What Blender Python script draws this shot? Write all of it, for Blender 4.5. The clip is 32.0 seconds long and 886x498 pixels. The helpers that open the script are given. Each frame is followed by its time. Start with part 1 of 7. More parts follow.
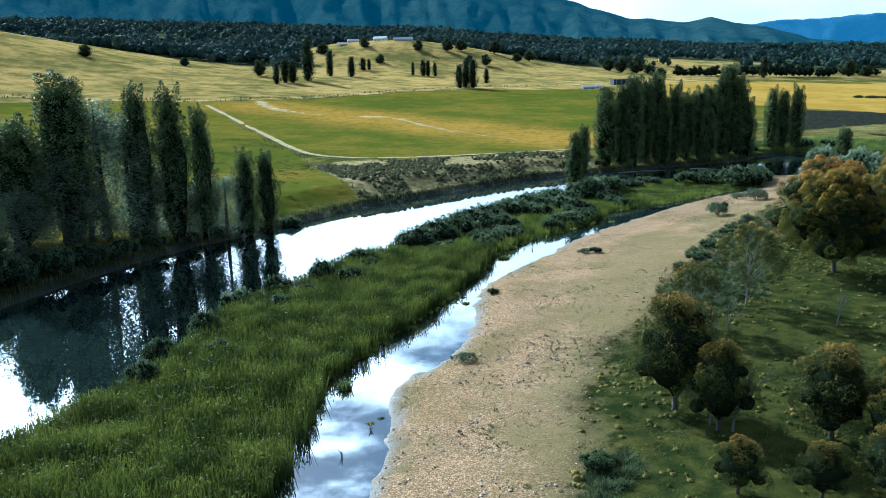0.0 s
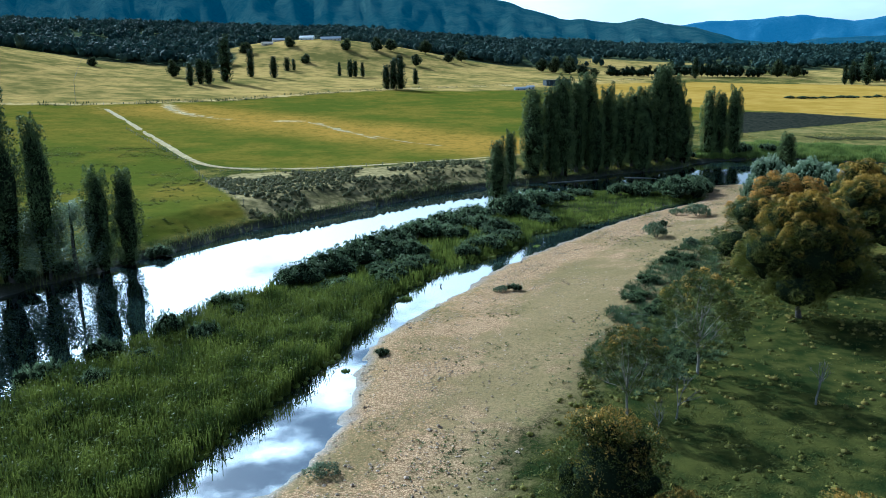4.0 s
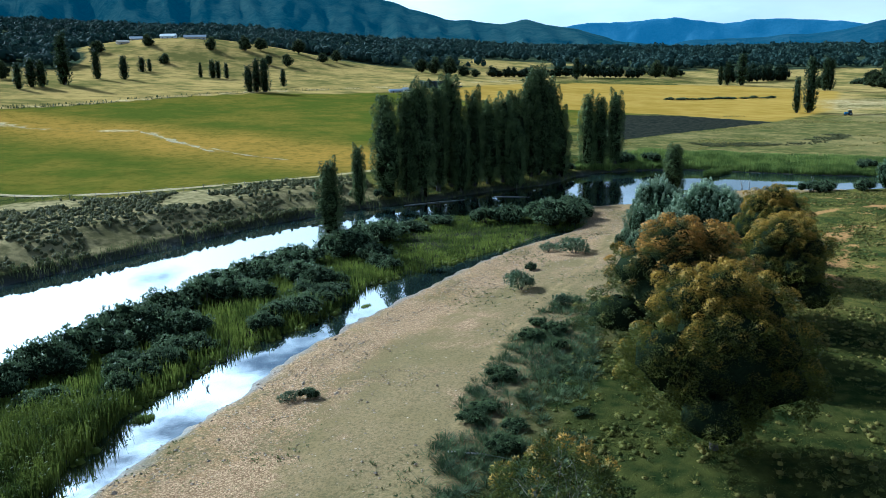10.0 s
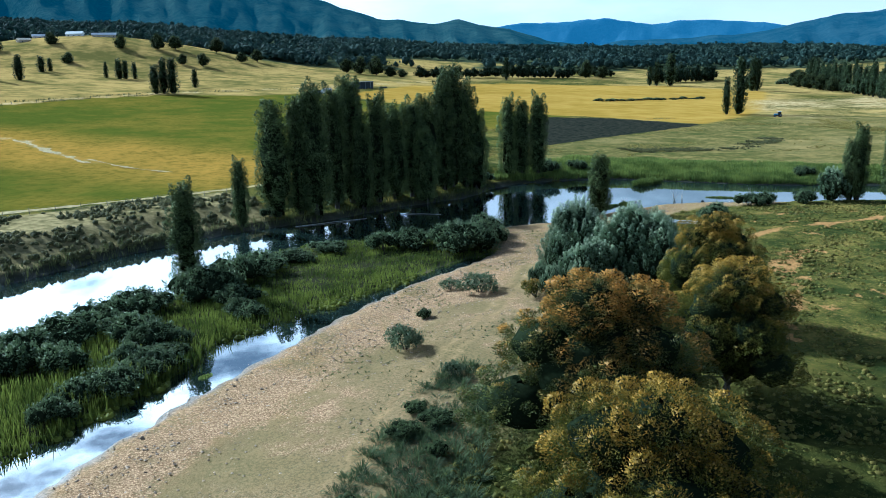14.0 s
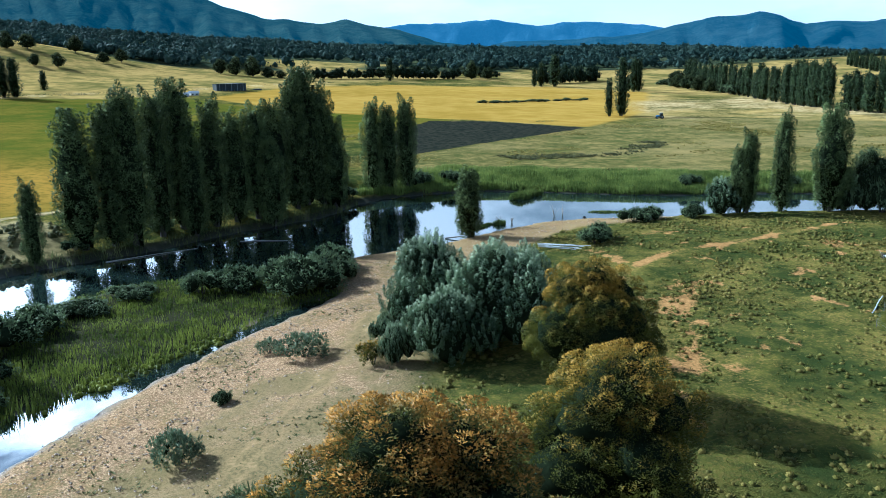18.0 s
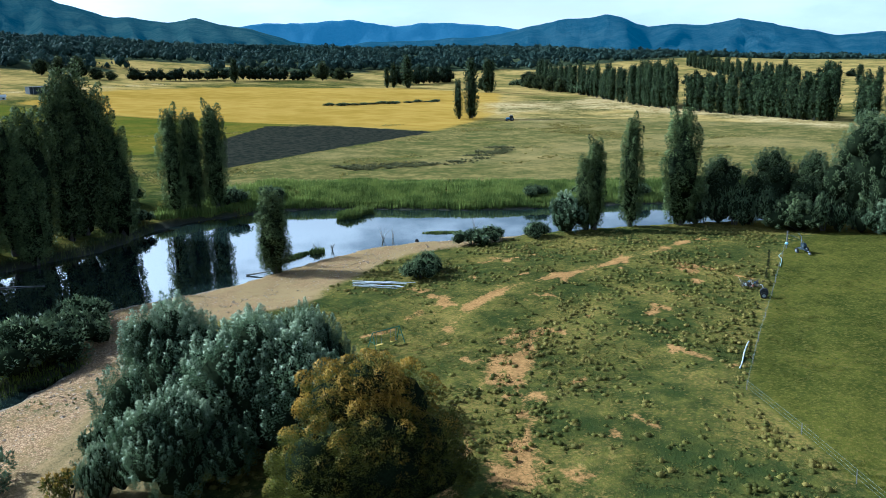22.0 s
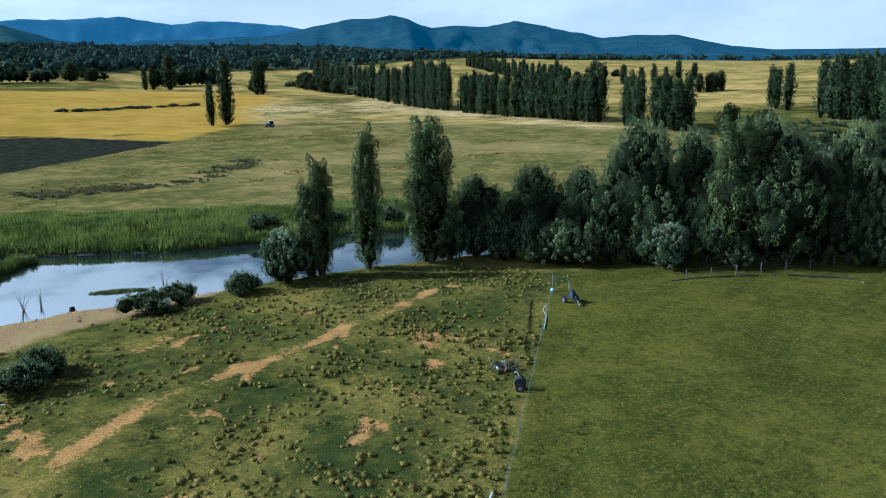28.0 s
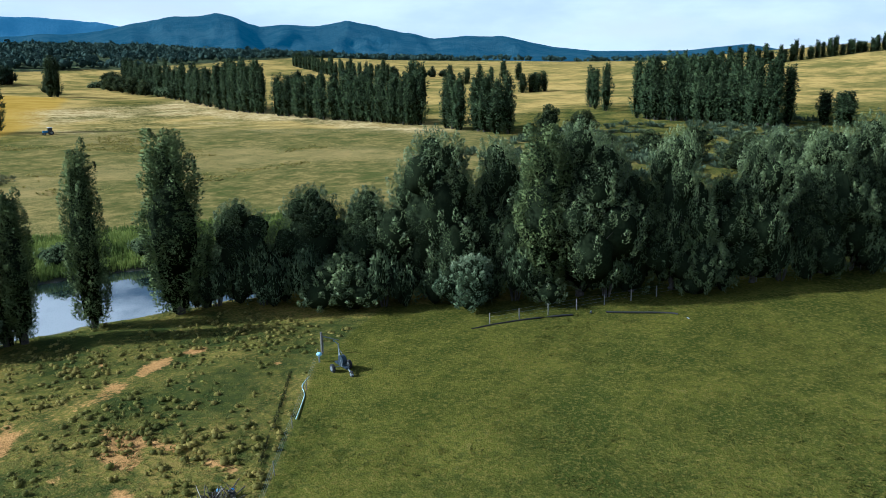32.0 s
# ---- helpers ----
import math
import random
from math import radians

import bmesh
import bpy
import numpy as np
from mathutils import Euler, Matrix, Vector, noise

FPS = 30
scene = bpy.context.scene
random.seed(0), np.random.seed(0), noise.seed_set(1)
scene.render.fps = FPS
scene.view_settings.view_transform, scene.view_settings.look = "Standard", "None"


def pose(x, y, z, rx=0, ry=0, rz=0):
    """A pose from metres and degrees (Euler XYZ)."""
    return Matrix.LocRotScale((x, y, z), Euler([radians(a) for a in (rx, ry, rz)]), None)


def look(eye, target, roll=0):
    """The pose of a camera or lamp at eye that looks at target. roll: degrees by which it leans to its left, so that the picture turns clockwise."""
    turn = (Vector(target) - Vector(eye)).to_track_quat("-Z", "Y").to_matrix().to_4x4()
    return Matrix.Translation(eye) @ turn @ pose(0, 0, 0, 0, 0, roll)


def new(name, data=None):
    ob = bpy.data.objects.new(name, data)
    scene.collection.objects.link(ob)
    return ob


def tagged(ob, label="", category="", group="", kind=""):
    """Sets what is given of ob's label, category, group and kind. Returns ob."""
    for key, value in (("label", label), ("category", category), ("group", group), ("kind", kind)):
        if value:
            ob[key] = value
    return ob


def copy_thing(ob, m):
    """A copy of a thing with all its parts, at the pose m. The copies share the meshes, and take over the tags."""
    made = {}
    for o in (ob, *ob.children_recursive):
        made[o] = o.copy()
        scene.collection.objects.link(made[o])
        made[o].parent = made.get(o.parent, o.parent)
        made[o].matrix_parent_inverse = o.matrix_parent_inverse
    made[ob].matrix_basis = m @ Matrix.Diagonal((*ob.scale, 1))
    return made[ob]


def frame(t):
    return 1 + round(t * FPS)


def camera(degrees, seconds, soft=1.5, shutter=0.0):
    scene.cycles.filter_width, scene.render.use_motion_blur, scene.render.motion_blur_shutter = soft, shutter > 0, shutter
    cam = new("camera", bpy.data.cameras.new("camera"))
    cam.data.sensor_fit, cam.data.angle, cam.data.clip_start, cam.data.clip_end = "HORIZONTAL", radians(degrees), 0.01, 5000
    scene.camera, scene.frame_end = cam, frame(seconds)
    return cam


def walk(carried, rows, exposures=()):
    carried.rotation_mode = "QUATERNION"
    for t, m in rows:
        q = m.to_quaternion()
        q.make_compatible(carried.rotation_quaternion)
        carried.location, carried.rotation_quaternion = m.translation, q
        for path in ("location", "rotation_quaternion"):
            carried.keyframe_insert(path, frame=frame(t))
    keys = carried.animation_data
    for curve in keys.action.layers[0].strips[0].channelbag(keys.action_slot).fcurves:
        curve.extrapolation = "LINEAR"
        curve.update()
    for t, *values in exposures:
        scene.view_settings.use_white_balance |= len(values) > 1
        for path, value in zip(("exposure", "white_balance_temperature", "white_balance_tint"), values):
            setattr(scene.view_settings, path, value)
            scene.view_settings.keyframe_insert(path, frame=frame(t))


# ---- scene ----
cam = camera(57.7, 32.0, soft=0.8)
METRES, EYE, TILT, LEAN, TURN = 201.34, 30.0, 0.0, 0.0, 0.0
ROWS = [
    (0.0, 0.0, 0.0, 0.0, -0.32, -12.47, 1.46),
    (0.5, 0.0042, 0.0157, -0.0001, -0.81, -12.47, 1.46),
    (1.0, 0.0086, 0.0312, -0.0, -1.3, -12.48, 1.45),
    (1.5, 0.0133, 0.0465, 0.0001, -1.78, -12.49, 1.46),
    (2.0, 0.0179, 0.0619, 0.0001, -2.27, -12.51, 1.45),
    (2.5, 0.0227, 0.0771, 0.0001, -2.77, -12.52, 1.46),
    (3.0, 0.0276, 0.0922, -0.0, -3.33, -12.52, 1.44),
    (3.5, 0.0325, 0.1075, -0.0, -3.97, -12.54, 1.45),
    (5.5, 0.0559, 0.1678, -0.0006, -6.94, -12.59, 1.46),
    (6.0, 0.062, 0.183, -0.0008, -7.58, -12.59, 1.42),
    (6.5, 0.0686, 0.1975, -0.0006, -8.21, -12.62, 1.48),
    (7.0, 0.0753, 0.2123, -0.0006, -8.83, -12.61, 1.47),
    (7.5, 0.0822, 0.2268, -0.0004, -9.43, -12.64, 1.52),
    (8.0, 0.0893, 0.2412, -0.0005, -10.02, -12.65, 1.5),
    (8.5, 0.0965, 0.2555, -0.0004, -10.62, -12.66, 1.51),
    (9.0, 0.1035, 0.2695, -0.0002, -11.23, -12.7, 1.5),
    (9.5, 0.111, 0.2841, -0.0005, -11.8, -12.7, 1.5),
    (10.0, 0.1185, 0.2977, -0.0004, -12.39, -12.72, 1.47),
    (10.5, 0.1263, 0.3116, -0.0005, -12.97, -12.74, 1.46),
    (11.0, 0.1343, 0.3255, -0.0006, -13.52, -12.76, 1.45),
    (11.5, 0.1424, 0.3392, -0.0007, -14.08, -12.77, 1.46),
    (12.0, 0.1507, 0.3529, -0.0009, -14.62, -12.78, 1.47),
    (12.5, 0.159, 0.3664, -0.0009, -15.17, -12.79, 1.46),
    (13.0, 0.1668, 0.3788, -0.001, -15.71, -12.8, 1.45),
    (13.5, 0.1755, 0.3923, -0.001, -16.3, -12.83, 1.45),
    (14.0, 0.184, 0.4053, -0.001, -16.92, -12.84, 1.43),
    (14.5, 0.1929, 0.4186, -0.0011, -17.53, -12.86, 1.45),
    (16.5, 0.2299, 0.4685, -0.0013, -20.51, -12.9, 1.42),
    (17.0, 0.2397, 0.4808, -0.0015, -21.74, -12.92, 1.37),
    (17.5, 0.2497, 0.4926, -0.0014, -23.14, -12.97, 1.39),
    (18.0, 0.2602, 0.5046, -0.0018, -24.48, -12.98, 1.39),
    (18.5, 0.2709, 0.5159, -0.0018, -25.76, -13.02, 1.39),
    (19.0, 0.282, 0.5274, -0.0021, -27.02, -13.03, 1.38),
    (19.5, 0.2934, 0.5386, -0.0024, -28.24, -13.05, 1.37),
    (20.0, 0.3049, 0.5494, -0.0027, -29.45, -13.06, 1.36),
    (20.5, 0.3165, 0.5595, -0.0028, -30.64, -13.09, 1.35),
    (21.0, 0.3285, 0.5694, -0.0031, -31.82, -13.1, 1.35),
    (21.5, 0.3404, 0.5791, -0.0033, -33.0, -13.13, 1.36),
    (22.0, 0.3525, 0.5886, -0.0035, -34.17, -13.16, 1.34),
    (22.5, 0.3649, 0.5978, -0.0038, -35.34, -13.18, 1.35),
    (23.0, 0.3773, 0.6067, -0.0041, -36.51, -13.2, 1.35),
    (23.5, 0.39, 0.6153, -0.0043, -37.67, -13.24, 1.32),
    (24.0, 0.4028, 0.6236, -0.0047, -38.86, -13.26, 1.32),
    (24.5, 0.4158, 0.6316, -0.005, -40.05, -13.28, 1.31),
    (25.0, 0.4292, 0.6394, -0.0054, -41.24, -13.3, 1.3),
    (25.5, 0.4427, 0.6468, -0.0058, -42.43, -13.33, 1.29),
    (27.5, 0.4971, 0.6727, -0.007, -47.42, -13.43, 1.2),
    (28.0, 0.5111, 0.6784, -0.0074, -48.7, -13.45, 1.17),
    (28.5, 0.5254, 0.6838, -0.0078, -49.96, -13.48, 1.13),
    (29.0, 0.5394, 0.6888, -0.0081, -51.25, -13.51, 1.11),
    (29.5, 0.5536, 0.6934, -0.0085, -52.51, -13.52, 1.08),
    (30.0, 0.5678, 0.6978, -0.0089, -53.82, -13.55, 1.04),
    (30.5, 0.5822, 0.7017, -0.0093, -55.25, -13.57, 1.01),
    (31.0, 0.5967, 0.7052, -0.0097, -56.85, -13.6, 0.98),
    (31.5, 0.6113, 0.7083, -0.0101, -58.5, -13.62, 0.93),
    (32.0, 0.6259, 0.711, -0.0106, -60.14, -13.64, 0.89),
]
walk(cam, [(t, pose(0, 0, EYE, TILT, LEAN, TURN) @ pose(METRES * x, METRES * y, METRES * z, 90 + pitch, roll, yaw)) for t, x, y, z, yaw, pitch, roll in ROWS],
     exposures=[(0.0, 0.78, 4520, -3), (7.0, 0.46, 4430, -4), (12.0, 0.55, 4450, -3), (18.0, 0.75, 4560, 0), (22.0, 0.63, 4620, 1), (24.0, 0.49, 4640, 2), (28.0, 0.29, 4680, 2), (32.0, 0.45, 4850, 3)])

# ---- world, sun, exposure ----
SUN_AZ, SUN_EL = -35.0, 31.0
sun_way = Vector((math.sin(radians(SUN_AZ)) * math.cos(radians(SUN_EL)), math.cos(radians(SUN_AZ)) * math.cos(radians(SUN_EL)), math.sin(radians(SUN_EL))))
sun_data = bpy.data.lights.new("sun", "SUN")
sun_data.energy, sun_data.angle, sun_data.color = 5.0, radians(0.6), (1.0, 0.93, 0.82)
sun = new("sun", sun_data)
sun.matrix_world = look(sun_way * 1000, (0, 0, 0))


def node(nt, kind, ins=None, **props):
    n = nt.nodes.new(kind)
    for k, v in props.items():
        setattr(n, k, v)
    for k, v in (ins or {}).items():
        if isinstance(v, bpy.types.NodeSocket):
            nt.links.new(v, n.inputs[k])
        else:
            n.inputs[k].default_value = v
    return n


def mixc(nt, fac, a, b, blend="MIX"):
    n = nt.nodes.new("ShaderNodeMix")
    n.data_type, n.blend_type = "RGBA", blend
    for i, v in ((0, fac), (6, a), (7, b)):
        if isinstance(v, bpy.types.NodeSocket):
            nt.links.new(v, n.inputs[i])
        else:
            n.inputs[i].default_value = v if i == 0 else (*v, 1)[:4]
    return n.outputs[2]


def ramp(nt, fac, lo, hi):
    n = node(nt, "ShaderNodeMapRange", {"Value": fac, "From Min": lo, "From Max": hi}, interpolation_type="SMOOTHSTEP")
    return n.outputs[0]


def op(nt, kind, a, b=0.0):
    n = nt.nodes.new("ShaderNodeMath")
    n.operation = kind
    for i, v in ((0, a), (1, b)):
        if isinstance(v, bpy.types.NodeSocket):
            nt.links.new(v, n.inputs[i])
        else:
            n.inputs[i].default_value = v
    return n.outputs[0]


def grain(nt, vec, scale, detail=4.0, rough=0.55):
    return node(nt, "ShaderNodeTexNoise", {"Vector": vec, "Scale": scale, "Detail": detail, "Roughness": rough}).outputs["Fac"]


world = bpy.data.worlds.new("sky")
scene.world = world
world.use_nodes = True
wt = world.node_tree
wt.nodes.clear()
sky = node(wt, "ShaderNodeTexSky", sky_type="NISHITA", sun_disc=False, sun_elevation=radians(SUN_EL), sun_rotation=radians(SUN_AZ), air_density=1.0, dust_density=1.4)
wco = node(wt, "ShaderNodeTexCoord").outputs["Generated"]
flat = node(wt, "ShaderNodeMapping", {"Vector": wco, "Scale": (1.0, 1.0, 3.2)}).outputs[0]
high = node(wt, "ShaderNodeSeparateXYZ", {"Vector": wco}).outputs[2]
puffs = op(wt, "SUBTRACT", grain(wt, flat, 2.6, 8.0, 0.6), op(wt, "MULTIPLY", ramp(wt, high, 0.4, 0.95), 0.2))
cloud = op(wt, "MULTIPLY", ramp(wt, puffs, 0.35, 0.5), op(wt, "SUBTRACT", 1.0, op(wt, "MULTIPLY", ramp(wt, high, 0.42, 0.66), 0.9)))
toward = node(wt, "ShaderNodeVectorMath", {0: wco, 1: tuple(sun_way)}, operation="DOT_PRODUCT").outputs["Value"]
silver = op(wt, "POWER", op(wt, "MAXIMUM", toward, 0.0), 6.0)
cloud_base = mixc(wt, ramp(wt, grain(wt, flat, 6.0, 6.0), 0.3, 0.7), (8.8, 9.5, 10.0), (12.0, 12.3, 12.4))
# clouds out of view are dimmed away from the sun to deepen shade
sunward = ramp(wt, toward, -0.35, 0.55)
cloud_base = mixc(wt, ramp(wt, high, 0.1, 0.22), cloud_base, mixc(wt, sunward, (6.0, 6.3, 6.6), (18.0, 18.2, 18.2)))
cloud_tone = mixc(wt, silver, cloud_base, (110.0, 110.0, 108.0))
haze = op(wt, "MULTIPLY", ramp(wt, high, 0.3, -0.02), 0.92)
clear = mixc(wt, haze, sky.outputs[0], (12.0, 11.9, 11.6))
sky_mix = mixc(wt, op(wt, "MULTIPLY", cloud, 0.85), clear, cloud_tone)
back = node(wt, "ShaderNodeBackground", {"Color": sky_mix, "Strength": 0.057})
node(wt, "ShaderNodeOutputWorld", {"Surface": back.outputs[0]})

# ---- plan ----
WATER = -1.8
BANK_LEFT = [(-85, -60), (-75, 20), (-70, 90), (-60, 125), (-50, 149), (-36, 166), (-20, 193), (-3, 208), (19, 230), (37, 242), (48, 247), (62, 250), (75, 258),
    (90, 263), (100, 267), (113, 281), (127, 283), (140, 281), (146, 278), (157, 268), (170, 255), (183, 246.5), (195, 241.5), (206, 234), (225, 222),
    (250, 204), (275, 180)]
BANK_RIGHT = [(262, 168), (232, 192), (207, 209), (191, 217.5), (182, 222), (172, 226), (162, 229), (154, 230), (147, 235), (136, 237.5), (128, 235.5), (118, 233),
    (110, 229), (99, 228), (89, 227.5), (78, 222), (68, 226), (57, 228), (46, 221), (37, 209), (31, 201), (22, 193), (13, 183), (6, 172), (-2, 160),
    (-7, 149), (-12, 139), (-17, 127), (-24, 115), (-29, 103), (-30, 90), (-31, 83), (-34, 75), (-37, 68), (-41, 55), (-45, 30), (-50, 0), (-58, -60)]
CHANNEL_LEFT = [(-26, -60), (-22, 0), (-19, 25), (-16.5, 45), (-14, 58), (-13, 69), (-13.4, 78), (-11, 86), (-5, 98), (1, 113), (6, 127), (7.5, 136), (15, 148),
    (25, 158), (34, 169), (36.5, 177), (45, 182.5), (58, 191), (63, 194), (71, 201.5), (80, 206), (84, 208)]
CHANNEL_RIGHT = [(82, 205.5), (75, 200.5), (69, 196), (62, 190.5), (57, 186), (51, 179), (44, 171), (39, 166), (32, 158), (24, 147), (20, 139), (11, 126), (5.5, 116),
    (4, 105), (3, 93), (0, 84.5), (-4, 81), (-5.7, 76), (-5, 64), (-6, 57), (-8, 40), (-12, 15), (-16, -60)]


def rounded(line, closed=True):
    """The line with its corners cut."""
    out = []
    n = len(line)
    for i in range(n if closed else n - 1):
        (ax, ay), (bx, by) = line[i], line[(i + 1) % n]
        out += [(ax * 0.75 + bx * 0.25, ay * 0.75 + by * 0.25), (ax * 0.25 + bx * 0.75, ay * 0.25 + by * 0.75)]
    return out


RIVER = rounded(BANK_LEFT + BANK_RIGHT)
CHANNEL = rounded(CHANNEL_LEFT + CHANNEL_RIGHT)
LEFT = [(-600, -300)] + BANK_LEFT + [(600, 60), (900, 2000), (-900, 2000)]
ISLAND = BANK_RIGHT[BANK_RIGHT.index((78, 222)):] + CHANNEL_LEFT


def signed(px, py, poly):
    """Distance to the outline, negative inside."""
    d = np.full(px.shape, 1e9); inside = np.zeros(px.shape, bool)
    n = len(poly)
    for i in range(n):
        ax, ay = poly[i]; bx, by = poly[(i + 1) % n]
        ex, ey = bx - ax, by - ay
        k = np.clip(((px - ax) * ex + (py - ay) * ey) / (ex * ex + ey * ey), 0, 1)
        d = np.minimum(d, np.hypot(px - ax - k * ex, py - ay - k * ey))
        cross = (ay > py) != (by > py)
        with np.errstate(divide="ignore", invalid="ignore"):
            inside ^= cross & (px < ex * (py - ay) / (ey if ey else 1e-9) + ax)
    return np.where(inside, -d, d)


def smooth(a, b, v):
    k = np.clip((v - a) / (b - a), 0, 1)
    return k * k * (3 - 2 * k)


def bump(x, y, cx, cy, rx, ry, h):
    return h * np.exp(-((x - cx) / rx) ** 2 - ((y - cy) / ry) ** 2)


def upland(x, y):
    """The land without the river."""
    w = y - 0.9 * x
    z = np.interp(w, (-2000, 0, 150, 200, 280, 420, 600, 800, 1000, 1400, 3000, 6000), (0, 0, 0.8, 2.2, 4.1, 9.5, 18, 28, 38, 52, 95, 150))
    z = z + bump(x, y, -36, 905, 150, 110, 27) + bump(x, y, -450, 640, 210, 200, 42)
    z = z + bump(x, y, 230, 1050, 220, 110, 8) + bump(x, y, 1080, 120, 350, 290, 34)
    az, r = np.degrees(np.arctan2(x, y)), np.hypot(x, y)
    foot = np.interp(az, (-60, -30, -15, 0, 8, 18, 28, 40, 55, 70), (3.6, 3.6, 3.2, 2.5, 1.7, 0.95, 0.6, 0.3, -0.5, -1.0))
    rim = 30 + np.minimum(r, 1900) * np.tan(np.radians(foot))
    z = z + smooth(900, 1700, r) * np.clip(rim - z, 0, 200)
    return z


def shore(x, y):
    """Distance to the water's edge, negative in the water."""
    d = np.minimum(signed(x, y, RIVER), signed(x, y, CHANNEL))
    return d + 0.55 * np.sin(x * 0.9 + 1.7 * np.sin(y * 0.43)) * np.sin(y * 0.8 + x * 0.21) + 0.25 * np.sin(x * 2.7 + y * 1.1) * np.sin(y * 2.3)



def land(x, y):
    x = np.asarray(x, float); y = np.asarray(y, float)
    up = upland(x, y)
    d = shore(x, y)
    left = signed(x, y, LEFT) < 2
    k = np.where(left, 0.3 * smooth(0, 2.0, d) + 0.7 * smooth(1, 13, d), 0.25*smooth(0, 3.0, d) + 0.75*smooth(2, 32, d))
    z = WATER + 0.12 * np.clip(d, 0, 1) + k * (up - WATER - 0.1)
    isl = (~left) & island(x, y)
    z = np.where(isl, WATER + 0.45 * smooth(0, 4, d), z)
    return np.where(d < 0, WATER - 0.9 * smooth(0, 4, -d) - 0.05, z)


def island(x, y):
    """Between the river and the side channel."""
    return signed(x, y, ISLAND) < 0

GRAVEL = [(-22, -60), (4, -60), (5, 20), (8.5, 54), (13, 72), (20, 89), (30, 103), (42, 122), (53, 136), (64, 149), (75, 162), (86, 178), (93, 197), (97, 213), (101, 223), (101, 233),
          (80, 232), (72, 212), (58, 195), (36, 172), (20, 150), (6, 130), (-2, 100), (-9, 80), (-9, 57), (-17, 20)]
SAND = [(95, 212), (101, 209), (112, 208.5), (116, 215), (123, 217.5), (132, 225), (145, 226), (158, 225), (163, 230), (150, 239), (120, 238), (95, 232)]
PADDOCK = [(126, 151), (130, 158.5), (142, 166), (181, 188.5), (200, 194), (206, 184), (222, 164), (260, 134), (400, 40), (400, -150), (40, -150), (98, 100)]
SCRUB = [(-37, 234), (-20, 196), (-3, 209), (19, 231), (37, 243), (50, 248), (47, 262), (42, 269), (20, 262), (-2, 250), (-20, 247), (-30, 246)]
CROP = [(-129, 440), (-48, 268), (-37, 256), (-14, 253), (13, 261), (42, 272), (60, 283), (90, 340), (110, 378), (136, 375), (226, 459), (165, 507), (130, 560), (113, 600), (23, 590), (-20, 555), (-74, 480)]
WESTFIELD = [(-133, 448), (-48, 266), (-37, 236), (-20, 198), (-50, 152), (-90, 90), (-240, 120), (-330, 330)]
PLOUGHED = [(138, 329), (182, 355), (215, 372), (253, 394), (228, 437), (203, 449), (163, 398)]
GOLD = [(165, 507), (228, 442), (255, 396), (300, 430), (345, 470), (480, 640), (450, 740), (300, 760), (200, 700), (125, 600)]
STUBBLE = [(318, 420), (330, 380), (380, 285), (400, 300), (436, 420), (520, 560), (400, 560), (345, 480)]
MARSH = [(112, 283), (127, 284), (140, 282), (146, 279), (157, 269), (170, 256), (183, 247.5), (195, 242.5), (206, 235), (228, 224), (234, 234), (212, 252), (192, 264), (178, 278), (162, 292), (145, 300), (122, 298)]
PALE_TRACK = [(-133, 448), (-99, 381), (-67, 312), (-48, 269), (-37, 255), (-14, 252), (13, 261), (42, 272), (58, 282)]
ROAD = [(-330, 400), (-140, 438), (-74, 485), (-20, 560), (23, 604), (82, 640), (152, 690), (260, 790)]
MEADOW_TRACK = [(118, 188), (124, 193), (134, 197.5), (141, 198), (148, 198), (158, 199.6), (166, 200), (175, 202.5)]
BARE = [(97, 150), (101, 155.5), (107, 164), (113, 172), (119, 178), (122, 181)]
WHEEL_TRACK = [(26, 92), (33, 108), (42, 130), (51, 146), (62, 161), (75, 178), (86, 198)]
CATTLE_PATH = [(-100, 455), (-86, 418), (-66, 394), (-22, 385), (-1, 342), (10, 325)]

RUSHES = [(27, 100), (30, 92), (41, 98), (47, 116), (52, 126), (58, 140), (65, 152), (60, 156), (50, 144), (41, 130), (33, 114)]
RUSHES_SOUTH = [(9, 50), (14, 49), (16, 56), (14, 60), (11, 58)]


def rough(x, y, scale, seed=0):
    """Value noise of several octaves, 0 to 1."""
    total, amp = np.zeros(np.shape(x)), 0.5
    for o in range(4):
        px, py = np.asarray(x) / scale * 2 ** o + seed * 17.3, np.asarray(y) / scale * 2 ** o + seed * 9.1
        ix, iy = np.floor(px), np.floor(py)
        fx, fy = px - ix, py - iy
        fx, fy = fx * fx * (3 - 2 * fx), fy * fy * (3 - 2 * fy)

        def lattice(a, b):
            v = np.sin(a * 127.1 + b * 311.7 + seed * 7.7) * 43758.5453
            return v - np.floor(v)
        total += amp * ((lattice(ix, iy) * (1 - fx) + lattice(ix + 1, iy) * fx) * (1 - fy) + (lattice(ix, iy + 1) * (1 - fx) + lattice(ix + 1, iy + 1) * fx) * fy)
        amp /= 2
    return total / 0.9375


def along(px, py, line):
    """Distance to an open line."""
    d = np.full(np.shape(px), 1e9)
    for (ax, ay), (bx, by) in zip(line, line[1:]):
        ex, ey = bx - ax, by - ay
        k = np.clip(((px - ax) * ex + (py - ay) * ey) / (ex * ex + ey * ey), 0, 1)
        d = np.minimum(d, np.hypot(px - ax - k * ex, py - ay - k * ey))
    return d


def ground_z(x, y):
    return float(land(np.array([float(x)]), np.array([float(y)]))[0])


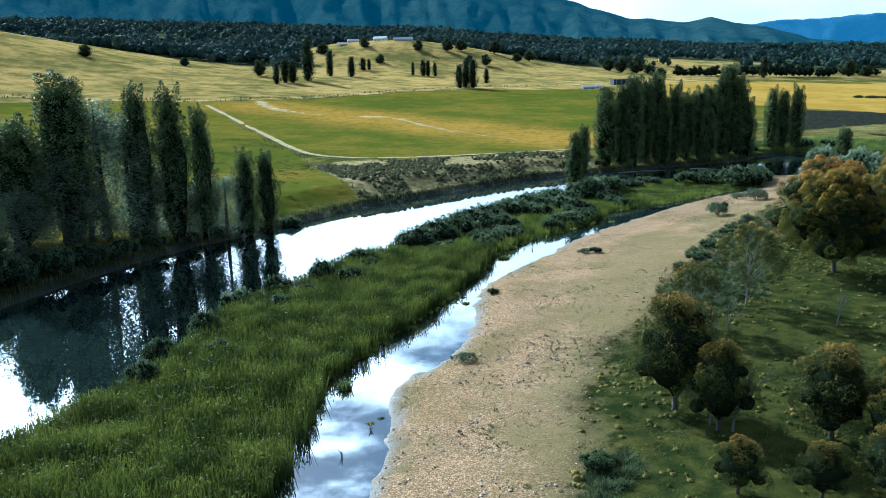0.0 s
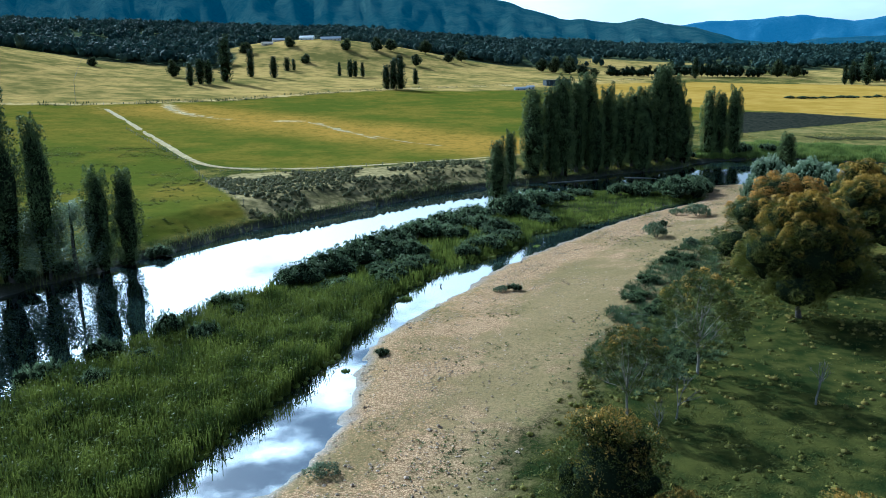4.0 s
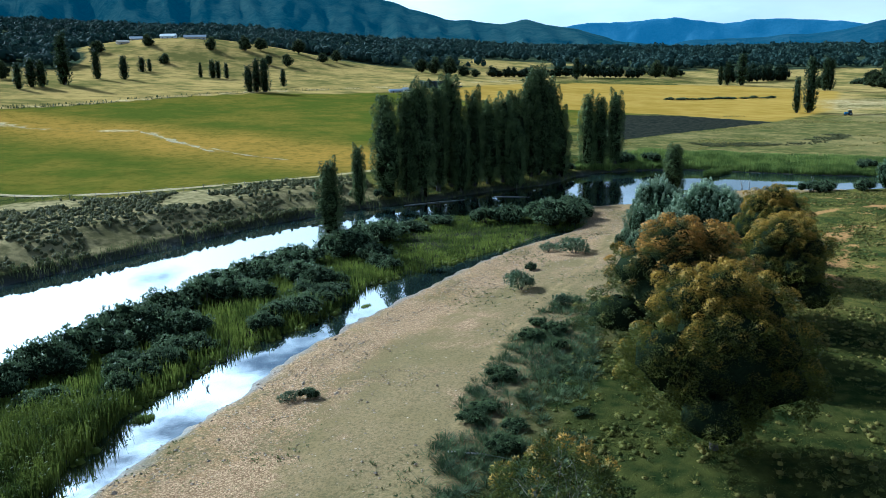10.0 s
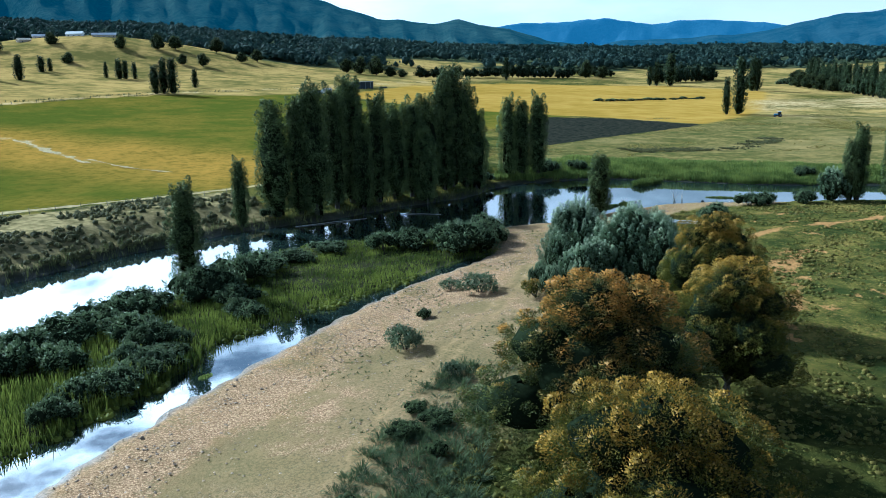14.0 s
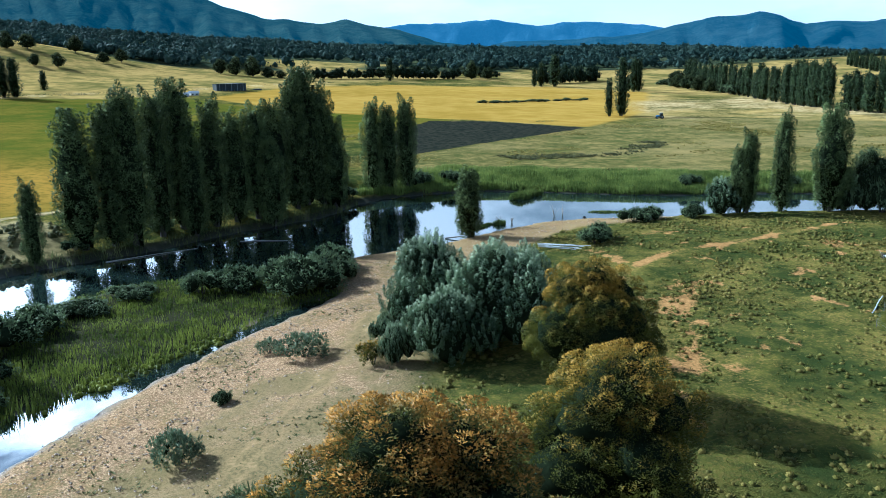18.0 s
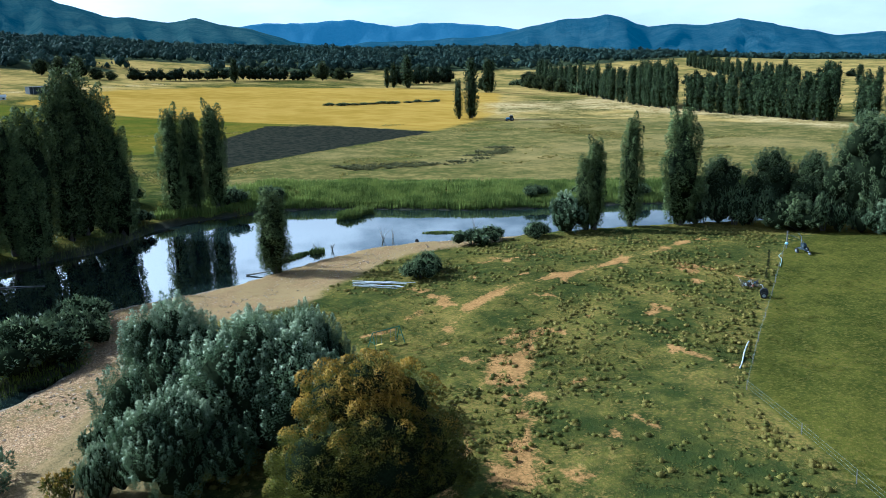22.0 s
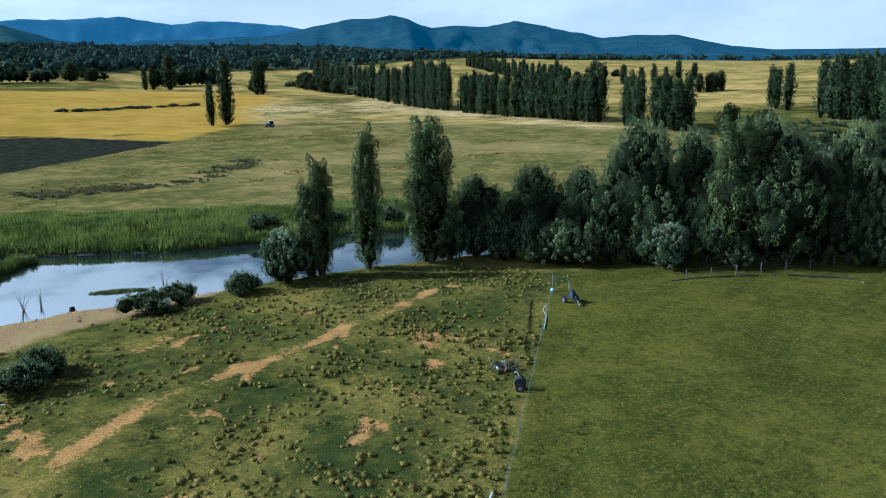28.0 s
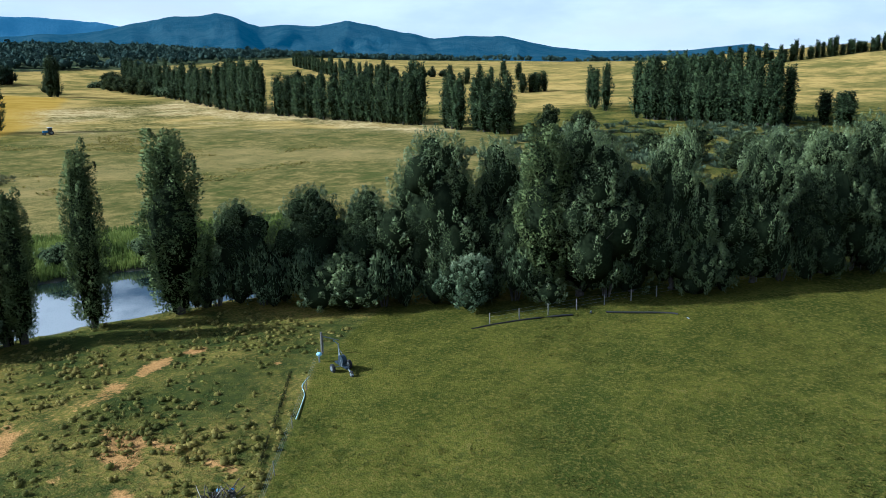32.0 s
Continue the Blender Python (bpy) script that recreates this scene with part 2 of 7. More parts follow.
def woodland(x, y):
    """How densely the far woods stand, 0 to 1."""
    az, r = np.degrees(np.arctan2(x - 20, y - 40)), np.hypot(x - 20, y - 40)
    start = np.interp(az, (-60, -30, -26, -20, -12, -8, -4, 0, 6, 12, 20, 30, 40, 48, 55, 65, 75, 95), (900, 870, 820, 720, 700, 820, 890, 880, 860, 900, 960, 1050, 1200, 1450, 2100, 2500, 2300, 1500))
    k = smooth(-30, 60, r - start) * (0.5 + 0.5 * smooth(0.42, 0.58, rough(x, y, 140, 3)))
    glade = np.maximum(bump(x, y, -36, 870, 90, 70, 1.4), np.maximum(bump(x, y, 300, 1010, 120, 45, 1.3), bump(x, y, 560, 960, 140, 40, 1.2)))
    return np.clip(k - glade, 0, 1)


# ---- materials ----
def material(name):
    m = bpy.data.materials.new(name)
    m.use_nodes = True
    nt = m.node_tree
    nt.nodes.clear()
    return m, nt


def finish(nt, shader, bump_h=None, strength=0.3, distance=0.1):
    out = node(nt, "ShaderNodeOutputMaterial", {"Surface": shader.outputs[0]})
    if bump_h is not None:
        b = node(nt, "ShaderNodeBump", {"Height": bump_h, "Strength": strength, "Distance": distance})
        nt.links.new(b.outputs[0], shader.inputs["Normal"])
    return out


def plain(name, colour, roughness=0.7, metallic=0.0, vary=0.25, scale=6.0, bump_s=0.2, spec=0.4):
    m, nt = material(name)
    co = node(nt, "ShaderNodeTexCoord").outputs["Object"]
    g1, g2 = grain(nt, co, scale), grain(nt, co, scale * 9)
    dark = tuple(c * (1 - vary) for c in colour)
    light = tuple(min(1, c * (1 + vary)) for c in colour)
    col = mixc(nt, ramp(nt, op(nt, "ADD", op(nt, "MULTIPLY", g1, 0.65), op(nt, "MULTIPLY", g2, 0.35)), 0.35, 0.65), dark, light)
    sh = node(nt, "ShaderNodeBsdfPrincipled", {"Base Color": col, "Roughness": roughness, "Metallic": metallic, "Specular IOR Level": spec})
    finish(nt, sh, g2, bump_s, 0.02)
    return m


def foliage(name, dark, light, tip=None, shine=0.45, glow=0.3, tip_low=0.55, spec=0.06, patchy=0.4, span=0.5):
    """Leaves: dark and light of one kind, with a tip colour towards the top: new growth and painted sunlight both."""
    m, nt = material(name)
    geo = node(nt, "ShaderNodeNewGeometry")
    tc = node(nt, "ShaderNodeTexCoord")
    info = node(nt, "ShaderNodeObjectInfo").outputs["Random"]
    isl = geo.outputs["Random Per Island"]
    patch = grain(nt, geo.outputs["Position"], span, 3.0)
    col = mixc(nt, op(nt, "ADD", op(nt, "ADD", op(nt, "MULTIPLY", op(nt, "POWER", isl, 1.4), 0.8 - patchy), 0.06), op(nt, "MULTIPLY", ramp(nt, patch, 0.35, 0.65), patchy)), dark, light)
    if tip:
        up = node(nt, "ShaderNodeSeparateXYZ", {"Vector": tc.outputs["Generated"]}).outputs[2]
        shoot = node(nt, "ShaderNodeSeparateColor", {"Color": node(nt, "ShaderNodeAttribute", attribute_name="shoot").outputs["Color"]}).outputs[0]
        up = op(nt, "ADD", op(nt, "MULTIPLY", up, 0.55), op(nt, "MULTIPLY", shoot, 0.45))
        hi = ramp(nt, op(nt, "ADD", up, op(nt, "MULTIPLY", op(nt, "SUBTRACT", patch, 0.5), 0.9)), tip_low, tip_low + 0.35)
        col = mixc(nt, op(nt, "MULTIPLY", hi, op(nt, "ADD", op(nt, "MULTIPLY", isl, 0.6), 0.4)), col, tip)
    hsv = node(nt, "ShaderNodeHueSaturation", {"Color": col, "Value": op(nt, "ADD", op(nt, "MULTIPLY", info, 0.35), 0.82)})
    col = hsv.outputs[0]
    sh = node(nt, "ShaderNodeBsdfPrincipled", {"Base Color": col, "Roughness": shine, "Specular IOR Level": spec})
    tr = node(nt, "ShaderNodeBsdfTranslucent", {"Color": col})
    mx = node(nt, "ShaderNodeMixShader", {0: glow, 1: sh.outputs[0], 2: tr.outputs[0]})
    node(nt, "ShaderNodeOutputMaterial", {"Surface": mx.outputs[0]})
    return m


def ground_material():
    m, nt = material("ground")
    pos = node(nt, "ShaderNodeNewGeometry").outputs["Position"]
    fine, mid, broad, wide = grain(nt, pos, 3.2, 6), grain(nt, pos, 0.55, 5), grain(nt, pos, 0.09, 4), grain(nt, pos, 0.018, 4)
    tiny = grain(nt, pos, 11.0, 3)
    a = node(nt, "ShaderNodeSeparateColor", {"Color": node(nt, "ShaderNodeAttribute", attribute_name="mask_a").outputs["Color"]})
    b = node(nt, "ShaderNodeSeparateColor", {"Color": node(nt, "ShaderNodeAttribute", attribute_name="mask_b").outputs["Color"]})
    c = node(nt, "ShaderNodeSeparateColor", {"Color": node(nt, "ShaderNodeAttribute", attribute_name="mask_c").outputs["Color"]})
    e = node(nt, "ShaderNodeSeparateColor", {"Color": node(nt, "ShaderNodeAttribute", attribute_name="mask_d").outputs["Color"]})
    g = node(nt, "ShaderNodeSeparateColor", {"Color": node(nt, "ShaderNodeAttribute", attribute_name="mask_e").outputs["Color"]})
    wobble = op(nt, "ADD", op(nt, "MULTIPLY", op(nt, "SUBTRACT", mid, 0.5), 0.9), op(nt, "MULTIPLY", op(nt, "SUBTRACT", fine, 0.5), 0.6))

    def mask(sock, soft=0.3):
        return ramp(nt, op(nt, "ADD", sock, op(nt, "MULTIPLY", wobble, soft * 2)), 0.5 - soft, 0.5 + soft)
    # rough pasture
    col = mixc(nt, ramp(nt, op(nt, "ADD", op(nt, "MULTIPLY", mid, 0.5), op(nt, "MULTIPLY", broad, 0.5)), 0.38, 0.62), MEADOW_DARK, MEADOW_LIGHT)
    col = mixc(nt, op(nt, "MULTIPLY", ramp(nt, op(nt, "ADD", op(nt, "MULTIPLY", fine, 0.6), op(nt, "MULTIPLY", broad, 0.4)), 0.48, 0.64), 0.65), col, MEADOW_DRY)
    # random dark blotches painted for the shaded hollows between tussocks
    hollow = ramp(nt, op(nt, "ADD", op(nt, "MULTIPLY", grain(nt, pos, 1.5, 5, 0.65), 0.7), op(nt, "MULTIPLY", broad, 0.3)), 0.56, 0.44)
    col = mixc(nt, op(nt, "MULTIPLY", hollow, 0.4), col, (0.026, 0.038, 0.014))
    # greener grass near the southern trees, darkened further to stand for their shade
    rank = mixc(nt, ramp(nt, op(nt, "ADD", op(nt, "MULTIPLY", mid, 0.6), op(nt, "MULTIPLY", broad, 0.4)), 0.38, 0.62), (0.017, 0.025, 0.007), (0.06, 0.06, 0.014))
    lush_shade = node(nt, "ShaderNodeSeparateColor", {"Color": node(nt, "ShaderNodeAttribute", attribute_name="mask_w").outputs["Color"]}).outputs[1]
    col = mixc(nt, mask(lush_shade, 0.35), col, rank)
    # mown paddock
    mown = mixc(nt, ramp(nt, op(nt, "ADD", op(nt, "MULTIPLY", broad, 0.6), op(nt, "MULTIPLY", mid, 0.4)), 0.36, 0.66), PADDOCK_DARK, PADDOCK_LIGHT)
    mown = mixc(nt, op(nt, "MULTIPLY", ramp(nt, fine, 0.46, 0.66), 0.55), mown, PADDOCK_DRY)
    mown = mixc(nt, op(nt, "MULTIPLY", ramp(nt, grain(nt, pos, 1.5, 5, 0.65), 0.5, 0.36), 0.5), mown, (0.03, 0.042, 0.01))
    col = mixc(nt, mask(e.outputs[0], 0.12), col, mown)
    # far dry hills
    streak = grain(nt, node(nt, "ShaderNodeMapping", {"Vector": pos, "Rotation": (0, 0, 0.75), "Scale": (0.03, 0.045, 0.0)}).outputs[0], 1.0, 6, 0.7)
    hay = mixc(nt, ramp(nt, op(nt, "ADD", op(nt, "MULTIPLY", wide, 0.45), op(nt, "ADD", op(nt, "MULTIPLY", broad, 0.4), op(nt, "MULTIPLY", streak, 0.15))), 0.4, 0.6), HILL_DARK, HILL_LIGHT)
    hay = mixc(nt, op(nt, "MULTIPLY", ramp(nt, grain(nt, pos, 0.16, 4, 0.7), 0.5, 0.64), 0.4), hay, HILL_DARK)
    col = mixc(nt, mask(b.outputs[0]), col, hay)
    # browned pasture beyond the lagoon
    pasture = mixc(nt, ramp(nt, op(nt, "ADD", op(nt, "MULTIPLY", grain(nt, pos, 0.22, 4, 0.7), 0.5), op(nt, "MULTIPLY", broad, 0.5)), 0.38, 0.64), (0.085, 0.09, 0.024), (0.25, 0.185, 0.06))
    pasture = mixc(nt, op(nt, "MULTIPLY", ramp(nt, mid, 0.42, 0.6), 0.5), pasture, (0.06, 0.066, 0.017))
    pasture = mixc(nt, op(nt, "MULTIPLY", ramp(nt, op(nt, "ADD", op(nt, "MULTIPLY", wide, 0.6), op(nt, "MULTIPLY", fine, 0.4)), 0.5, 0.62), 0.5), pasture, (0.36, 0.26, 0.1))
    col = mixc(nt, mask(g.outputs[1], 0.25), col, pasture)
    # crop
    ripe = op(nt, "ADD", op(nt, "MULTIPLY", g.outputs[2], 0.75), op(nt, "MULTIPLY", ramp(nt, op(nt, "ADD", op(nt, "MULTIPLY", wide, 0.6), op(nt, "MULTIPLY", broad, 0.4)), 0.4, 0.65), 0.4))
    crop = mixc(nt, ripe, CROP_GREEN, CROP_GOLD)
    crop = mixc(nt, op(nt, "MULTIPLY", ramp(nt, op(nt, "ADD", op(nt, "MULTIPLY", mid, 0.5), op(nt, "MULTIPLY", grain(nt, pos, 0.22, 4, 0.7), 0.5)), 0.44, 0.62), 0.5), crop, CROP_DARK)
    col = mixc(nt, mask(b.outputs[1], 0.15), col, crop)
    gold = mixc(nt, ramp(nt, op(nt, "ADD", op(nt, "MULTIPLY", wide, 0.5), op(nt, "MULTIPLY", broad, 0.5)), 0.35, 0.65), GOLD_A, GOLD_B)
    col = mixc(nt, mask(b.outputs[2], 0.3), col, gold)
    stub = mixc(nt, ramp(nt, op(nt, "ADD", op(nt, "MULTIPLY", mid, 0.5), op(nt, "MULTIPLY", broad, 0.5)), 0.38, 0.62), STUBBLE_A, STUBBLE_B)
    col = mixc(nt, mask(c.outputs[0], 0.4), col, stub)
    earth = mixc(nt, ramp(nt, mid, 0.35, 0.65), (0.015, 0.018, 0.014), (0.038, 0.036, 0.024))
    col = mixc(nt, mask(c.outputs[1], 0.12), col, earth)
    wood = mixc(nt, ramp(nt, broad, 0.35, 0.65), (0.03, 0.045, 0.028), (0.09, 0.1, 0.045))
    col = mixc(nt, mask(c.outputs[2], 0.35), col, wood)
    scrub = mixc(nt, ramp(nt, op(nt, "ADD", op(nt, "MULTIPLY", mid, 0.6), op(nt, "MULTIPLY", broad, 0.4)), 0.38, 0.62), (0.13, 0.11, 0.045), (0.36, 0.28, 0.125))
    col = mixc(nt, mask(e.outputs[1], 0.3), col, scrub)
    # dark tone: left water's edge, and shade painted under the island reeds
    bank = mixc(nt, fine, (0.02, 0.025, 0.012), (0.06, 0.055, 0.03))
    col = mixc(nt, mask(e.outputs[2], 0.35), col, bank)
    # gravel bar: pebbles of several sizes and tones
    peb = node(nt, "ShaderNodeTexVoronoi", {"Vector": pos, "Scale": 6.5})
    peb2 = node(nt, "ShaderNodeTexVoronoi", {"Vector": pos, "Scale": 17.0})
    tone = node(nt, "ShaderNodeSeparateColor", {"Color": peb.outputs["Color"]}).outputs[0]
    tone2 = node(nt, "ShaderNodeSeparateColor", {"Color": peb2.outputs["Color"]}).outputs[1]
    gravel = mixc(nt, op(nt, "ADD", op(nt, "MULTIPLY", tone, 0.55), op(nt, "MULTIPLY", tone2, 0.45)), GRAVEL_DARK, GRAVEL_LIGHT)
    gravel = mixc(nt, ramp(nt, op(nt, "ADD", op(nt, "MULTIPLY", broad, 0.6), op(nt, "MULTIPLY", mid, 0.4)), 0.47, 0.62), gravel, mixc(nt, 0.35, GRAVEL_SANDY, gravel))
    gap = op(nt, "MULTIPLY", ramp(nt, peb.outputs["Distance"], 0.35, 0.75), 0.65)
    gravel = mixc(nt, gap, gravel, GRAVEL_DARK)
    thin = op(nt, "MULTIPLY", ramp(nt, op(nt, "ADD", op(nt, "MULTIPLY", broad, 0.55), op(nt, "MULTIPLY", fine, 0.45)), 0.455, 0.6), 0.75)
    gravel = mixc(nt, thin, gravel, GRAVEL_WEEDY)
    margin = ramp(nt, op(nt, "ADD", a.outputs[0], op(nt, "MULTIPLY", op(nt, "SUBTRACT", broad, 0.5), 1.4)), 0.95, 0.55)
    gravel = mixc(nt, op(nt, "MULTIPLY", margin, op(nt, "ADD", op(nt, "MULTIPLY", ramp(nt, mid, 0.38, 0.6), 0.55), 0.2)), gravel, GRAVEL_WEEDY)
    weedy = op(nt, "MULTIPLY", ramp(nt, op(nt, "ADD", g.outputs[0], op(nt, "MULTIPLY", op(nt, "SUBTRACT", op(nt, "ADD", op(nt, "MULTIPLY", broad, 0.5), op(nt, "MULTIPLY", mid, 0.5)), 0.5), 2.6)), 0.35, 0.85), 0.72)
    gravel = mixc(nt, weedy, gravel, mixc(nt, ramp(nt, fine, 0.4, 0.6), GRAVEL_WEEDY, (0.25, 0.175, 0.08)))
    edge = op(nt, "ADD", a.outputs[0], op(nt, "ADD", op(nt, "MULTIPLY", op(nt, "SUBTRACT", broad, 0.5), 0.9), op(nt, "MULTIPLY", wobble, 0.7)))
    col = mixc(nt, ramp(nt, edge, 0.2, 0.72), col, gravel)
    sand = mixc(nt, 0.6, mixc(nt, ramp(nt, op(nt, "ADD", op(nt, "MULTIPLY", mid, 0.5), op(nt, "MULTIPLY", broad, 0.5)), 0.36, 0.64), SAND_A, SAND_B), gravel)
    col = mixc(nt, mask(a.outputs[1], 0.3), col, sand)
    red = mixc(nt, ramp(nt, op(nt, "ADD", op(nt, "MULTIPLY", mid, 0.4), op(nt, "MULTIPLY", fine, 0.6)), 0.35, 0.65), RED_A, RED_B)
    worn = op(nt, "ADD", a.outputs[2], op(nt, "MULTIPLY", op(nt, "SUBTRACT", op(nt, "ADD", op(nt, "MULTIPLY", grain(nt, pos, 1.5, 5, 0.65), 0.6), op(nt, "MULTIPLY", fine, 0.4)), 0.5), 1.6))
    col = mixc(nt, op(nt, "MULTIPLY", ramp(nt, worn, 0.34, 0.72), 0.9), col, red)
    wet = node(nt, "ShaderNodeSeparateColor", {"Color": node(nt, "ShaderNodeAttribute", attribute_name="mask_w").outputs["Color"]}).outputs[0]
    col = mixc(nt, op(nt, "MULTIPLY", wet, 0.65), col, (0.035, 0.03, 0.02))
    rgh = op(nt, "SUBTRACT", 0.92, op(nt, "MULTIPLY", wet, 0.4))
    sh = node(nt, "ShaderNodeBsdfPrincipled", {"Base Color": col, "Roughness": rgh, "Specular IOR Level": op(nt, "MULTIPLY", wet, 0.4)})
    height = op(nt, "ADD", op(nt, "MULTIPLY", fine, 0.4), op(nt, "MULTIPLY", op(nt, "SUBTRACT", 1.0, peb.outputs["Distance"]), 0.35))
    height = op(nt, "ADD", height, op(nt, "MULTIPLY", mid, 1.2))
    finish(nt, sh, height, 0.6, 0.2)
    return m


MEADOW_DARK, MEADOW_LIGHT, MEADOW_DRY = (0.04, 0.052, 0.012), (0.14, 0.126, 0.025), (0.28, 0.185, 0.052)
PADDOCK_DARK, PADDOCK_LIGHT, PADDOCK_DRY = (0.04, 0.049, 0.009), (0.1, 0.096, 0.016), (0.165, 0.13, 0.03)
HILL_DARK, HILL_LIGHT = (0.14, 0.122, 0.032), (0.43, 0.29, 0.088)
CROP_GREEN, CROP_GOLD, CROP_DARK = (0.085, 0.096, 0.012), (0.32, 0.19, 0.03), (0.06, 0.07, 0.009)
GOLD_A, GOLD_B = (0.3, 0.185, 0.025), (0.42, 0.265, 0.05)
STUBBLE_A, STUBBLE_B = (0.26, 0.18, 0.06), (0.56, 0.42, 0.2)
GRAVEL_DARK, GRAVEL_LIGHT, GRAVEL_SANDY, GRAVEL_WEEDY = (0.12, 0.066, 0.032), (0.68, 0.45, 0.25), (0.44, 0.26, 0.11), (0.125, 0.108, 0.045)
SAND_A, SAND_B = (0.27, 0.165, 0.07), (0.55, 0.36, 0.17)
RED_A, RED_B = (0.25, 0.135, 0.045), (0.5, 0.265, 0.095)
M_GROUND = ground_material()
M_BARK = plain("grey_bark", (0.06, 0.05, 0.04), 0.9, vary=0.4)
M_PALEBARK = plain("pale_bark", (0.2, 0.175, 0.14), 0.85, vary=0.35)
# near-black fill for crown cores: the shade inside a crown, painted
M_CROWN_SHADE = plain("crown_shade", (0.014, 0.019, 0.009), 0.95, spec=0.0)
M_DEAD = plain("dead_wood", (0.33, 0.3, 0.26), 0.9, vary=0.3)
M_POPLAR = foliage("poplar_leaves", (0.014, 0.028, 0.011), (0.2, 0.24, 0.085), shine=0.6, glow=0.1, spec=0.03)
# the poplar leaves again, darkened so that far trees look shaded
M_POPLAR_FAR_SHADE = foliage("far_poplar_leaves_shade", (0.009, 0.02, 0.01), (0.08, 0.108, 0.042), shine=0.6, glow=0.08, spec=0.05)
M_POPLAR_GREY = foliage("grey_poplar_leaves", (0.035, 0.058, 0.035), (0.36, 0.43, 0.27), shine=0.45, glow=0.38)
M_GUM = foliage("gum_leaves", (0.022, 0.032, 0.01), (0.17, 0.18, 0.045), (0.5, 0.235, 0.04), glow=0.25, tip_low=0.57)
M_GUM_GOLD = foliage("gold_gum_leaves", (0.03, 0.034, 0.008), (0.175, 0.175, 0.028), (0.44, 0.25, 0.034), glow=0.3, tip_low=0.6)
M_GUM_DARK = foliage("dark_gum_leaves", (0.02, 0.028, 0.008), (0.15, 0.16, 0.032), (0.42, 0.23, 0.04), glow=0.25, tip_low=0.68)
# the paler tip colour paints sunlit shoot tips onto the willow
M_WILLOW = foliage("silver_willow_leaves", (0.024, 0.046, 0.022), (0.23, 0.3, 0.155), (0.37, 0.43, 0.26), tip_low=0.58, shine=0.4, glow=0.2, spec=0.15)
M_GROVE = foliage("grove_leaves", (0.02, 0.038, 0.018), (0.27, 0.32, 0.135), shine=0.38, glow=0.2, spec=0.15)
M_GROVE_DARK = foliage("dark_grove_leaves", (0.014, 0.028, 0.013), (0.18, 0.22, 0.09), shine=0.4, glow=0.2, spec=0.12)
M_BUSH = foliage("bush_leaves", (0.024, 0.044, 0.022), (0.23, 0.28, 0.13), shine=0.5, glow=0.2)
M_REED = foliage("reed_blades", (0.02, 0.036, 0.008), (0.22, 0.245, 0.04), shine=0.5, glow=0.35, spec=0.05, patchy=0.6, span=0.22)
M_MARSH = foliage("marsh_reeds", (0.04, 0.066, 0.014), (0.26, 0.3, 0.07), shine=0.5, glow=0.35, spec=0.05, patchy=0.5, span=0.22)
M_TUSSOCK = foliage("tussock_grass", (0.08, 0.085, 0.02), (0.4, 0.31, 0.08), shine=0.6, glow=0.42, spec=0.05)
M_RUSH = foliage("green_rushes", (0.03, 0.045, 0.016), (0.2, 0.2, 0.07), shine=0.6, glow=0.25, spec=0.05, patchy=0.5, span=0.22)
M_RUSHES = foliage("rush_blades", (0.028, 0.044, 0.02), (0.17, 0.21, 0.085), shine=0.6, glow=0.3, spec=0.05)
# blue tint: distance haze painted into the woodland leaf colours
M_FOREST = foliage("hazy_woodland_leaves", (0.015, 0.035, 0.032), (0.062, 0.09, 0.066), shine=0.8, glow=0.12, spec=0.05, patchy=0.5, span=0.03)
M_STEEL = plain("galvanised_steel", (0.2, 0.22, 0.23), 0.6, 0.3, 0.3)
M_WIRE = plain("old_wire", (0.14, 0.17, 0.16), 0.7)
M_ALLOY = plain("dull_aluminium", (0.4, 0.42, 0.43), 0.6, 0.1, 0.3)
M_RUBBER = plain("black_rubber", (0.02, 0.02, 0.02), 0.8)
M_BLUE = plain("blue_paint", (0.05, 0.2, 0.42), 0.45)
M_WHITE = plain("white_paint", (0.6, 0.61, 0.6), 0.6, vary=0.15)
M_SHED = plain("dark_sheet_metal", (0.03, 0.045, 0.06), 0.5, 0.3)
M_ROOF = plain("pale_roof", (0.28, 0.31, 0.35), 0.5, 0.3, 0.12)
M_BRICK = plain("tan_wall", (0.5, 0.42, 0.33), 0.85)
M_POST = plain("weathered_post", (0.15, 0.138, 0.12), 0.9)
M_HOSE = plain("pale_hose", (0.36, 0.48, 0.44), 0.6)
M_GLASS = plain("dark_glass", (0.02, 0.03, 0.04), 0.1)


def water_material():
    m, nt = material("river_water")
    pos = node(nt, "ShaderNodeNewGeometry").outputs["Position"]
    g1, g2 = grain(nt, pos, 1.6, 3), grain(nt, pos, 0.22, 3)
    calm = ramp(nt, grain(nt, pos, 0.045, 3), 0.45, 0.7)
    sh = node(nt, "ShaderNodeBsdfPrincipled", {"Base Color": (0.012, 0.02, 0.018, 1), "Roughness": 0.02, "IOR": 4.2, "Specular IOR Level": 0.5})
    finish(nt, sh, op(nt, "ADD", op(nt, "MULTIPLY", g1, calm), op(nt, "MULTIPLY", g2, 2.0)), 0.05, 0.02)
    return m


M_WATER = water_material()


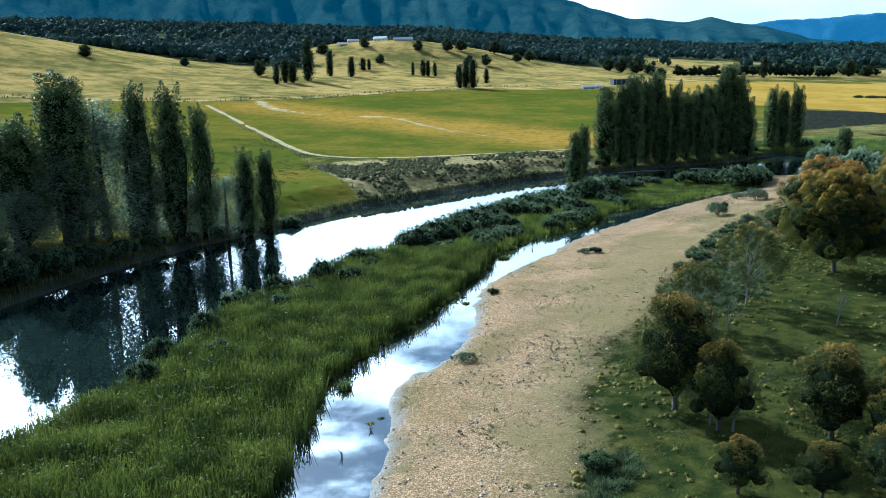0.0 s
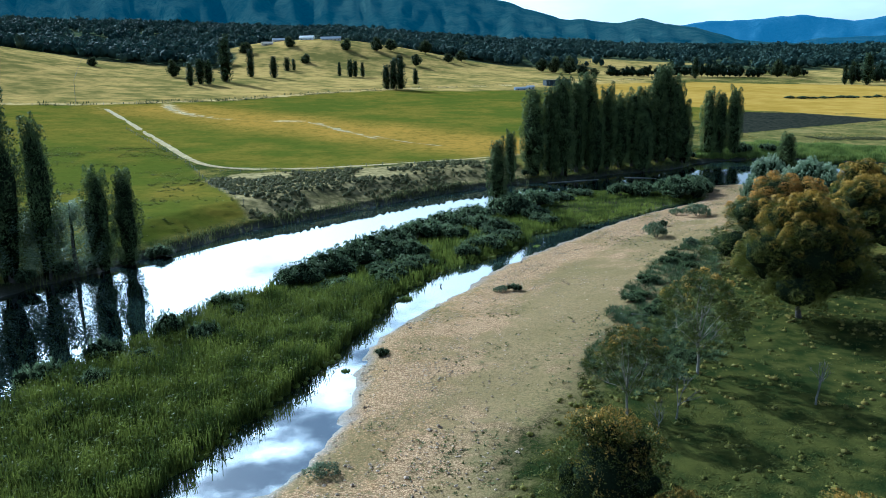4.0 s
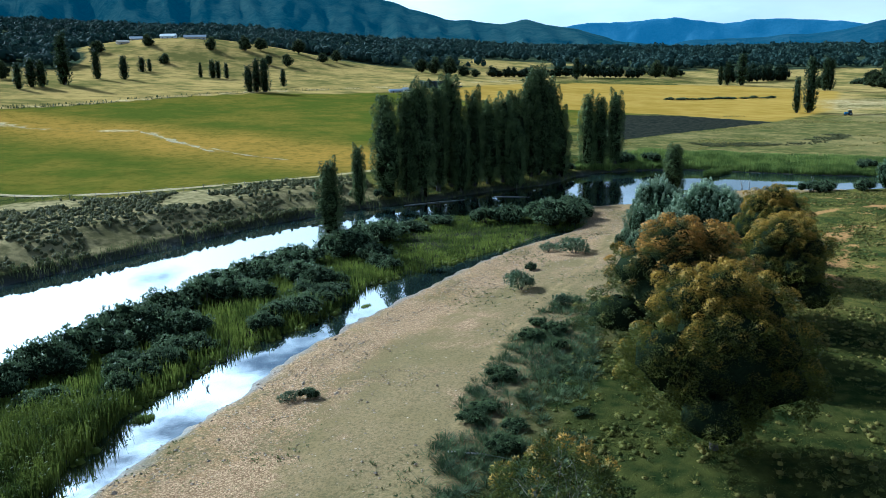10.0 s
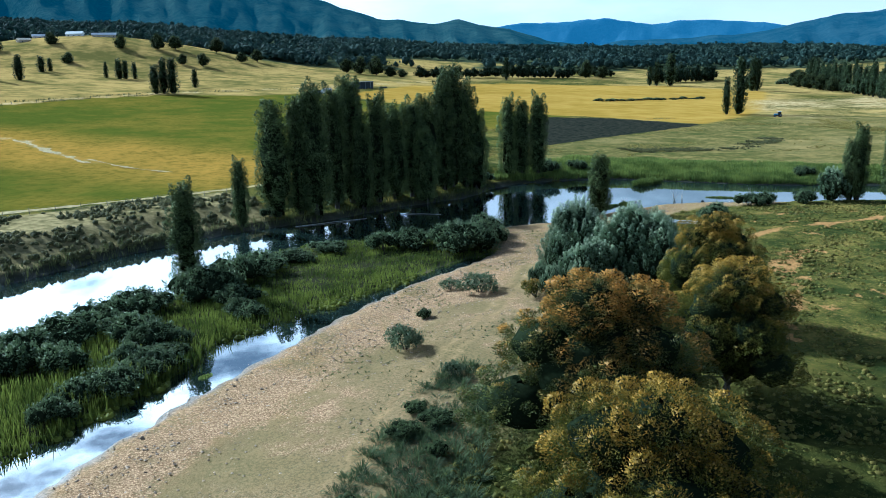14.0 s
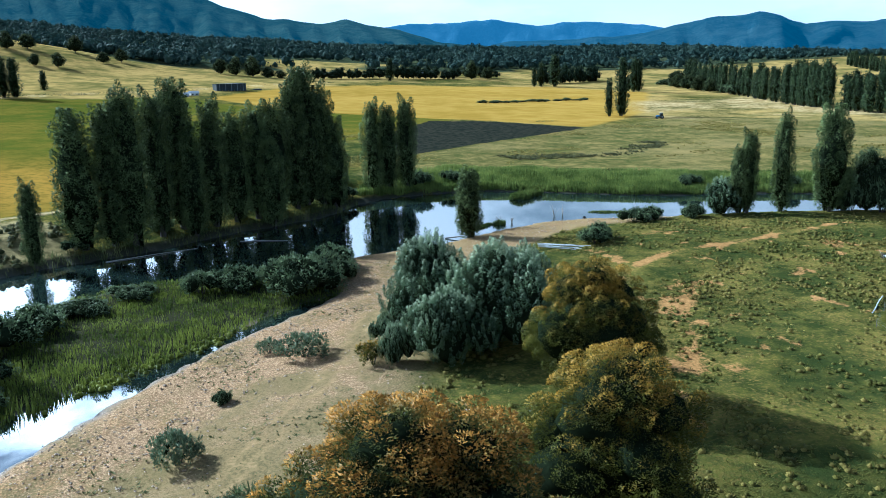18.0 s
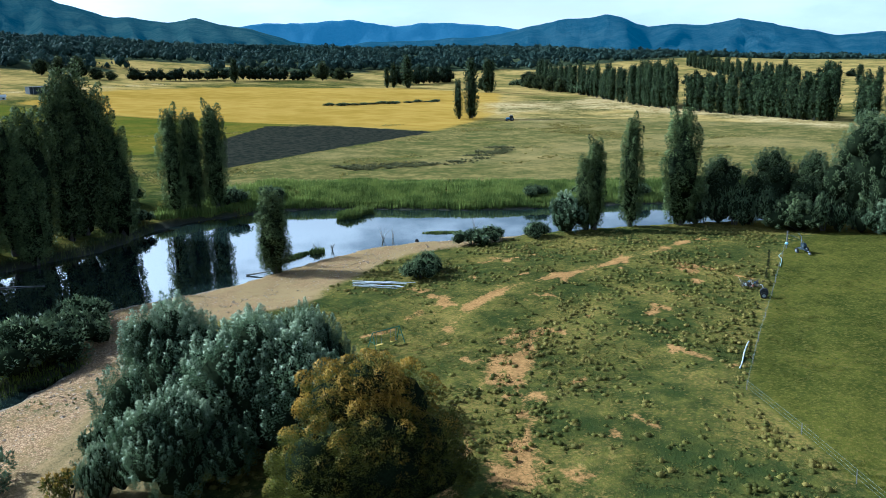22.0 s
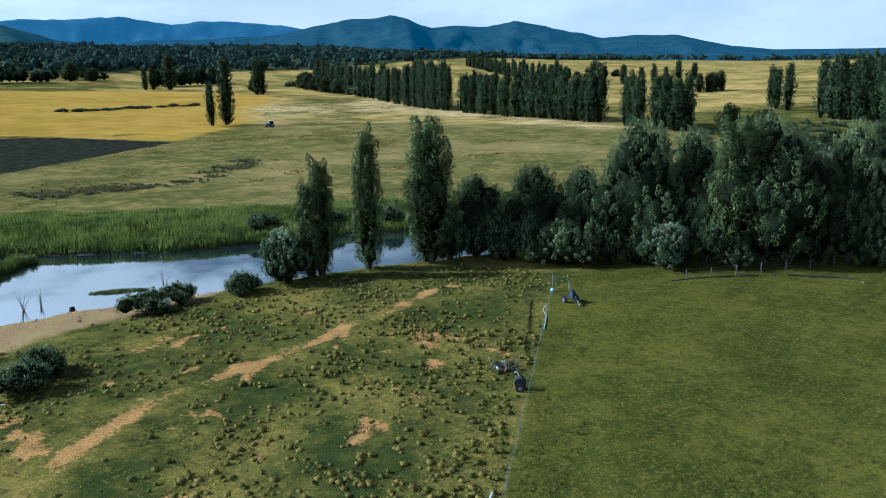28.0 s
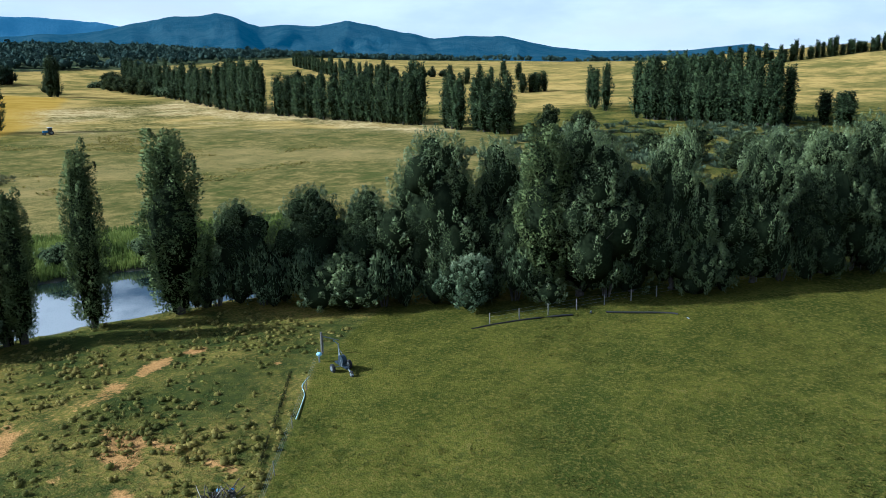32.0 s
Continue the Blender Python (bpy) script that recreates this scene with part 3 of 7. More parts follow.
# ---- mesh makers ----
def mesh_of(name, verts, faces, mat, smooth_faces=False, inner=None, normals=None):
    """A mesh from arrays; faces all have the same number of corners. inner: which faces are crown cores, painted dark
    for the shade inside.
    """
    verts, faces = np.asarray(verts, np.float32), np.asarray(faces, np.int32)
    me = bpy.data.meshes.new(name)
    n, k = faces.shape
    me.vertices.add(len(verts))
    me.vertices.foreach_set("co", verts.ravel())
    me.loops.add(n * k)
    me.loops.foreach_set("vertex_index", faces.ravel())
    me.polygons.add(n)
    me.polygons.foreach_set("loop_start", np.arange(0, n * k, k, dtype=np.int32))
    me.polygons.foreach_set("use_smooth", np.full(n, smooth_faces))
    me.update(calc_edges=True)
    me.materials.append(mat)
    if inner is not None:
        me.materials.append(M_CROWN_SHADE)
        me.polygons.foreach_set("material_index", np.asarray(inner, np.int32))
    if normals is not None:
        me.normals_split_custom_set_from_vertices(np.asarray(normals, np.float32).tolist())
    return me


def part(name, me, parent=None, label="", mat=None):
    """One mesh object under a thing or a part; takes a mesh or a bmesh."""
    if isinstance(me, bmesh.types.BMesh):
        data = bpy.data.meshes.new(name)
        me.to_mesh(data)
        me.free()
        data.materials.append(mat)
        me = data
    ob = new(name, me)
    if parent is not None:
        ob.parent = parent
    return tagged(ob, label)


def joined(*pieces):
    """Several (verts, faces) of the same corner count as one."""
    vs, fs, at = [], [], 0
    for v, f, *_ in pieces:
        vs.append(np.asarray(v))
        fs.append(np.asarray(f) + at)
        at += len(v)
    return np.concatenate(vs), np.concatenate(fs)


def tri_faces(f):
    """Quads as triangles."""
    f = np.asarray(f)
    return np.concatenate([f[:, (0, 1, 2)], f[:, (0, 2, 3)]]) if f.shape[1] == 4 else f


def shoots(rng, puffs, total, size, long=1.7, loose=0.5, flame=0.3, heart=None, hollow=0.0):
    """Leaves on leafy shoots (centre, axis, half length, radius): one folded-over pointed leaf spray a triangle.
    heart: a point of the crown's axis; hollow: the share of leaves left off on the sides that face it."""
    C, A = np.array([p[0] for p in puffs], float), np.array([p[1] for p in puffs], float)
    L, R = np.array([p[2] for p in puffs], float), np.array([p[3] for p in puffs], float)
    A /= np.linalg.norm(A, axis=1)[:, None]
    w = L * R
    i = rng.choice(len(puffs), total, p=w / w.sum())
    C, A, L, R = C[i], A[i], L[i], R[i]
    t, ph = rng.uniform(-0.95, 1, total), rng.uniform(0, 2 * math.pi, total)
    u = np.cross(A, (0.31, 0.93, 0.17))
    u /= np.linalg.norm(u, axis=1)[:, None]
    v = np.cross(A, u)
    prof = np.sqrt(np.clip(1 - t * t, 0, 1)) ** 0.8 * (1 - flame * t)
    d = u * np.cos(ph)[:, None] + v * np.sin(ph)[:, None]
    k = rng.uniform(0.62, 1.1, total) * (1 + 0.18 * np.sin(3 * ph + 5 * t))
    p = C + A * (L * t)[:, None] + d * (R * prof * k)[:, None]
    n = d * (0.35 + 0.65 * prof)[:, None] + A * (0.15 + 0.65 * t)[:, None]
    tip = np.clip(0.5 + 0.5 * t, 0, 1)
    if heart is not None and hollow:
        out = p - np.array(heart)
        out[:, 2] *= 0.4
        away = (n * out).sum(1) / (np.linalg.norm(n, axis=1) * np.linalg.norm(out, axis=1) + 1e-9)
        seen = (away > -0.25) | (rng.uniform(0, 1, total) > hollow)
        p, n, A, d, tip = p[seen], n[seen], A[seen], d[seen], tip[seen]
    m = len(p)
    way = A * 0.75 + d * 0.45 + unit(rng, m) * 0.65
    way /= np.linalg.norm(way, axis=1)[:, None]
    face = n + loose * unit(rng, m)
    side = np.cross(face, way)
    side /= np.linalg.norm(side, axis=1)[:, None] + 1e-9
    s = (size * rng.uniform(0.55, 1.35, m))[:, None]
    tri = np.stack([p + side * s * 0.42, p - side * s * 0.42, p + way * s * long * 0.8], 1)
    return tri.reshape(-1, 3), np.arange(3 * m).reshape(m, 3), np.repeat(face, 3, 0), np.repeat(tip, 3)


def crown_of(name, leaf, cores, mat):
    """A crown: leafy shoots round cores painted dark for the shade inside."""
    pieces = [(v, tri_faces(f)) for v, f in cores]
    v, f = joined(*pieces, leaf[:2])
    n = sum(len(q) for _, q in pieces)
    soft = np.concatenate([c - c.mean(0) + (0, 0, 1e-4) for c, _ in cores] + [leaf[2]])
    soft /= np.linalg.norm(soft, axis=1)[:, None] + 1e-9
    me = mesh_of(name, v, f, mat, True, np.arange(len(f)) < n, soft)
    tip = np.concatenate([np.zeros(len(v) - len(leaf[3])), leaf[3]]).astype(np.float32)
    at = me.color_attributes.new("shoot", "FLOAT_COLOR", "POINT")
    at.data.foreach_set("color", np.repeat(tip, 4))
    return me


def tube(points, radii, sides=7):
    """A tapered limb along points, as quads."""
    pts, out = [Vector(p) for p in points], []
    for i, p in enumerate(pts):
        way = (pts[min(i + 1, len(pts) - 1)] - pts[max(i - 1, 0)]).normalized()
        u = way.orthogonal().normalized()
        v = way.cross(u)
        for s in range(sides):
            a = 2 * math.pi * s / sides
            out.append(p + (u * math.cos(a) + v * math.sin(a)) * radii[i])
    faces = [(i * sides + s, i * sides + (s + 1) % sides, (i + 1) * sides + (s + 1) % sides, (i + 1) * sides + s) for i in range(len(pts) - 1) for s in range(sides)]
    last = (len(pts) - 1) * sides
    faces.append((last, last + 1, last + 2, last + 3))
    return np.array([tuple(p) for p in out]), np.array(faces)


def box(cx, cy, cz, sx, sy, sz, bevel=0.0):
    bm = bmesh.new()
    bmesh.ops.create_cube(bm, size=1.0)
    bmesh.ops.scale(bm, vec=(sx, sy, sz), verts=bm.verts)
    bmesh.ops.translate(bm, vec=(cx, cy, cz), verts=bm.verts)
    if bevel:
        bmesh.ops.bevel(bm, geom=bm.edges[:], offset=bevel, segments=2, affect="EDGES")
    return bm


def rod(a, b, r, sides=8):
    v, f = tube((a, b), (r, r), sides)
    bm = bmesh.new()
    vs = [bm.verts.new(p) for p in v]
    for q in f[:-1]:
        bm.faces.new([vs[i] for i in q])
    bm.faces.new(vs[:sides][::-1])
    bm.faces.new(vs[sides:])
    return bm


def unit(rng, n):
    v = rng.normal(size=(n, 3))
    return v / np.linalg.norm(v, axis=1)[:, None]


def sprays(rng, centres, facing, size, long=1.5, loose=0.9):
    """Leaf sprays: pointed quads that roughly face the given way, each a little folded."""
    n = len(centres)
    nrm = facing + loose * unit(rng, n)
    nrm /= np.linalg.norm(nrm, axis=1)[:, None] + 1e-9
    u = np.cross(nrm, unit(rng, n))
    u /= np.linalg.norm(u, axis=1)[:, None] + 1e-9
    v = np.cross(nrm, u)
    s = (size * rng.uniform(0.6, 1.35, n))[:, None]
    quad = np.stack([centres - u * s * long / 2, centres + v * s * 0.42 + u * s * 0.1 + nrm * s * 0.12, centres + u * s * long / 2, centres - v * s * 0.42 - u * s * 0.06 + nrm * s * 0.12], 1)
    way = facing / (np.linalg.norm(facing, axis=1)[:, None] + 1e-9) + 0.45 * nrm + 0.25 * unit(rng, n)
    return quad.reshape(-1, 3), np.arange(4 * n).reshape(n, 4)[:, ::-1], np.repeat(way, 4, 0)


def blob(rng, centre, radii, bumps=0.18, rings=5, segs=8):
    """A lumpy closed core, as quads."""
    v, f = [], []
    for i in range(rings + 1):
        th = math.pi * (0.04 + 0.92 * i / rings)
        for j in range(segs):
            ph = 2 * math.pi * j / segs
            k = 1 + bumps * rng.uniform(-1, 1)
            v.append((centre[0] + radii[0] * k * math.sin(th) * math.cos(ph), centre[1] + radii[1] * k * math.sin(th) * math.sin(ph), centre[2] + radii[2] * k * math.cos(th)))
    for i in range(rings):
        for j in range(segs):
            f.append((i * segs + j, (i + 1) * segs + j, (i + 1) * segs + (j + 1) % segs, i * segs + (j + 1) % segs))
    f.append((0, 1, 2, 3))
    return np.array(v), np.array(f)


def thing(name, label, category, group="", kind=""):
    return tagged(new(name), label, category, group, kind)


def put(ob, x, y, sx=1.0, sz=1.0, turn=0.0, lift=0.0, z=None):
    """Move a template to its first place."""
    ob.matrix_basis = pose(x, y, (ground_z(x, y) if z is None else z) + lift, 0, 0, turn) @ Matrix.Diagonal((sx, sx, sz, 1))
    return ob


def again(ob, x, y, sx=1.0, sz=1.0, turn=0.0, lift=0.0, label="", z=None):
    """Another one of the same kind."""
    t = ob.scale
    m = pose(x, y, (ground_z(x, y) if z is None else z) + lift, 0, 0, turn) @ Matrix.Diagonal((sx / t[0], sx / t[1], sz / t[2], 1))
    c = copy_thing(ob, m)
    return tagged(c, label)


# ---- trees, each built ten units tall and scaled to its place ----
def poplar(seed, mat, name="lombardy_poplar", label="tall dark green columnar poplar beside the river", leaves=24000, slim=1.08, size=0.078, bark=None, plumes=58, peaks=4, foot=0.4, core=0.66, fat=1.0):
    """A column of upright leafy plumes round a trunk, with several pointed heads."""
    rng = np.random.default_rng(seed)
    t = thing(name, label, "tree", "river poplars")
    v, f = tube([(0, 0, -0.25), (0.03, 0.02, 1.2), (0.0, 0.05, 4), (0.02, 0, 8.2)], [0.2, 0.15, 0.1, 0.02])
    part("trunk", mesh_of("trunk", v, f, bark or M_BARK, True), t, "grey furrowed trunk")
    lean = rng.uniform(0, 6.28, 3)
    heads = [(0.0, 0.0, 9.9)] + [(math.cos(a) * r, math.sin(a) * r, h) for a, r, h in ((lean[0] + 2.1 * i, rng.uniform(0.28, 0.5), rng.uniform(8.4, 9.6)) for i in range(peaks - 1))]
    puffs = []
    for x, y, h in heads:
        for k in range(5):
            half = rng.uniform(0.45, 0.75)
            puffs.append(((x * slim * (1 - 0.1 * k) + rng.uniform(-0.1, 0.1), y * slim * (1 - 0.1 * k) + rng.uniform(-0.1, 0.1), h - half - 0.42 * k), (x * 0.1, y * 0.1, 1), half, 0.15 * fat + 0.03 * k))
    for i in range(plumes):
        k = (i + 0.5) / plumes
        h = foot + 0.5 + (8.9 - foot) * k ** 1.08
        env = min(1.0, 0.55 + 0.5 * (h - foot) / 2.2) * (1 - 0.62 * max(0.0, (h - 4.2) / 5.6) ** 1.7)
        a = i * 2.399963 + rng.uniform(-0.4, 0.4)
        env *= 1 + 0.13 * math.sin(2 * a + lean[1]) + 0.1 * math.sin(1.3 * h + lean[2])
        r = env * rng.uniform(0.55, 0.92) * slim
        tilt = rng.uniform(0.08, 0.3)
        puffs.append(((math.cos(a) * r, math.sin(a) * r, h), (math.cos(a) * tilt, math.sin(a) * tilt, 1), rng.uniform(0.55, 1.2), rng.uniform(0.26, 0.4) * fat))
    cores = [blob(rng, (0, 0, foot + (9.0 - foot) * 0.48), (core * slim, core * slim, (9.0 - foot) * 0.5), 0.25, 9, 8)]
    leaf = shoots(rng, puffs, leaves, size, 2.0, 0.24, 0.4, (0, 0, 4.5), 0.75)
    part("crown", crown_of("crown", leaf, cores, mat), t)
    return t


def bough_puffs(rng, boughs, per, half, radius, up):
    """Leafy shoots standing out of the surface of each bough (centre, radii), none inside another bough."""
    puffs = []
    for j, (c, r) in enumerate(boughs):
        c, r = np.array(c), np.array(r)
        turn = rng.uniform(0, 6.28)
        for i in range(per):
            z = 1 - 1.62 * (i + 0.5) / per
            a = i * 2.399963 + turn + rng.uniform(-0.25, 0.25)
            s = math.sqrt(max(0.0, 1 - z * z))
            d = np.array((math.cos(a) * s, math.sin(a) * s, z))
            p = c + d * r * rng.uniform(0.78, 1.02)
            if any(j != k and (((p - c2) / (np.array(r2) * 0.8)) ** 2).sum() < 1 for k, (c2, r2) in enumerate(boughs)):
                continue
            g = rng.uniform(0.7, 1.3)
            puffs.append((p, d * (1 - up) + np.array((0, 0, up + 0.05)), half * g, radius * g * rng.uniform(0.85, 1.15)))
    return puffs


def broadleaf(seed, mat, name, label, width=8.0, boughs=12, per=14, half=0.5, radius=0.45, leaves=20000, size=0.1, trunk=0.3, bark=None, low=0.22, up=0.45, upright=0.0, group="", long=1.7, core=0.68, category="tree",
              fat=(0.19, 0.27), loose=0.32, flame=0.1, open_crown=False, spread=0.66):
    """A tree ten units tall: trunk, limbs to the boughs, and a crown of leafy shoots over the boughs."""
    rng = np.random.default_rng(seed)
    t = thing(name, label, category, group)
    fork = 10 * low * rng.uniform(0.85, 1.15)
    lobes = rng.uniform(0, 6.28, 3)
    cl = []
    for i in range(boughs):
        k = (i + 0.5) / boughs
        a = i * 2.399963 + rng.uniform(-0.4, 0.4)
        r = rng.uniform(*fat) * width * (1.1 - 0.35 * k)
        rz = min(r * (0.85 + upright) * rng.uniform(0.9, 1.15), 3.2)
        ring = math.sqrt(max(0.0, 1 - (k * 1.02) ** 2.2)) * (rng.uniform(0.8, 1.0) if i % 4 else rng.uniform(0.2, 0.5)) * (1 + 0.12 * math.sin(2 * a + lobes[0]))
        z = 10 * low + rz * 0.75 + k * (10 - 10 * low - 1.75 * rz)
        cl.append(((math.cos(a) * ring * width / 2 * spread, math.sin(a) * ring * width / 2 * spread, z), (r * rng.uniform(0.9, 1.1), r * rng.uniform(0.9, 1.1), rz)))
    puffs = bough_puffs(rng, cl, per, half, radius, up)
    tall = 10 - 10 * low
    if open_crown:
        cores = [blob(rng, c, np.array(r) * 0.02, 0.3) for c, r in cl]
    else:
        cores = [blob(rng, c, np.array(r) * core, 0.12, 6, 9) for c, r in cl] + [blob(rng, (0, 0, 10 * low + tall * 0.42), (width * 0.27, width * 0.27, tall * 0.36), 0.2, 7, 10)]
    leaf = shoots(rng, puffs, leaves, size, long, loose, flame, (0, 0, 10 * low + tall * 0.35), 0.0 if open_crown else 0.7)
    pieces = [tube([(0, 0, -0.25), (0.05, 0.05, fork * 0.5), (0.0, 0.1, fork), (0.15, 0.0, fork + (10 - fork) * 0.5)], [trunk * 1.25, trunk, trunk * 0.85, trunk * 0.35])]
    for i, (c, r) in enumerate(cl):
        s = Vector((0, 0.08, fork * rng.uniform(0.7, 1.2)))
        e = Vector(c)
        m = s.lerp(e, 0.5) + Vector((rng.uniform(-0.4, 0.4), rng.uniform(-0.4, 0.4), 0.35))
        pieces.append(tube([s, m, e], [trunk * 0.45, trunk * 0.3, trunk * 0.1], 5))
        for _ in range(5 if open_crown else 2):
            d = unit(rng, 1)[0]
            d[2] = abs(d[2])
            q = e + Vector(d * np.array(r))
            pieces.append(tube([m.lerp(e, 0.7), e.lerp(q, 0.5) + Vector((0, 0, 0.1)), q], [trunk * 0.16, trunk * 0.1, trunk * 0.03], 4))
    v, f = joined(*pieces)
    part("trunk", mesh_of("trunk", v, f, bark or M_BARK, True), t, "bare limbs and trunk")
    part("crown", crown_of("crown", leaf, cores, mat), t)
    return t


def bush(seed, mat, name="riverbank_bush", label="low dark grey-green bush on the riverbank", clumps=10, leaves=4200, size=0.045, group="riverbank bushes", up=0.35, open_crown=False):
    """Two units wide and one tall."""
    rng = np.random.default_rng(seed)
    t = thing(name, label, "bush", group)
    cl = []
    for i in range(clumps):
        a, d = i * 2.4 + rng.uniform(-0.4, 0.4), math.sqrt((i + 0.2) / clumps) * 0.74
        r = rng.uniform(0.22, 0.34)
        cl.append(((math.cos(a) * d, math.sin(a) * d, 0.6 - 0.36 * d + rng.uniform(-0.1, 0.1)), (r * 1.1, r * 1.1, r * 0.95)))
    puffs = bough_puffs(rng, cl, 11, 0.13, 0.1, up)
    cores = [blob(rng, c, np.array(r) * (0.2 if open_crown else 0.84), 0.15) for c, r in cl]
    leaf = shoots(rng, puffs, leaves, size, 1.9, 0.55, 0.2, (0, 0, 0.2), 0.6)
    stems = [tube([(math.cos(a) * 0.05, math.sin(a) * 0.05, -0.1), (math.cos(a) * 0.2, math.sin(a) * 0.2, 0.25), (math.cos(a) * 0.45, math.sin(a) * 0.45, 0.6)], [0.03, 0.022, 0.008], 5) for a in (0.3, 1.6, 2.9, 4.1, 5.3)]
    sv, sf = joined(*stems)
    part("stem", mesh_of("stem", sv, sf, M_BARK, True), t)
    part("foliage", crown_of("foliage", leaf, cores, mat), t)
    return t

# ---- ground: one sheet to the horizon ----
def lines(low, high, fine, step, grow, reach_low, reach_high):
    """Grid lines: even between low and high, growing wider beyond."""
    mid = list(np.arange(low, high + step / 2, step))
    up, s = [mid[-1]], step
    while up[-1] < reach_high:
        s *= grow
        up.append(up[-1] + s)
    down, s = [mid[0]], step
    while down[-1] > reach_low:
        s *= grow
        down.append(down[-1] - s)
    return np.array(down[:0:-1] + mid + up[1:])


def build_ground():
    gx = lines(-62, 262, True, 1.2, 1.045, -4900, 4900)
    gy = lines(42, 296, True, 1.2, 1.045, -1500, 4900)
    nx, ny = len(gx), len(gy)
    X, Y = (a.ravel() for a in np.meshgrid(gx, gy))
    Z = upland(X, Y)
    near = (X > -330) & (X < 420) & (Y > -140) & (Y < 420)
    xs, ys = X[near], Y[near]
    Z[near] = land(xs, ys)
    d = np.full(X.shape, 500.0)
    d[near] = shore(xs, ys)
    rel = (rough(X, Y, 9, 1) - 0.5) * 0.5 + (rough(X, Y, 2.6, 2) - 0.5) * 0.28
    Z += rel * smooth(0.3, 5, d) * np.where(d < 40, 0.8, 1.0)
    Z += (rough(X, Y, 260, 5) - 0.5) * 9 * smooth(350, 900, np.hypot(X - 60, Y - 100))
    grid = np.arange(nx * ny).reshape(ny, nx)
    F = np.stack([grid[:-1, :-1], grid[:-1, 1:], grid[1:, 1:], grid[1:, :-1]], -1).reshape(-1, 4)
    me = mesh_of("ground", np.stack([X, Y, Z], 1), F, M_GROUND, True)

    def inside(poly, soft=2.0):
        m = np.zeros(X.shape)
        bx, by = [p[0] for p in poly], [p[1] for p in poly]
        q = (X > min(bx) - 30) & (X < max(bx) + 30) & (Y > min(by) - 30) & (Y < max(by) + 30)
        m[q] = smooth(soft, -soft, signed(X[q], Y[q], poly)) if soft >= 0 else 0
        return m

    def line_mask(line, width, soft):
        return 1 - smooth(width / 2, width / 2 + soft, along(X, Y, line))
    left = np.zeros(X.shape, bool)
    left[near] = signed(xs, ys, LEFT) < 2
    isl = np.zeros(X.shape, bool)
    isl[near] = island(xs, ys)
    gravel = inside(rounded(GRAVEL), 11.0) * (~left) * (~isl)
    sand = inside(rounded(SAND), 3.0) * (~left)
    ruts = np.abs(along(X, Y, rounded(WHEEL_TRACK, False)) - 0.9)
    sand = np.maximum(sand, smooth(0.9, 0.2, ruts) * gravel * 0.6)
    patch = rough(X, Y, 16, 7)
    red = np.clip(line_mask(MEADOW_TRACK, 0.5, 1.4) * (0.4 + 0.6 * smooth(0.36, 0.56, rough(X, Y, 4.5, 31))) + line_mask(BARE, 1.2, 3.0) * smooth(0.36, 0.52, rough(X, Y, 3.5, 7)), 0, 1)
    open_meadow = inside([(95, 150), (130, 159), (181, 189), (186, 206), (150, 216), (118, 208), (100, 190)], 5)
    red = np.maximum(red, open_meadow * smooth(0.64, 0.73, rough(X, Y, 3.2, 11)) * 0.8)
    paddock = inside(PADDOCK, 1.2)
    crop = np.maximum(inside(CROP, 2.0), inside(WESTFIELD, 4.0) * 0.75)
    gold = inside(GOLD, 6.0)
    stub = inside(STUBBLE, 20.0) * (0.25 + 0.6 * smooth(0.35, 0.62, rough(X, Y, 40, 71)))
    stub = np.maximum(stub, line_mask(ROAD, 4.0, 3.0) * 0.7)
    stub = np.maximum(stub, line_mask(CATTLE_PATH, 1.0, 3.5) * (0.3 + 0.9 * smooth(0.45, 0.65, rough(X, Y, 14, 21))))
    w = Y - 0.9 * X
    hill = smooth(430, 560, w - 0.2 * np.abs(X)) * (X < 600) + smooth(430, 620, X) * smooth(-400, -100, Y)
    hill = np.clip(hill + smooth(150, 260, X) * smooth(250, 330, Y) * (0.15 + 0.75 * smooth(0.35, 0.65, rough(X, Y, 45, 72))), 0, 1)
    hill = hill * (1 - 0.75 * inside([(310, 275), (440, 262), (490, 190), (430, 100), (330, 90), (280, 150)], 20))
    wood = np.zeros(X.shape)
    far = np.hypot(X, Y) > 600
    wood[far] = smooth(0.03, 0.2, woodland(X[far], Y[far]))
    scrub = inside(SCRUB, 3.0)
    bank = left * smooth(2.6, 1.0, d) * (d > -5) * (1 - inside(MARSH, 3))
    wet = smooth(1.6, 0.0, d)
    # island ground darkened to stand for the shade between the reeds
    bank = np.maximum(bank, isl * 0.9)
    ripe = 1 - smooth(8, 46, along(X, Y, [(-95, 425), (-40, 392), (5, 345), (40, 310), (62, 292)]))
    weedy = gravel * smooth(4, 18, d) * (0.55 + 0.6 * smooth(0.3, 0.6, rough(X, Y, 14, 33)))
    pasture = inside([(118, 300), (150, 302), (195, 268), (236, 232), (262, 210), (330, 200), (372, 262), (400, 300), (330, 420), (255, 396), (200, 364), (140, 328)], 9.0)
    # mask_w second channel: south meadow, greener and painted darker for shade
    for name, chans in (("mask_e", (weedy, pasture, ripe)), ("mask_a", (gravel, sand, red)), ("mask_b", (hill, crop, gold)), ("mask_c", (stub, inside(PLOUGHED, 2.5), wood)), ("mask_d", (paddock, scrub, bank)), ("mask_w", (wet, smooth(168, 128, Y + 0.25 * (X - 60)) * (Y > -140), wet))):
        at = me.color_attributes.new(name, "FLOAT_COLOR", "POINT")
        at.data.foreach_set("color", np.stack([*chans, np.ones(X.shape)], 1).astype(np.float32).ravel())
    tagged(new("ground", me), "river flat of grass, gravel and fields rising to dry hills", "ground", kind="structure")


build_ground()

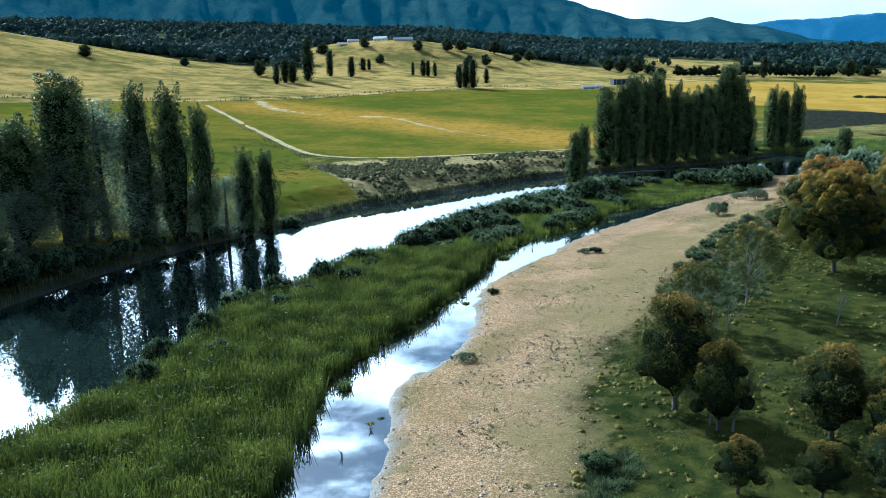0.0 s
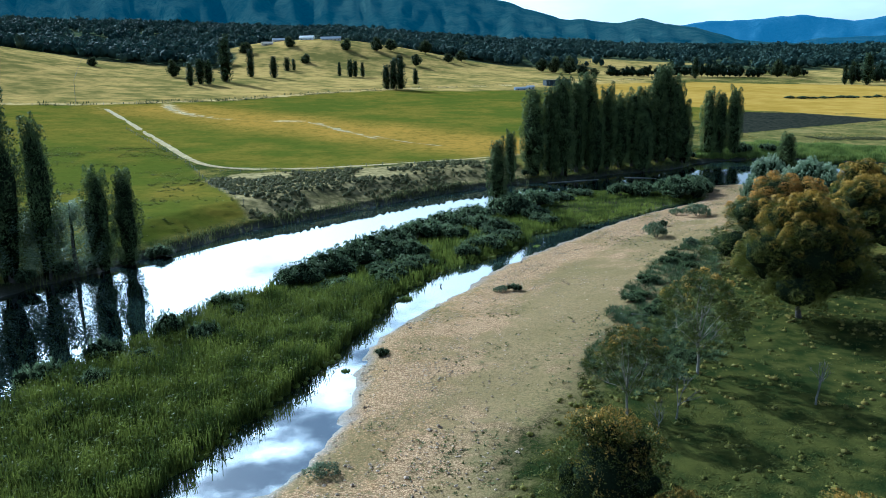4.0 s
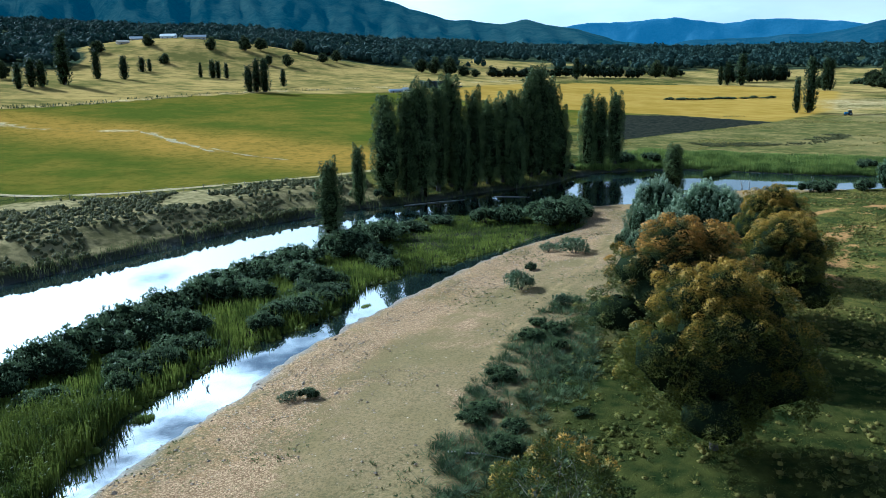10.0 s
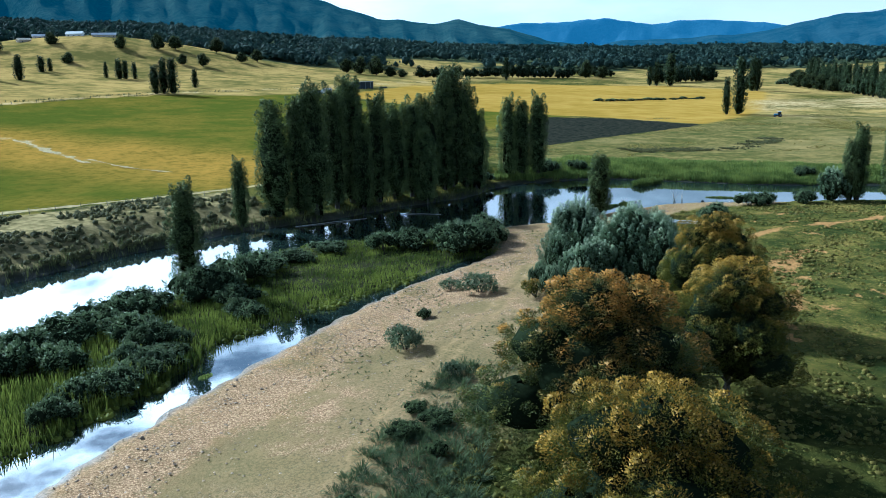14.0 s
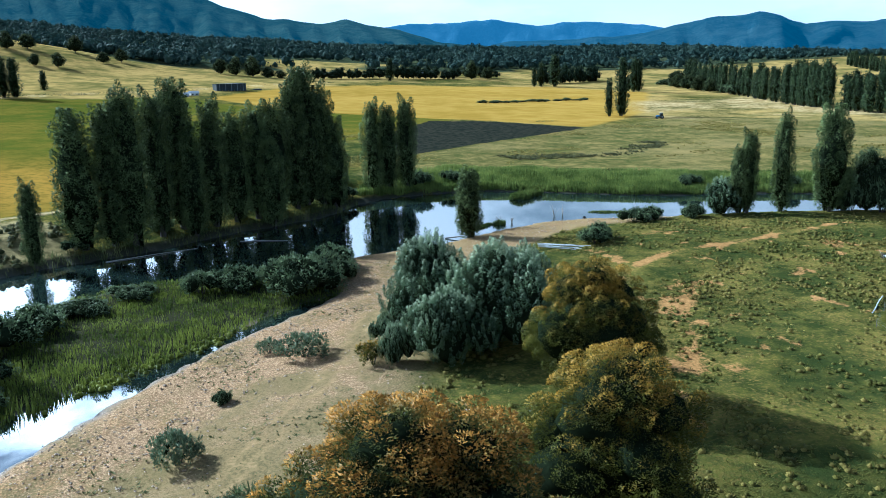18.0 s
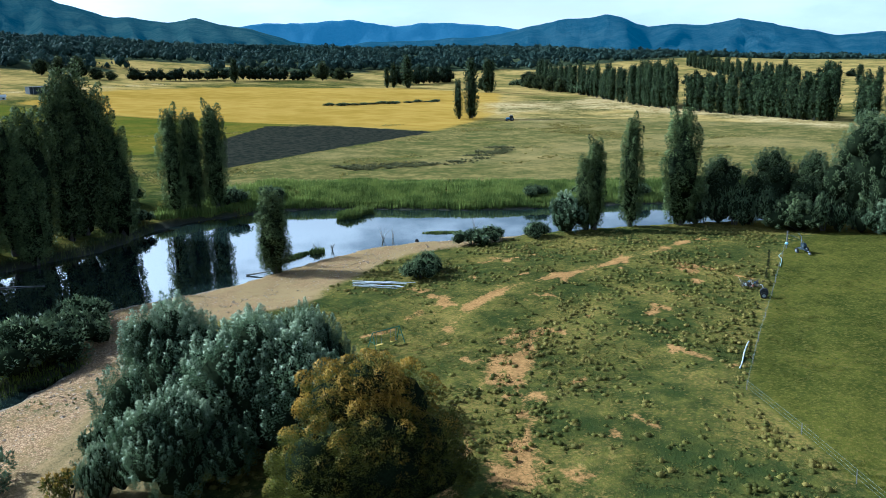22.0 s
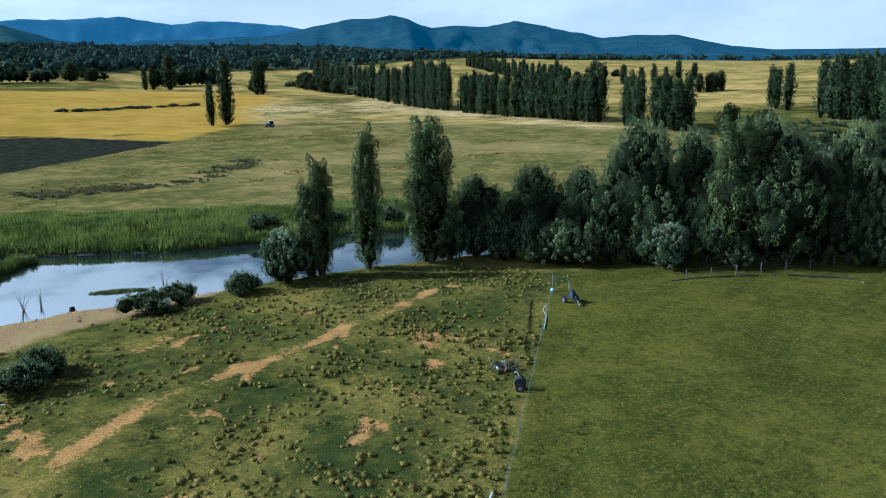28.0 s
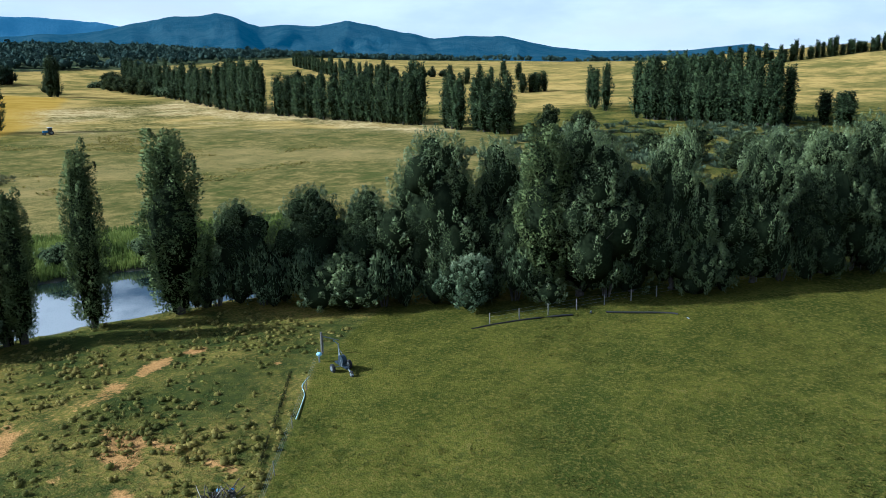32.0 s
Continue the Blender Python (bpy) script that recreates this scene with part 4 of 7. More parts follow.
water_bm = bmesh.new()
wv = [water_bm.verts.new(p) for p in ((-330, -140, WATER), (420, -140, WATER), (420, 420, WATER), (-330, 420, WATER))]
water_bm.faces.new(wv)
tagged(part("water", water_bm, mat=M_WATER), "calm reflecting river and lagoon water", "water", kind="structure")


# ---- pale sandy streaks and paths in the crop ----
def sandy_path(line, width, seed, even=0.0):
    """A worn strip that follows the ground, uneven in width."""
    pts = np.array(rounded(rounded(line, False), False), float)
    k = np.linspace(0, len(pts) - 1, 160)
    x, y = np.interp(k, np.arange(len(pts)), pts[:, 0]), np.interp(k, np.arange(len(pts)), pts[:, 1])
    way = np.stack([np.gradient(x), np.gradient(y)], 1)
    way /= np.linalg.norm(way, axis=1)[:, None]
    half = width * np.maximum(np.clip(rough(x, y, 5, seed) * 3.4 - 1.2, 0.03, 1.4), even * (0.8 + 0.5 * rough(x, y, 4, seed)))
    drift = (rough(x, y, 7, seed + 1) - 0.5) * width * 3 * (1 - even) ** 2
    sides = []
    for s in (-1, 0, 1):
        px, py = x - way[:, 1] * (s * half + drift), y + way[:, 0] * (s * half + drift)
        far = smooth(350, 900, np.hypot(px - 60, py - 100))
        pz = land(px, py) + (rough(px, py, 260, 5) - 0.5) * 9 * far + 0.06 + 0.1 * (s == 0)
        sides.append(np.stack([px, py, pz], 1))
    v = np.stack(sides, 1).reshape(-1, 3)
    i = np.arange(len(x) - 1)[:, None] * 3 + np.array((0, 1))[None]
    i = i.ravel()
    f = np.stack([i, i + 1, i + 4, i + 3], 1)
    tagged(new("sandy_path", mesh_of("sandy_path", v, f, M_SANDPATH, True)), "pale sandy worn strip beside the crop", "path", kind="structure")


M_SANDPATH = plain("pale_sand", (0.32, 0.245, 0.1), 0.95, vary=0.35, scale=0.8, spec=0.1)
sandy_path([(-26, 392), (-17, 373), (-6, 352), (1, 338)], 1.6, 91)
sandy_path([(-22, 388), (-14, 368), (-5, 347), (4, 332), (9, 322)], 1.1, 92)
sandy_path([(-102, 458), (-88, 420), (-68, 396), (-50, 388)], 1.5, 93)
sandy_path(PALE_TRACK, 1.2, 97, 0.9)
sandy_path([(2, 340), (13, 322), (24, 310), (33, 302)], 0.7, 95)


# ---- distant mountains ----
# distance haze is painted in: blued base colours plus an even glow
def mountain_material(name, a, b, haze_glow):
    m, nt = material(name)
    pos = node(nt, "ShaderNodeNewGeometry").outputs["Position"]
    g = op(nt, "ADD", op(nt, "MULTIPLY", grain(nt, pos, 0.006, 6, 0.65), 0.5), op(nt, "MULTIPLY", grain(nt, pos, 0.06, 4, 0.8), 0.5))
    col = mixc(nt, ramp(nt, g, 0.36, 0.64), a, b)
    sh = node(nt, "ShaderNodeBsdfPrincipled", {"Base Color": col, "Roughness": 1.0, "Specular IOR Level": 0.0, "Emission Color": (*haze_glow, 1), "Emission Strength": 1.0})
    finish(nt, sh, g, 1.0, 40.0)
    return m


def ridge(name, label, profile, radius, depth, mat, seed, step=0.35, base=0.0):
    """A range seen from the valley: its crest's height by bearing, with spurs and gullies running down from it."""
    az = np.arange(profile[0][0], profile[-1][0] + step / 2, step)
    el = np.interp(az, [p[0] for p in profile], [p[1] for p in profile])
    el = el + (rough(az * 10, az * 0 + seed, 18, seed) - 0.5) * 0.22 * np.clip(el, 0.3, 2)
    rows = 34
    V = []
    for i in range(rows):
        k = i / (rows - 1)
        r = radius - depth * (1 - k) if k <= 1 else radius
        rr = r + (rough(az * 14, az * 0 + k * 60, 26, seed + 1) - 0.5) * depth * 0.30 * math.sin(math.pi * k)
        crest = EYE + radius * np.tan(np.radians(el))
        spur = 1 - np.abs(2 * rough(az * 12 + k * 9, az * 0 + k * 14, 22, seed + 2) - 1)
        shape = k ** 1.5 + 0.30 * (spur - 0.55) * math.sin(math.pi * k) ** 0.8 + 0.05 * (rough(az * 40, az * 0 + k * 160, 16, seed + 3) - 0.5) * math.sin(math.pi * k)
        foot = np.minimum(base, crest - 25)
        z = foot + (crest - foot) * np.clip(shape, 0, 1.02)
        V.append(np.stack([60 + rr * np.sin(np.radians(az)), 80 + rr * np.cos(np.radians(az)), z], 1))
    back_row = V[-1].copy()
    back_row[:, :2] = 60 + (back_row[:, :2] - 60) * 1.03
    back_row[:, 2] = -20
    V.append(back_row)
    n = len(az)
    grid = np.arange(n * (rows + 1)).reshape(rows + 1, n)
    F = np.stack([grid[:-1, :-1], grid[1:, :-1], grid[1:, 1:], grid[:-1, 1:]], -1).reshape(-1, 4)
    tagged(new(name, mesh_of(name, np.concatenate(V), F, mat, True)), label, "mountain", kind="structure")


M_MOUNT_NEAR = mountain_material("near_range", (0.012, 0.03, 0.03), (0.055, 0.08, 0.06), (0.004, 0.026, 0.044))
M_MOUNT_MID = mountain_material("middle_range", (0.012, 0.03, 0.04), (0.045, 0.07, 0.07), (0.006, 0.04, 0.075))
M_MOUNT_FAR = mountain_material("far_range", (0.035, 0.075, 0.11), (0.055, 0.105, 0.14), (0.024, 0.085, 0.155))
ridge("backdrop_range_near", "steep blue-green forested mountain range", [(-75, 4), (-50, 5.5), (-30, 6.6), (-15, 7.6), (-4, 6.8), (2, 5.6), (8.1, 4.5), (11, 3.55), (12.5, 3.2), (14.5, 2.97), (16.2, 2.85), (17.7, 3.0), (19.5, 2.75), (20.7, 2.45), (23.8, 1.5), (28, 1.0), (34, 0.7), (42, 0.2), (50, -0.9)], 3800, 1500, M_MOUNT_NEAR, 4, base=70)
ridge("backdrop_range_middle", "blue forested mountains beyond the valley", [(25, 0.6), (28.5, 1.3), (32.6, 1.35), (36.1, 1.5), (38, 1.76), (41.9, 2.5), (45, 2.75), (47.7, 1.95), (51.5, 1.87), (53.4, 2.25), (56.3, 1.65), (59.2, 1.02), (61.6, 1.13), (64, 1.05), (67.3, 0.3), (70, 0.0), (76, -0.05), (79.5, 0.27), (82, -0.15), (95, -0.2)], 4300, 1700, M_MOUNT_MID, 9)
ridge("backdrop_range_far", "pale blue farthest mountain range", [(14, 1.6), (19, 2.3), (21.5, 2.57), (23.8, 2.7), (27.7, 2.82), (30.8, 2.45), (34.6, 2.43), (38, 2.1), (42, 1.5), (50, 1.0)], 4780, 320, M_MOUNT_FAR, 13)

# ---- poplars ----
POPLARS = [poplar(11, M_POPLAR), poplar(12, M_POPLAR, slim=0.85, peaks=3), poplar(13, M_POPLAR, peaks=5, plumes=100), poplar(14, M_POPLAR, slim=0.92)]
used = set()


def plant(kinds, i, x, y, h, w, unit_w, turn=None, label="", lift=0.0, z=None):
    """The i-th kind, h metres tall and w wide, at x, y."""
    k = kinds[i % len(kinds)]
    f = again if k in used else put
    used.add(k)
    t = (i * 77.7) % 360 if turn is None else turn
    ob = f(k, x, y, w / unit_w, h / 10.0, t, lift, z=z)
    return tagged(ob, label)


BIG_ROW = [(51.6, 251, 23.8, 6.2), (56.5, 252, 24.5, 5.5), (60, 252, 27.3, 5.8), (65, 256, 25.8, 5.5), (69.2, 260, 27.8, 6.6), (75.5, 261, 24.2, 5.6), (80, 263.5, 21.5, 5.2), (84.5, 265, 22.3, 5.5),
           (89, 268, 23.2, 5.8), (94, 270, 27.2, 5.6), (97, 273, 29.2, 6.6), (101, 274, 25.5, 6), (103.5, 273.5, 19.5, 5), (87, 262, 18, 5), (71, 257, 20, 4.5)]
for i, (x, y, h, w) in enumerate(BIG_ROW):
    plant(POPLARS, i, x, y, h * 1.02, w * 1.16, 2.0)
for i, (x, y, h, w) in enumerate([(117, 286, 21.8, 5.6), (121, 286, 20.8, 5.2), (125.6, 285.2, 22.6, 5.6)]):
    plant(POPLARS, i + 1, x, y, h, w, 2.0)
plant(POPLARS, 1, 33.8, 202, 16.2, 4.9, 2.0, label="young poplar among bushes between river and channel")
plant(POPLARS, 3, 44, 246, 14.5, 3.6, 2.0, label="slender young poplar on the far river bank")
plant(POPLARS, 2, 115.3, 230, 12.8, 4.8, 2.0, label="single poplar at the tip of the sand spit")
plant(POPLARS, 0, 188.3, 214.8, 21.6, 6.4, 2.0, label="tall poplar on the lagoon shore")
plant(POPLARS, 1, 180.3, 219.6, 20.0, 4.4, 2.0, label="slim tall poplar on the lagoon shore")
plant(POPLARS, 3, 173.2, 221.5, 16.5, 4.2, 2.0, label="poplar on the lagoon shore beside a grey bush")
plant(POPLARS, 2, 171.8, 222.5, 13.5, 3.6, 2.0, label="poplar on the lagoon shore beside a grey bush")

GREYPOP = [poplar(31, M_POPLAR_GREY, "grey_poplar", "grey-leaved suckering poplar on the shaded bank", slim=1.35, leaves=16000, plumes=110, peaks=6, foot=0.1, core=0.06, size=0.075)]
BANKPOP = [poplar(s, M_POPLAR, "bank_poplar", "tall dark poplar at the shaded river bank", leaves=20000, foot=0.5, peaks=p) for s, p in ((15, 4), (16, 3))]
for i, (x, y, h, w) in enumerate([(-65.8, 142, 29.5, 10), (-72, 136, 22, 8), (-55.6, 148.5, 29, 5.2), (-50.2, 151, 29, 6), (-46, 155, 26, 4.6), (-39.5, 161, 17.6, 4.6), (-36, 164, 17.6, 4.2)]):
    plant(BANKPOP, i, x, y, h, w, 2.0)
for i, (x, y, h, w) in enumerate([(-62, 146, 25, 15), (-58, 148.5, 22, 12), (-66, 139, 16, 13), (-70, 130, 11, 12), (-55, 150.5, 14, 12), (-51, 153, 11, 10), (-47, 156, 10, 9), (-43, 158.5, 12, 8), (-76, 121, 10, 11), (-63, 142, 10, 10), (-74, 139, 20, 13)]):
    plant(GREYPOP, 0, x, y, h, w, 2.9, turn=i * 70)

FARPOP = [poplar(s, M_POPLAR_FAR_SHADE, "field_poplar", "dark columnar poplar standing in the fields", leaves=2600, size=0.19, plumes=46, slim=sl, core=0.66, foot=0.3, peaks=3) for s, sl in ((41, 0.9), (42, 0.8), (43, 1.0))]
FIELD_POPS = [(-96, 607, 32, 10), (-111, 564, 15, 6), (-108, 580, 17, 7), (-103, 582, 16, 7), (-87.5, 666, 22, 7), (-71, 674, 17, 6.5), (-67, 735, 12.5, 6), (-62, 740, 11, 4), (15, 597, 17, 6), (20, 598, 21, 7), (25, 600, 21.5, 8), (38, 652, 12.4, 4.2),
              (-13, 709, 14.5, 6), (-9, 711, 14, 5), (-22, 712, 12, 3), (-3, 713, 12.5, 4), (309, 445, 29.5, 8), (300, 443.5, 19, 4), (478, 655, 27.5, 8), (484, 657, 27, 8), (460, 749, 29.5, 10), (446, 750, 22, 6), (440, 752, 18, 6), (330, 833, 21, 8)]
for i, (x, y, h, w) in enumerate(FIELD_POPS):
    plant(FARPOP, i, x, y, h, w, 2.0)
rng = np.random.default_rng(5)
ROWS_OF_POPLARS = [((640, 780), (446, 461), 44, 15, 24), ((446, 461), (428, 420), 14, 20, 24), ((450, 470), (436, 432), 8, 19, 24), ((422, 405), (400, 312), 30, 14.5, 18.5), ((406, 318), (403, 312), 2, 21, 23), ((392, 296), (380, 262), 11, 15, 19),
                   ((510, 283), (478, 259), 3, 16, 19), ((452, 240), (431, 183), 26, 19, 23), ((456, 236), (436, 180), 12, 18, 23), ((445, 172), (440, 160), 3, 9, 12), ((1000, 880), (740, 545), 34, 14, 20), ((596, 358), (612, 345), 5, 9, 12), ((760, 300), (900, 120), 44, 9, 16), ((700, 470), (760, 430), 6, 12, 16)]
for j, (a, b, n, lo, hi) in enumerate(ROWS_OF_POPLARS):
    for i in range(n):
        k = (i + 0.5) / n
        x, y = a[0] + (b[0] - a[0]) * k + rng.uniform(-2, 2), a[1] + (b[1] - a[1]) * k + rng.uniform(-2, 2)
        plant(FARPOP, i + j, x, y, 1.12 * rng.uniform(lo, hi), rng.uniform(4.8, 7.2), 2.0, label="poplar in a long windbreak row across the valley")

# ---- gums and willow of the near bank ----
GUM = [broadleaf(51, M_GUM, "gum_tree", "dense gum tree with rust-orange new growth on top", 9.0, 15, 26, 0.5, 0.46, 120000, 0.072, 0.18, M_BARK, 0.03, group="near gums", up=0.35),
       broadleaf(52, M_GUM_GOLD, "gum_tree", "golden-green gum tree with orange new leaves", 8.4, 13, 24, 0.52, 0.5, 130000, 0.058, 0.18, M_BARK, 0.1, group="near gums", up=0.4),
       broadleaf(53, M_GUM_GOLD, "gum_tree", "golden-green gum tree with a dark forked trunk", 8.0, 13, 24, 0.5, 0.46, 110000, 0.06, 0.18, M_BARK, 0.14, group="near gums", up=0.4)]
DARKGUM = [broadleaf(54, M_GUM_DARK, "gum_tree", "dark olive gum tree on the grassy bank", 8.6, 16, 22, 0.5, 0.42, 46000, 0.085, 0.24, M_BARK, 0.14, group="near gums", fat=(0.14, 0.21), core=0.5)]
OPENGUM = [broadleaf(55, M_GUM_DARK, "sparse_gum_tree", "sparse gum with pale bare limbs showing", 8.0, 12, 15, 0.46, 0.4, 20000, 0.1, 0.1, M_PALEBARK, 0.24, group="near gums", open_crown=True)]
for i, (k, x, y, h, w) in enumerate([(0, 65, 134, 14.0, 17.5), (1, 56.2, 112, 15.2, 15), (2, 80, 138.5, 12.8, 13.5), (1, 91.3, 157, 12.8, 11.8)]):
    plant(GUM, k, x, y, h, w, (9.0, 8.4, 8.0)[k])
for i, (x, y, h, w) in enumerate([(20.2, 66.5, 10.8, 9.2), (22.5, 62, 8.0, 6), (31, 60, 8, 8), (34, 56, 7, 7.5), (20.5, 52, 4.4, 4.2), (26, 51, 4.2, 4.6), (31, 51.5, 5, 5.5), (37, 62, 6, 5)]):
    plant(DARKGUM, 0, x, y, h, w, 8.2, turn=i * 50)
for i, (x, y, h, w) in enumerate([(37.7, 96.5, 10.4, 10), (28.2, 88.5, 8, 8)]):
    plant(OPENGUM, 0, x, y, h, w, 8.0, turn=i * 63)
WILLOW = broadleaf(61, M_WILLOW, "silver_willow", "large silver-leaved willow on the gravel bank", 10.5, 13, 58, 0.66, 0.24, 90000, 0.075, 0.35, M_BARK, 0.0, up=0.72, upright=0.5, group="willows", long=2.2, flame=0.4, fat=(0.17, 0.23), spread=0.72)
put(WILLOW, 91, 174, 1.36, 1.1, 20)
again(WILLOW, 87, 182.5, 1.2, 1.12, 140)
again(WILLOW, 84, 171.5, 0.85, 0.75, 250)
again(WILLOW, 97.5, 179.5, 0.8, 0.9, 200)
again(WILLOW, 79.5, 174, 0.34, 0.42, 80)

# ---- riverside grove beyond the paddock ----
SHORE = [broadleaf(74, M_GROVE, "shore_willow", "rounded grey-green willow bush at the grove edge", 11, 10, 26, 0.6, 0.36, 16000, 0.16, 0.2, M_BARK, 0.0, up=0.65, upright=0.15, group="riverside grove", long=2.0, flame=0.35)]
GROVE = [broadleaf(71, M_GROVE, "grove_tree", "tall grey-green tree of the riverside grove", 6.5, 16, 30, 0.46, 0.22, 34000, 0.08, 0.25, M_BARK, 0.02, up=0.55, upright=0.4, group="riverside grove", flame=0.3, spread=0.72),
         broadleaf(72, M_GROVE_DARK, "grove_tree", "dark green tree of the riverside grove", 7.5, 13, 30, 0.44, 0.26, 30000, 0.085, 0.25, M_BARK, 0.0, up=0.5, upright=0.3, group="riverside grove", flame=0.3, spread=0.72),
         broadleaf(73, M_WILLOW, "grove_willow", "silver-grey willow bush at the grove's edge", 11, 10, 26, 0.6, 0.36, 16000, 0.16, 0.2, M_BARK, 0.0, up=0.65, upright=0.15, group="riverside grove", long=2.0, flame=0.35)]
GROVE_TREES = [(1, 196, 212, 13, 10.5, 7.5), (1, 201, 205, 14.5, 11, 7.5), (1, 204, 199, 14, 11, 7.5), (0, 207, 191, 20.5, 13, 6.5), (0, 214, 186, 19, 11, 6.5), (0, 213, 175, 20.8, 12.5, 6.5), (1, 206, 192, 13, 9, 7.5), (1, 211, 180, 15, 10, 7.5),
               (0, 220, 166, 19.5, 9, 6.5), (1, 217, 170, 15, 10, 7.5), (0, 227, 158, 18, 9.5, 6.5), (1, 224, 161, 14, 10, 7.5), (0, 235, 151, 19, 11, 6.5), (1, 232, 152, 13, 10, 7.5), (0, 243, 147, 20, 11.5, 6.5), (1, 240, 147, 13, 10, 7.5),
               (0, 254, 141, 18, 11, 6.5), (1, 250, 140, 12, 10, 7.5), (0, 266, 133, 18, 12, 6.5), (1, 262, 132, 11, 10, 7.5), (0, 280, 124, 18, 12, 6.5), (0, 224, 176, 18, 11, 6.5), (0, 246, 158, 18, 12, 6.5)]
for i, (k, x, y, h, w, uw) in enumerate(GROVE_TREES):
    plant(GROVE, k, x, y, h, w, uw, turn=i * 61)
for i, (x, y, h, w) in enumerate([(197.5, 197, 6.8, 9.5), (203.5, 184.5, 6.2, 8.8), (219, 163, 8, 8), (167.8, 223.2, 7.6, 8), (200, 200, 6, 7), (209, 178, 5.5, 7)]):
    plant(SHORE if i in (0, 2, 4, 5) else [GROVE[2]], 0, x, y, h, w, 11, turn=i * 88)
plant(POPLARS, 0, 209, 178, 20.5, 5.5, 2.0, label="poplar rising out of the riverside grove")
plant(POPLARS, 2, 191.5, 214, 9, 3.5, 2.0, label="young poplar at the grove's end")

# ---- bushes ----
BUSHES = [bush(81, M_BUSH), bush(82, M_BUSH, clumps=13), bush(83, M_BUSH, clumps=8)]


def shrub(i, x, y, h, w, label="", kinds=None):
    ks = kinds or BUSHES
    k = ks[i % len(ks)]
    f = again if k in used else put
    used.add(k)
    tagged(f(k, x, y, w / 2.0, h, i * 53.0), label)


ISLAND_BUSHES = [(-5, 143, 3.2, 7), (-1, 149, 3.4, 8), (3, 154, 3.7, 8.5), (6, 160, 3.5, 9), (9, 166, 3.3, 8), (14, 172, 3.5, 8), (15, 178, 2.7, 8), (20, 182, 3.0, 8.5), (25, 188, 2.8, 9), (28, 193, 2.5, 8), (12, 159, 2.6, 6), (20, 172, 2.8, 7), (27, 181, 2.6, 7),
                 (36, 197, 3.7, 8.5), (41, 202, 3.8, 9), (45, 208, 2.8, 8), (50, 214, 1.6, 7), (57, 219, 1.5, 7), (40, 192, 2.2, 6), (30, 177, 2.4, 6), (-12, 128, 1.8, 4), (-20, 112, 1.5, 4), (-23, 98, 1.6, 4.5), (-26, 88, 1.5, 4)]
for i, (x, y, h, w) in enumerate(ISLAND_BUSHES):
    shrub(i, x, y, h * 1.35, w * 1.2)
island_rng = np.random.default_rng(9)
for i in range(80):
    k = 0.62 * island_rng.uniform(0, 1)
    x, y = 2 + 66 * k + island_rng.uniform(-3, 7), 138 + 76 * k + island_rng.uniform(-6, 3)
    if signed(np.array([x]), np.array([y]), ISLAND)[0] < -2.5:
        shrub(i, x, y, island_rng.uniform(1.4, 3.0), island_rng.uniform(3.5, 7.5), "low dark bush among the sedge")
for i, (x, y, h, w) in enumerate([(79, 211.5, 5.6, 13), (84, 213.5, 4.6, 9), (86, 219, 4.4, 8), (71, 215.5, 4, 8), (66, 216, 4, 7), (127.5, 208.8, 3, 6), (131, 212, 3.2, 5), (149, 226, 3, 7), (154, 227, 2.8, 5), (161, 223.5, 3.2, 5.5), (26, 134, 1.2, 2.4), (7, 111, 1.0, 2.0), (62, 174, 1.4, 2),
                                      (109, 292, 4, 7), (130, 288, 4, 8), (104, 280, 4, 7), (139, 288, 3.4, 7), (205, 240, 3.4, 6), (196, 247, 3, 7), (186, 253, 3, 7)]):
    shrub(i + 1, x, y, h, w, "rounded grey-green bush on the sandy shore" if i > 4 else "large dark bush between sand and lagoon")
for i, (x, y, h, w) in enumerate([(-68, 112, 5, 8), (-66, 120, 5, 9), (-63, 127, 5, 8), (-60, 133, 4, 8), (-57, 139, 3.4, 7), (-54, 146, 2.8, 6), (-49, 152, 2.6, 5), (-45, 157, 2.4, 5), (-41, 161, 2.4, 4), (-37, 166, 2.4, 4), (-33, 171, 2.4, 5), (-72, 104, 5, 9), (-74, 125, 7, 9), (-70, 118, 7, 9)]):
    shrub(i, x, y, h, w, "dark undergrowth bush below the bank poplars")
for i, (x, y, h, w) in enumerate([(50, 251, 2.5, 5), (57, 254, 3, 5), (65, 258, 3, 5), (72, 262, 3, 6), (80, 266, 3, 5), (87, 269, 3, 6), (95, 273, 3, 6), (101, 275, 3, 5), (108, 281, 3, 6)]):
    shrub(i + 2, x, y, h, w, "dark undergrowth bush at the foot of the poplar row")
for i, (x, y, h, w) in enumerate([(192.5, 213, 7, 7), (195, 208, 8, 8), (198, 203, 8, 8), (200, 194, 7, 7), (205, 187, 8, 8), (208, 181, 8, 8), (214, 172, 8, 8), (221, 163, 8, 8), (229, 155, 8, 8), (238, 148, 8, 8), (247, 141, 8, 9), (257, 134, 8, 9)]):
    shrub(i, x, y, h, w, "dense dark bush under the grove trees")
creek_rng = np.random.default_rng(19)
for i in range(26):
    k = creek_rng.uniform(0, 1)
    x, y = np.interp(k, (0, 0.35, 0.65, 1), (598, 576, 562, 520)) + creek_rng.uniform(-9, 9), np.interp(k, (0, 0.35, 0.65, 1), (755, 694, 648, 570)) + creek_rng.uniform(-9, 9)
    shrub(i, x, y, creek_rng.uniform(5, 10), creek_rng.uniform(10, 17), "grey-green willow bush along a creek in the plain")
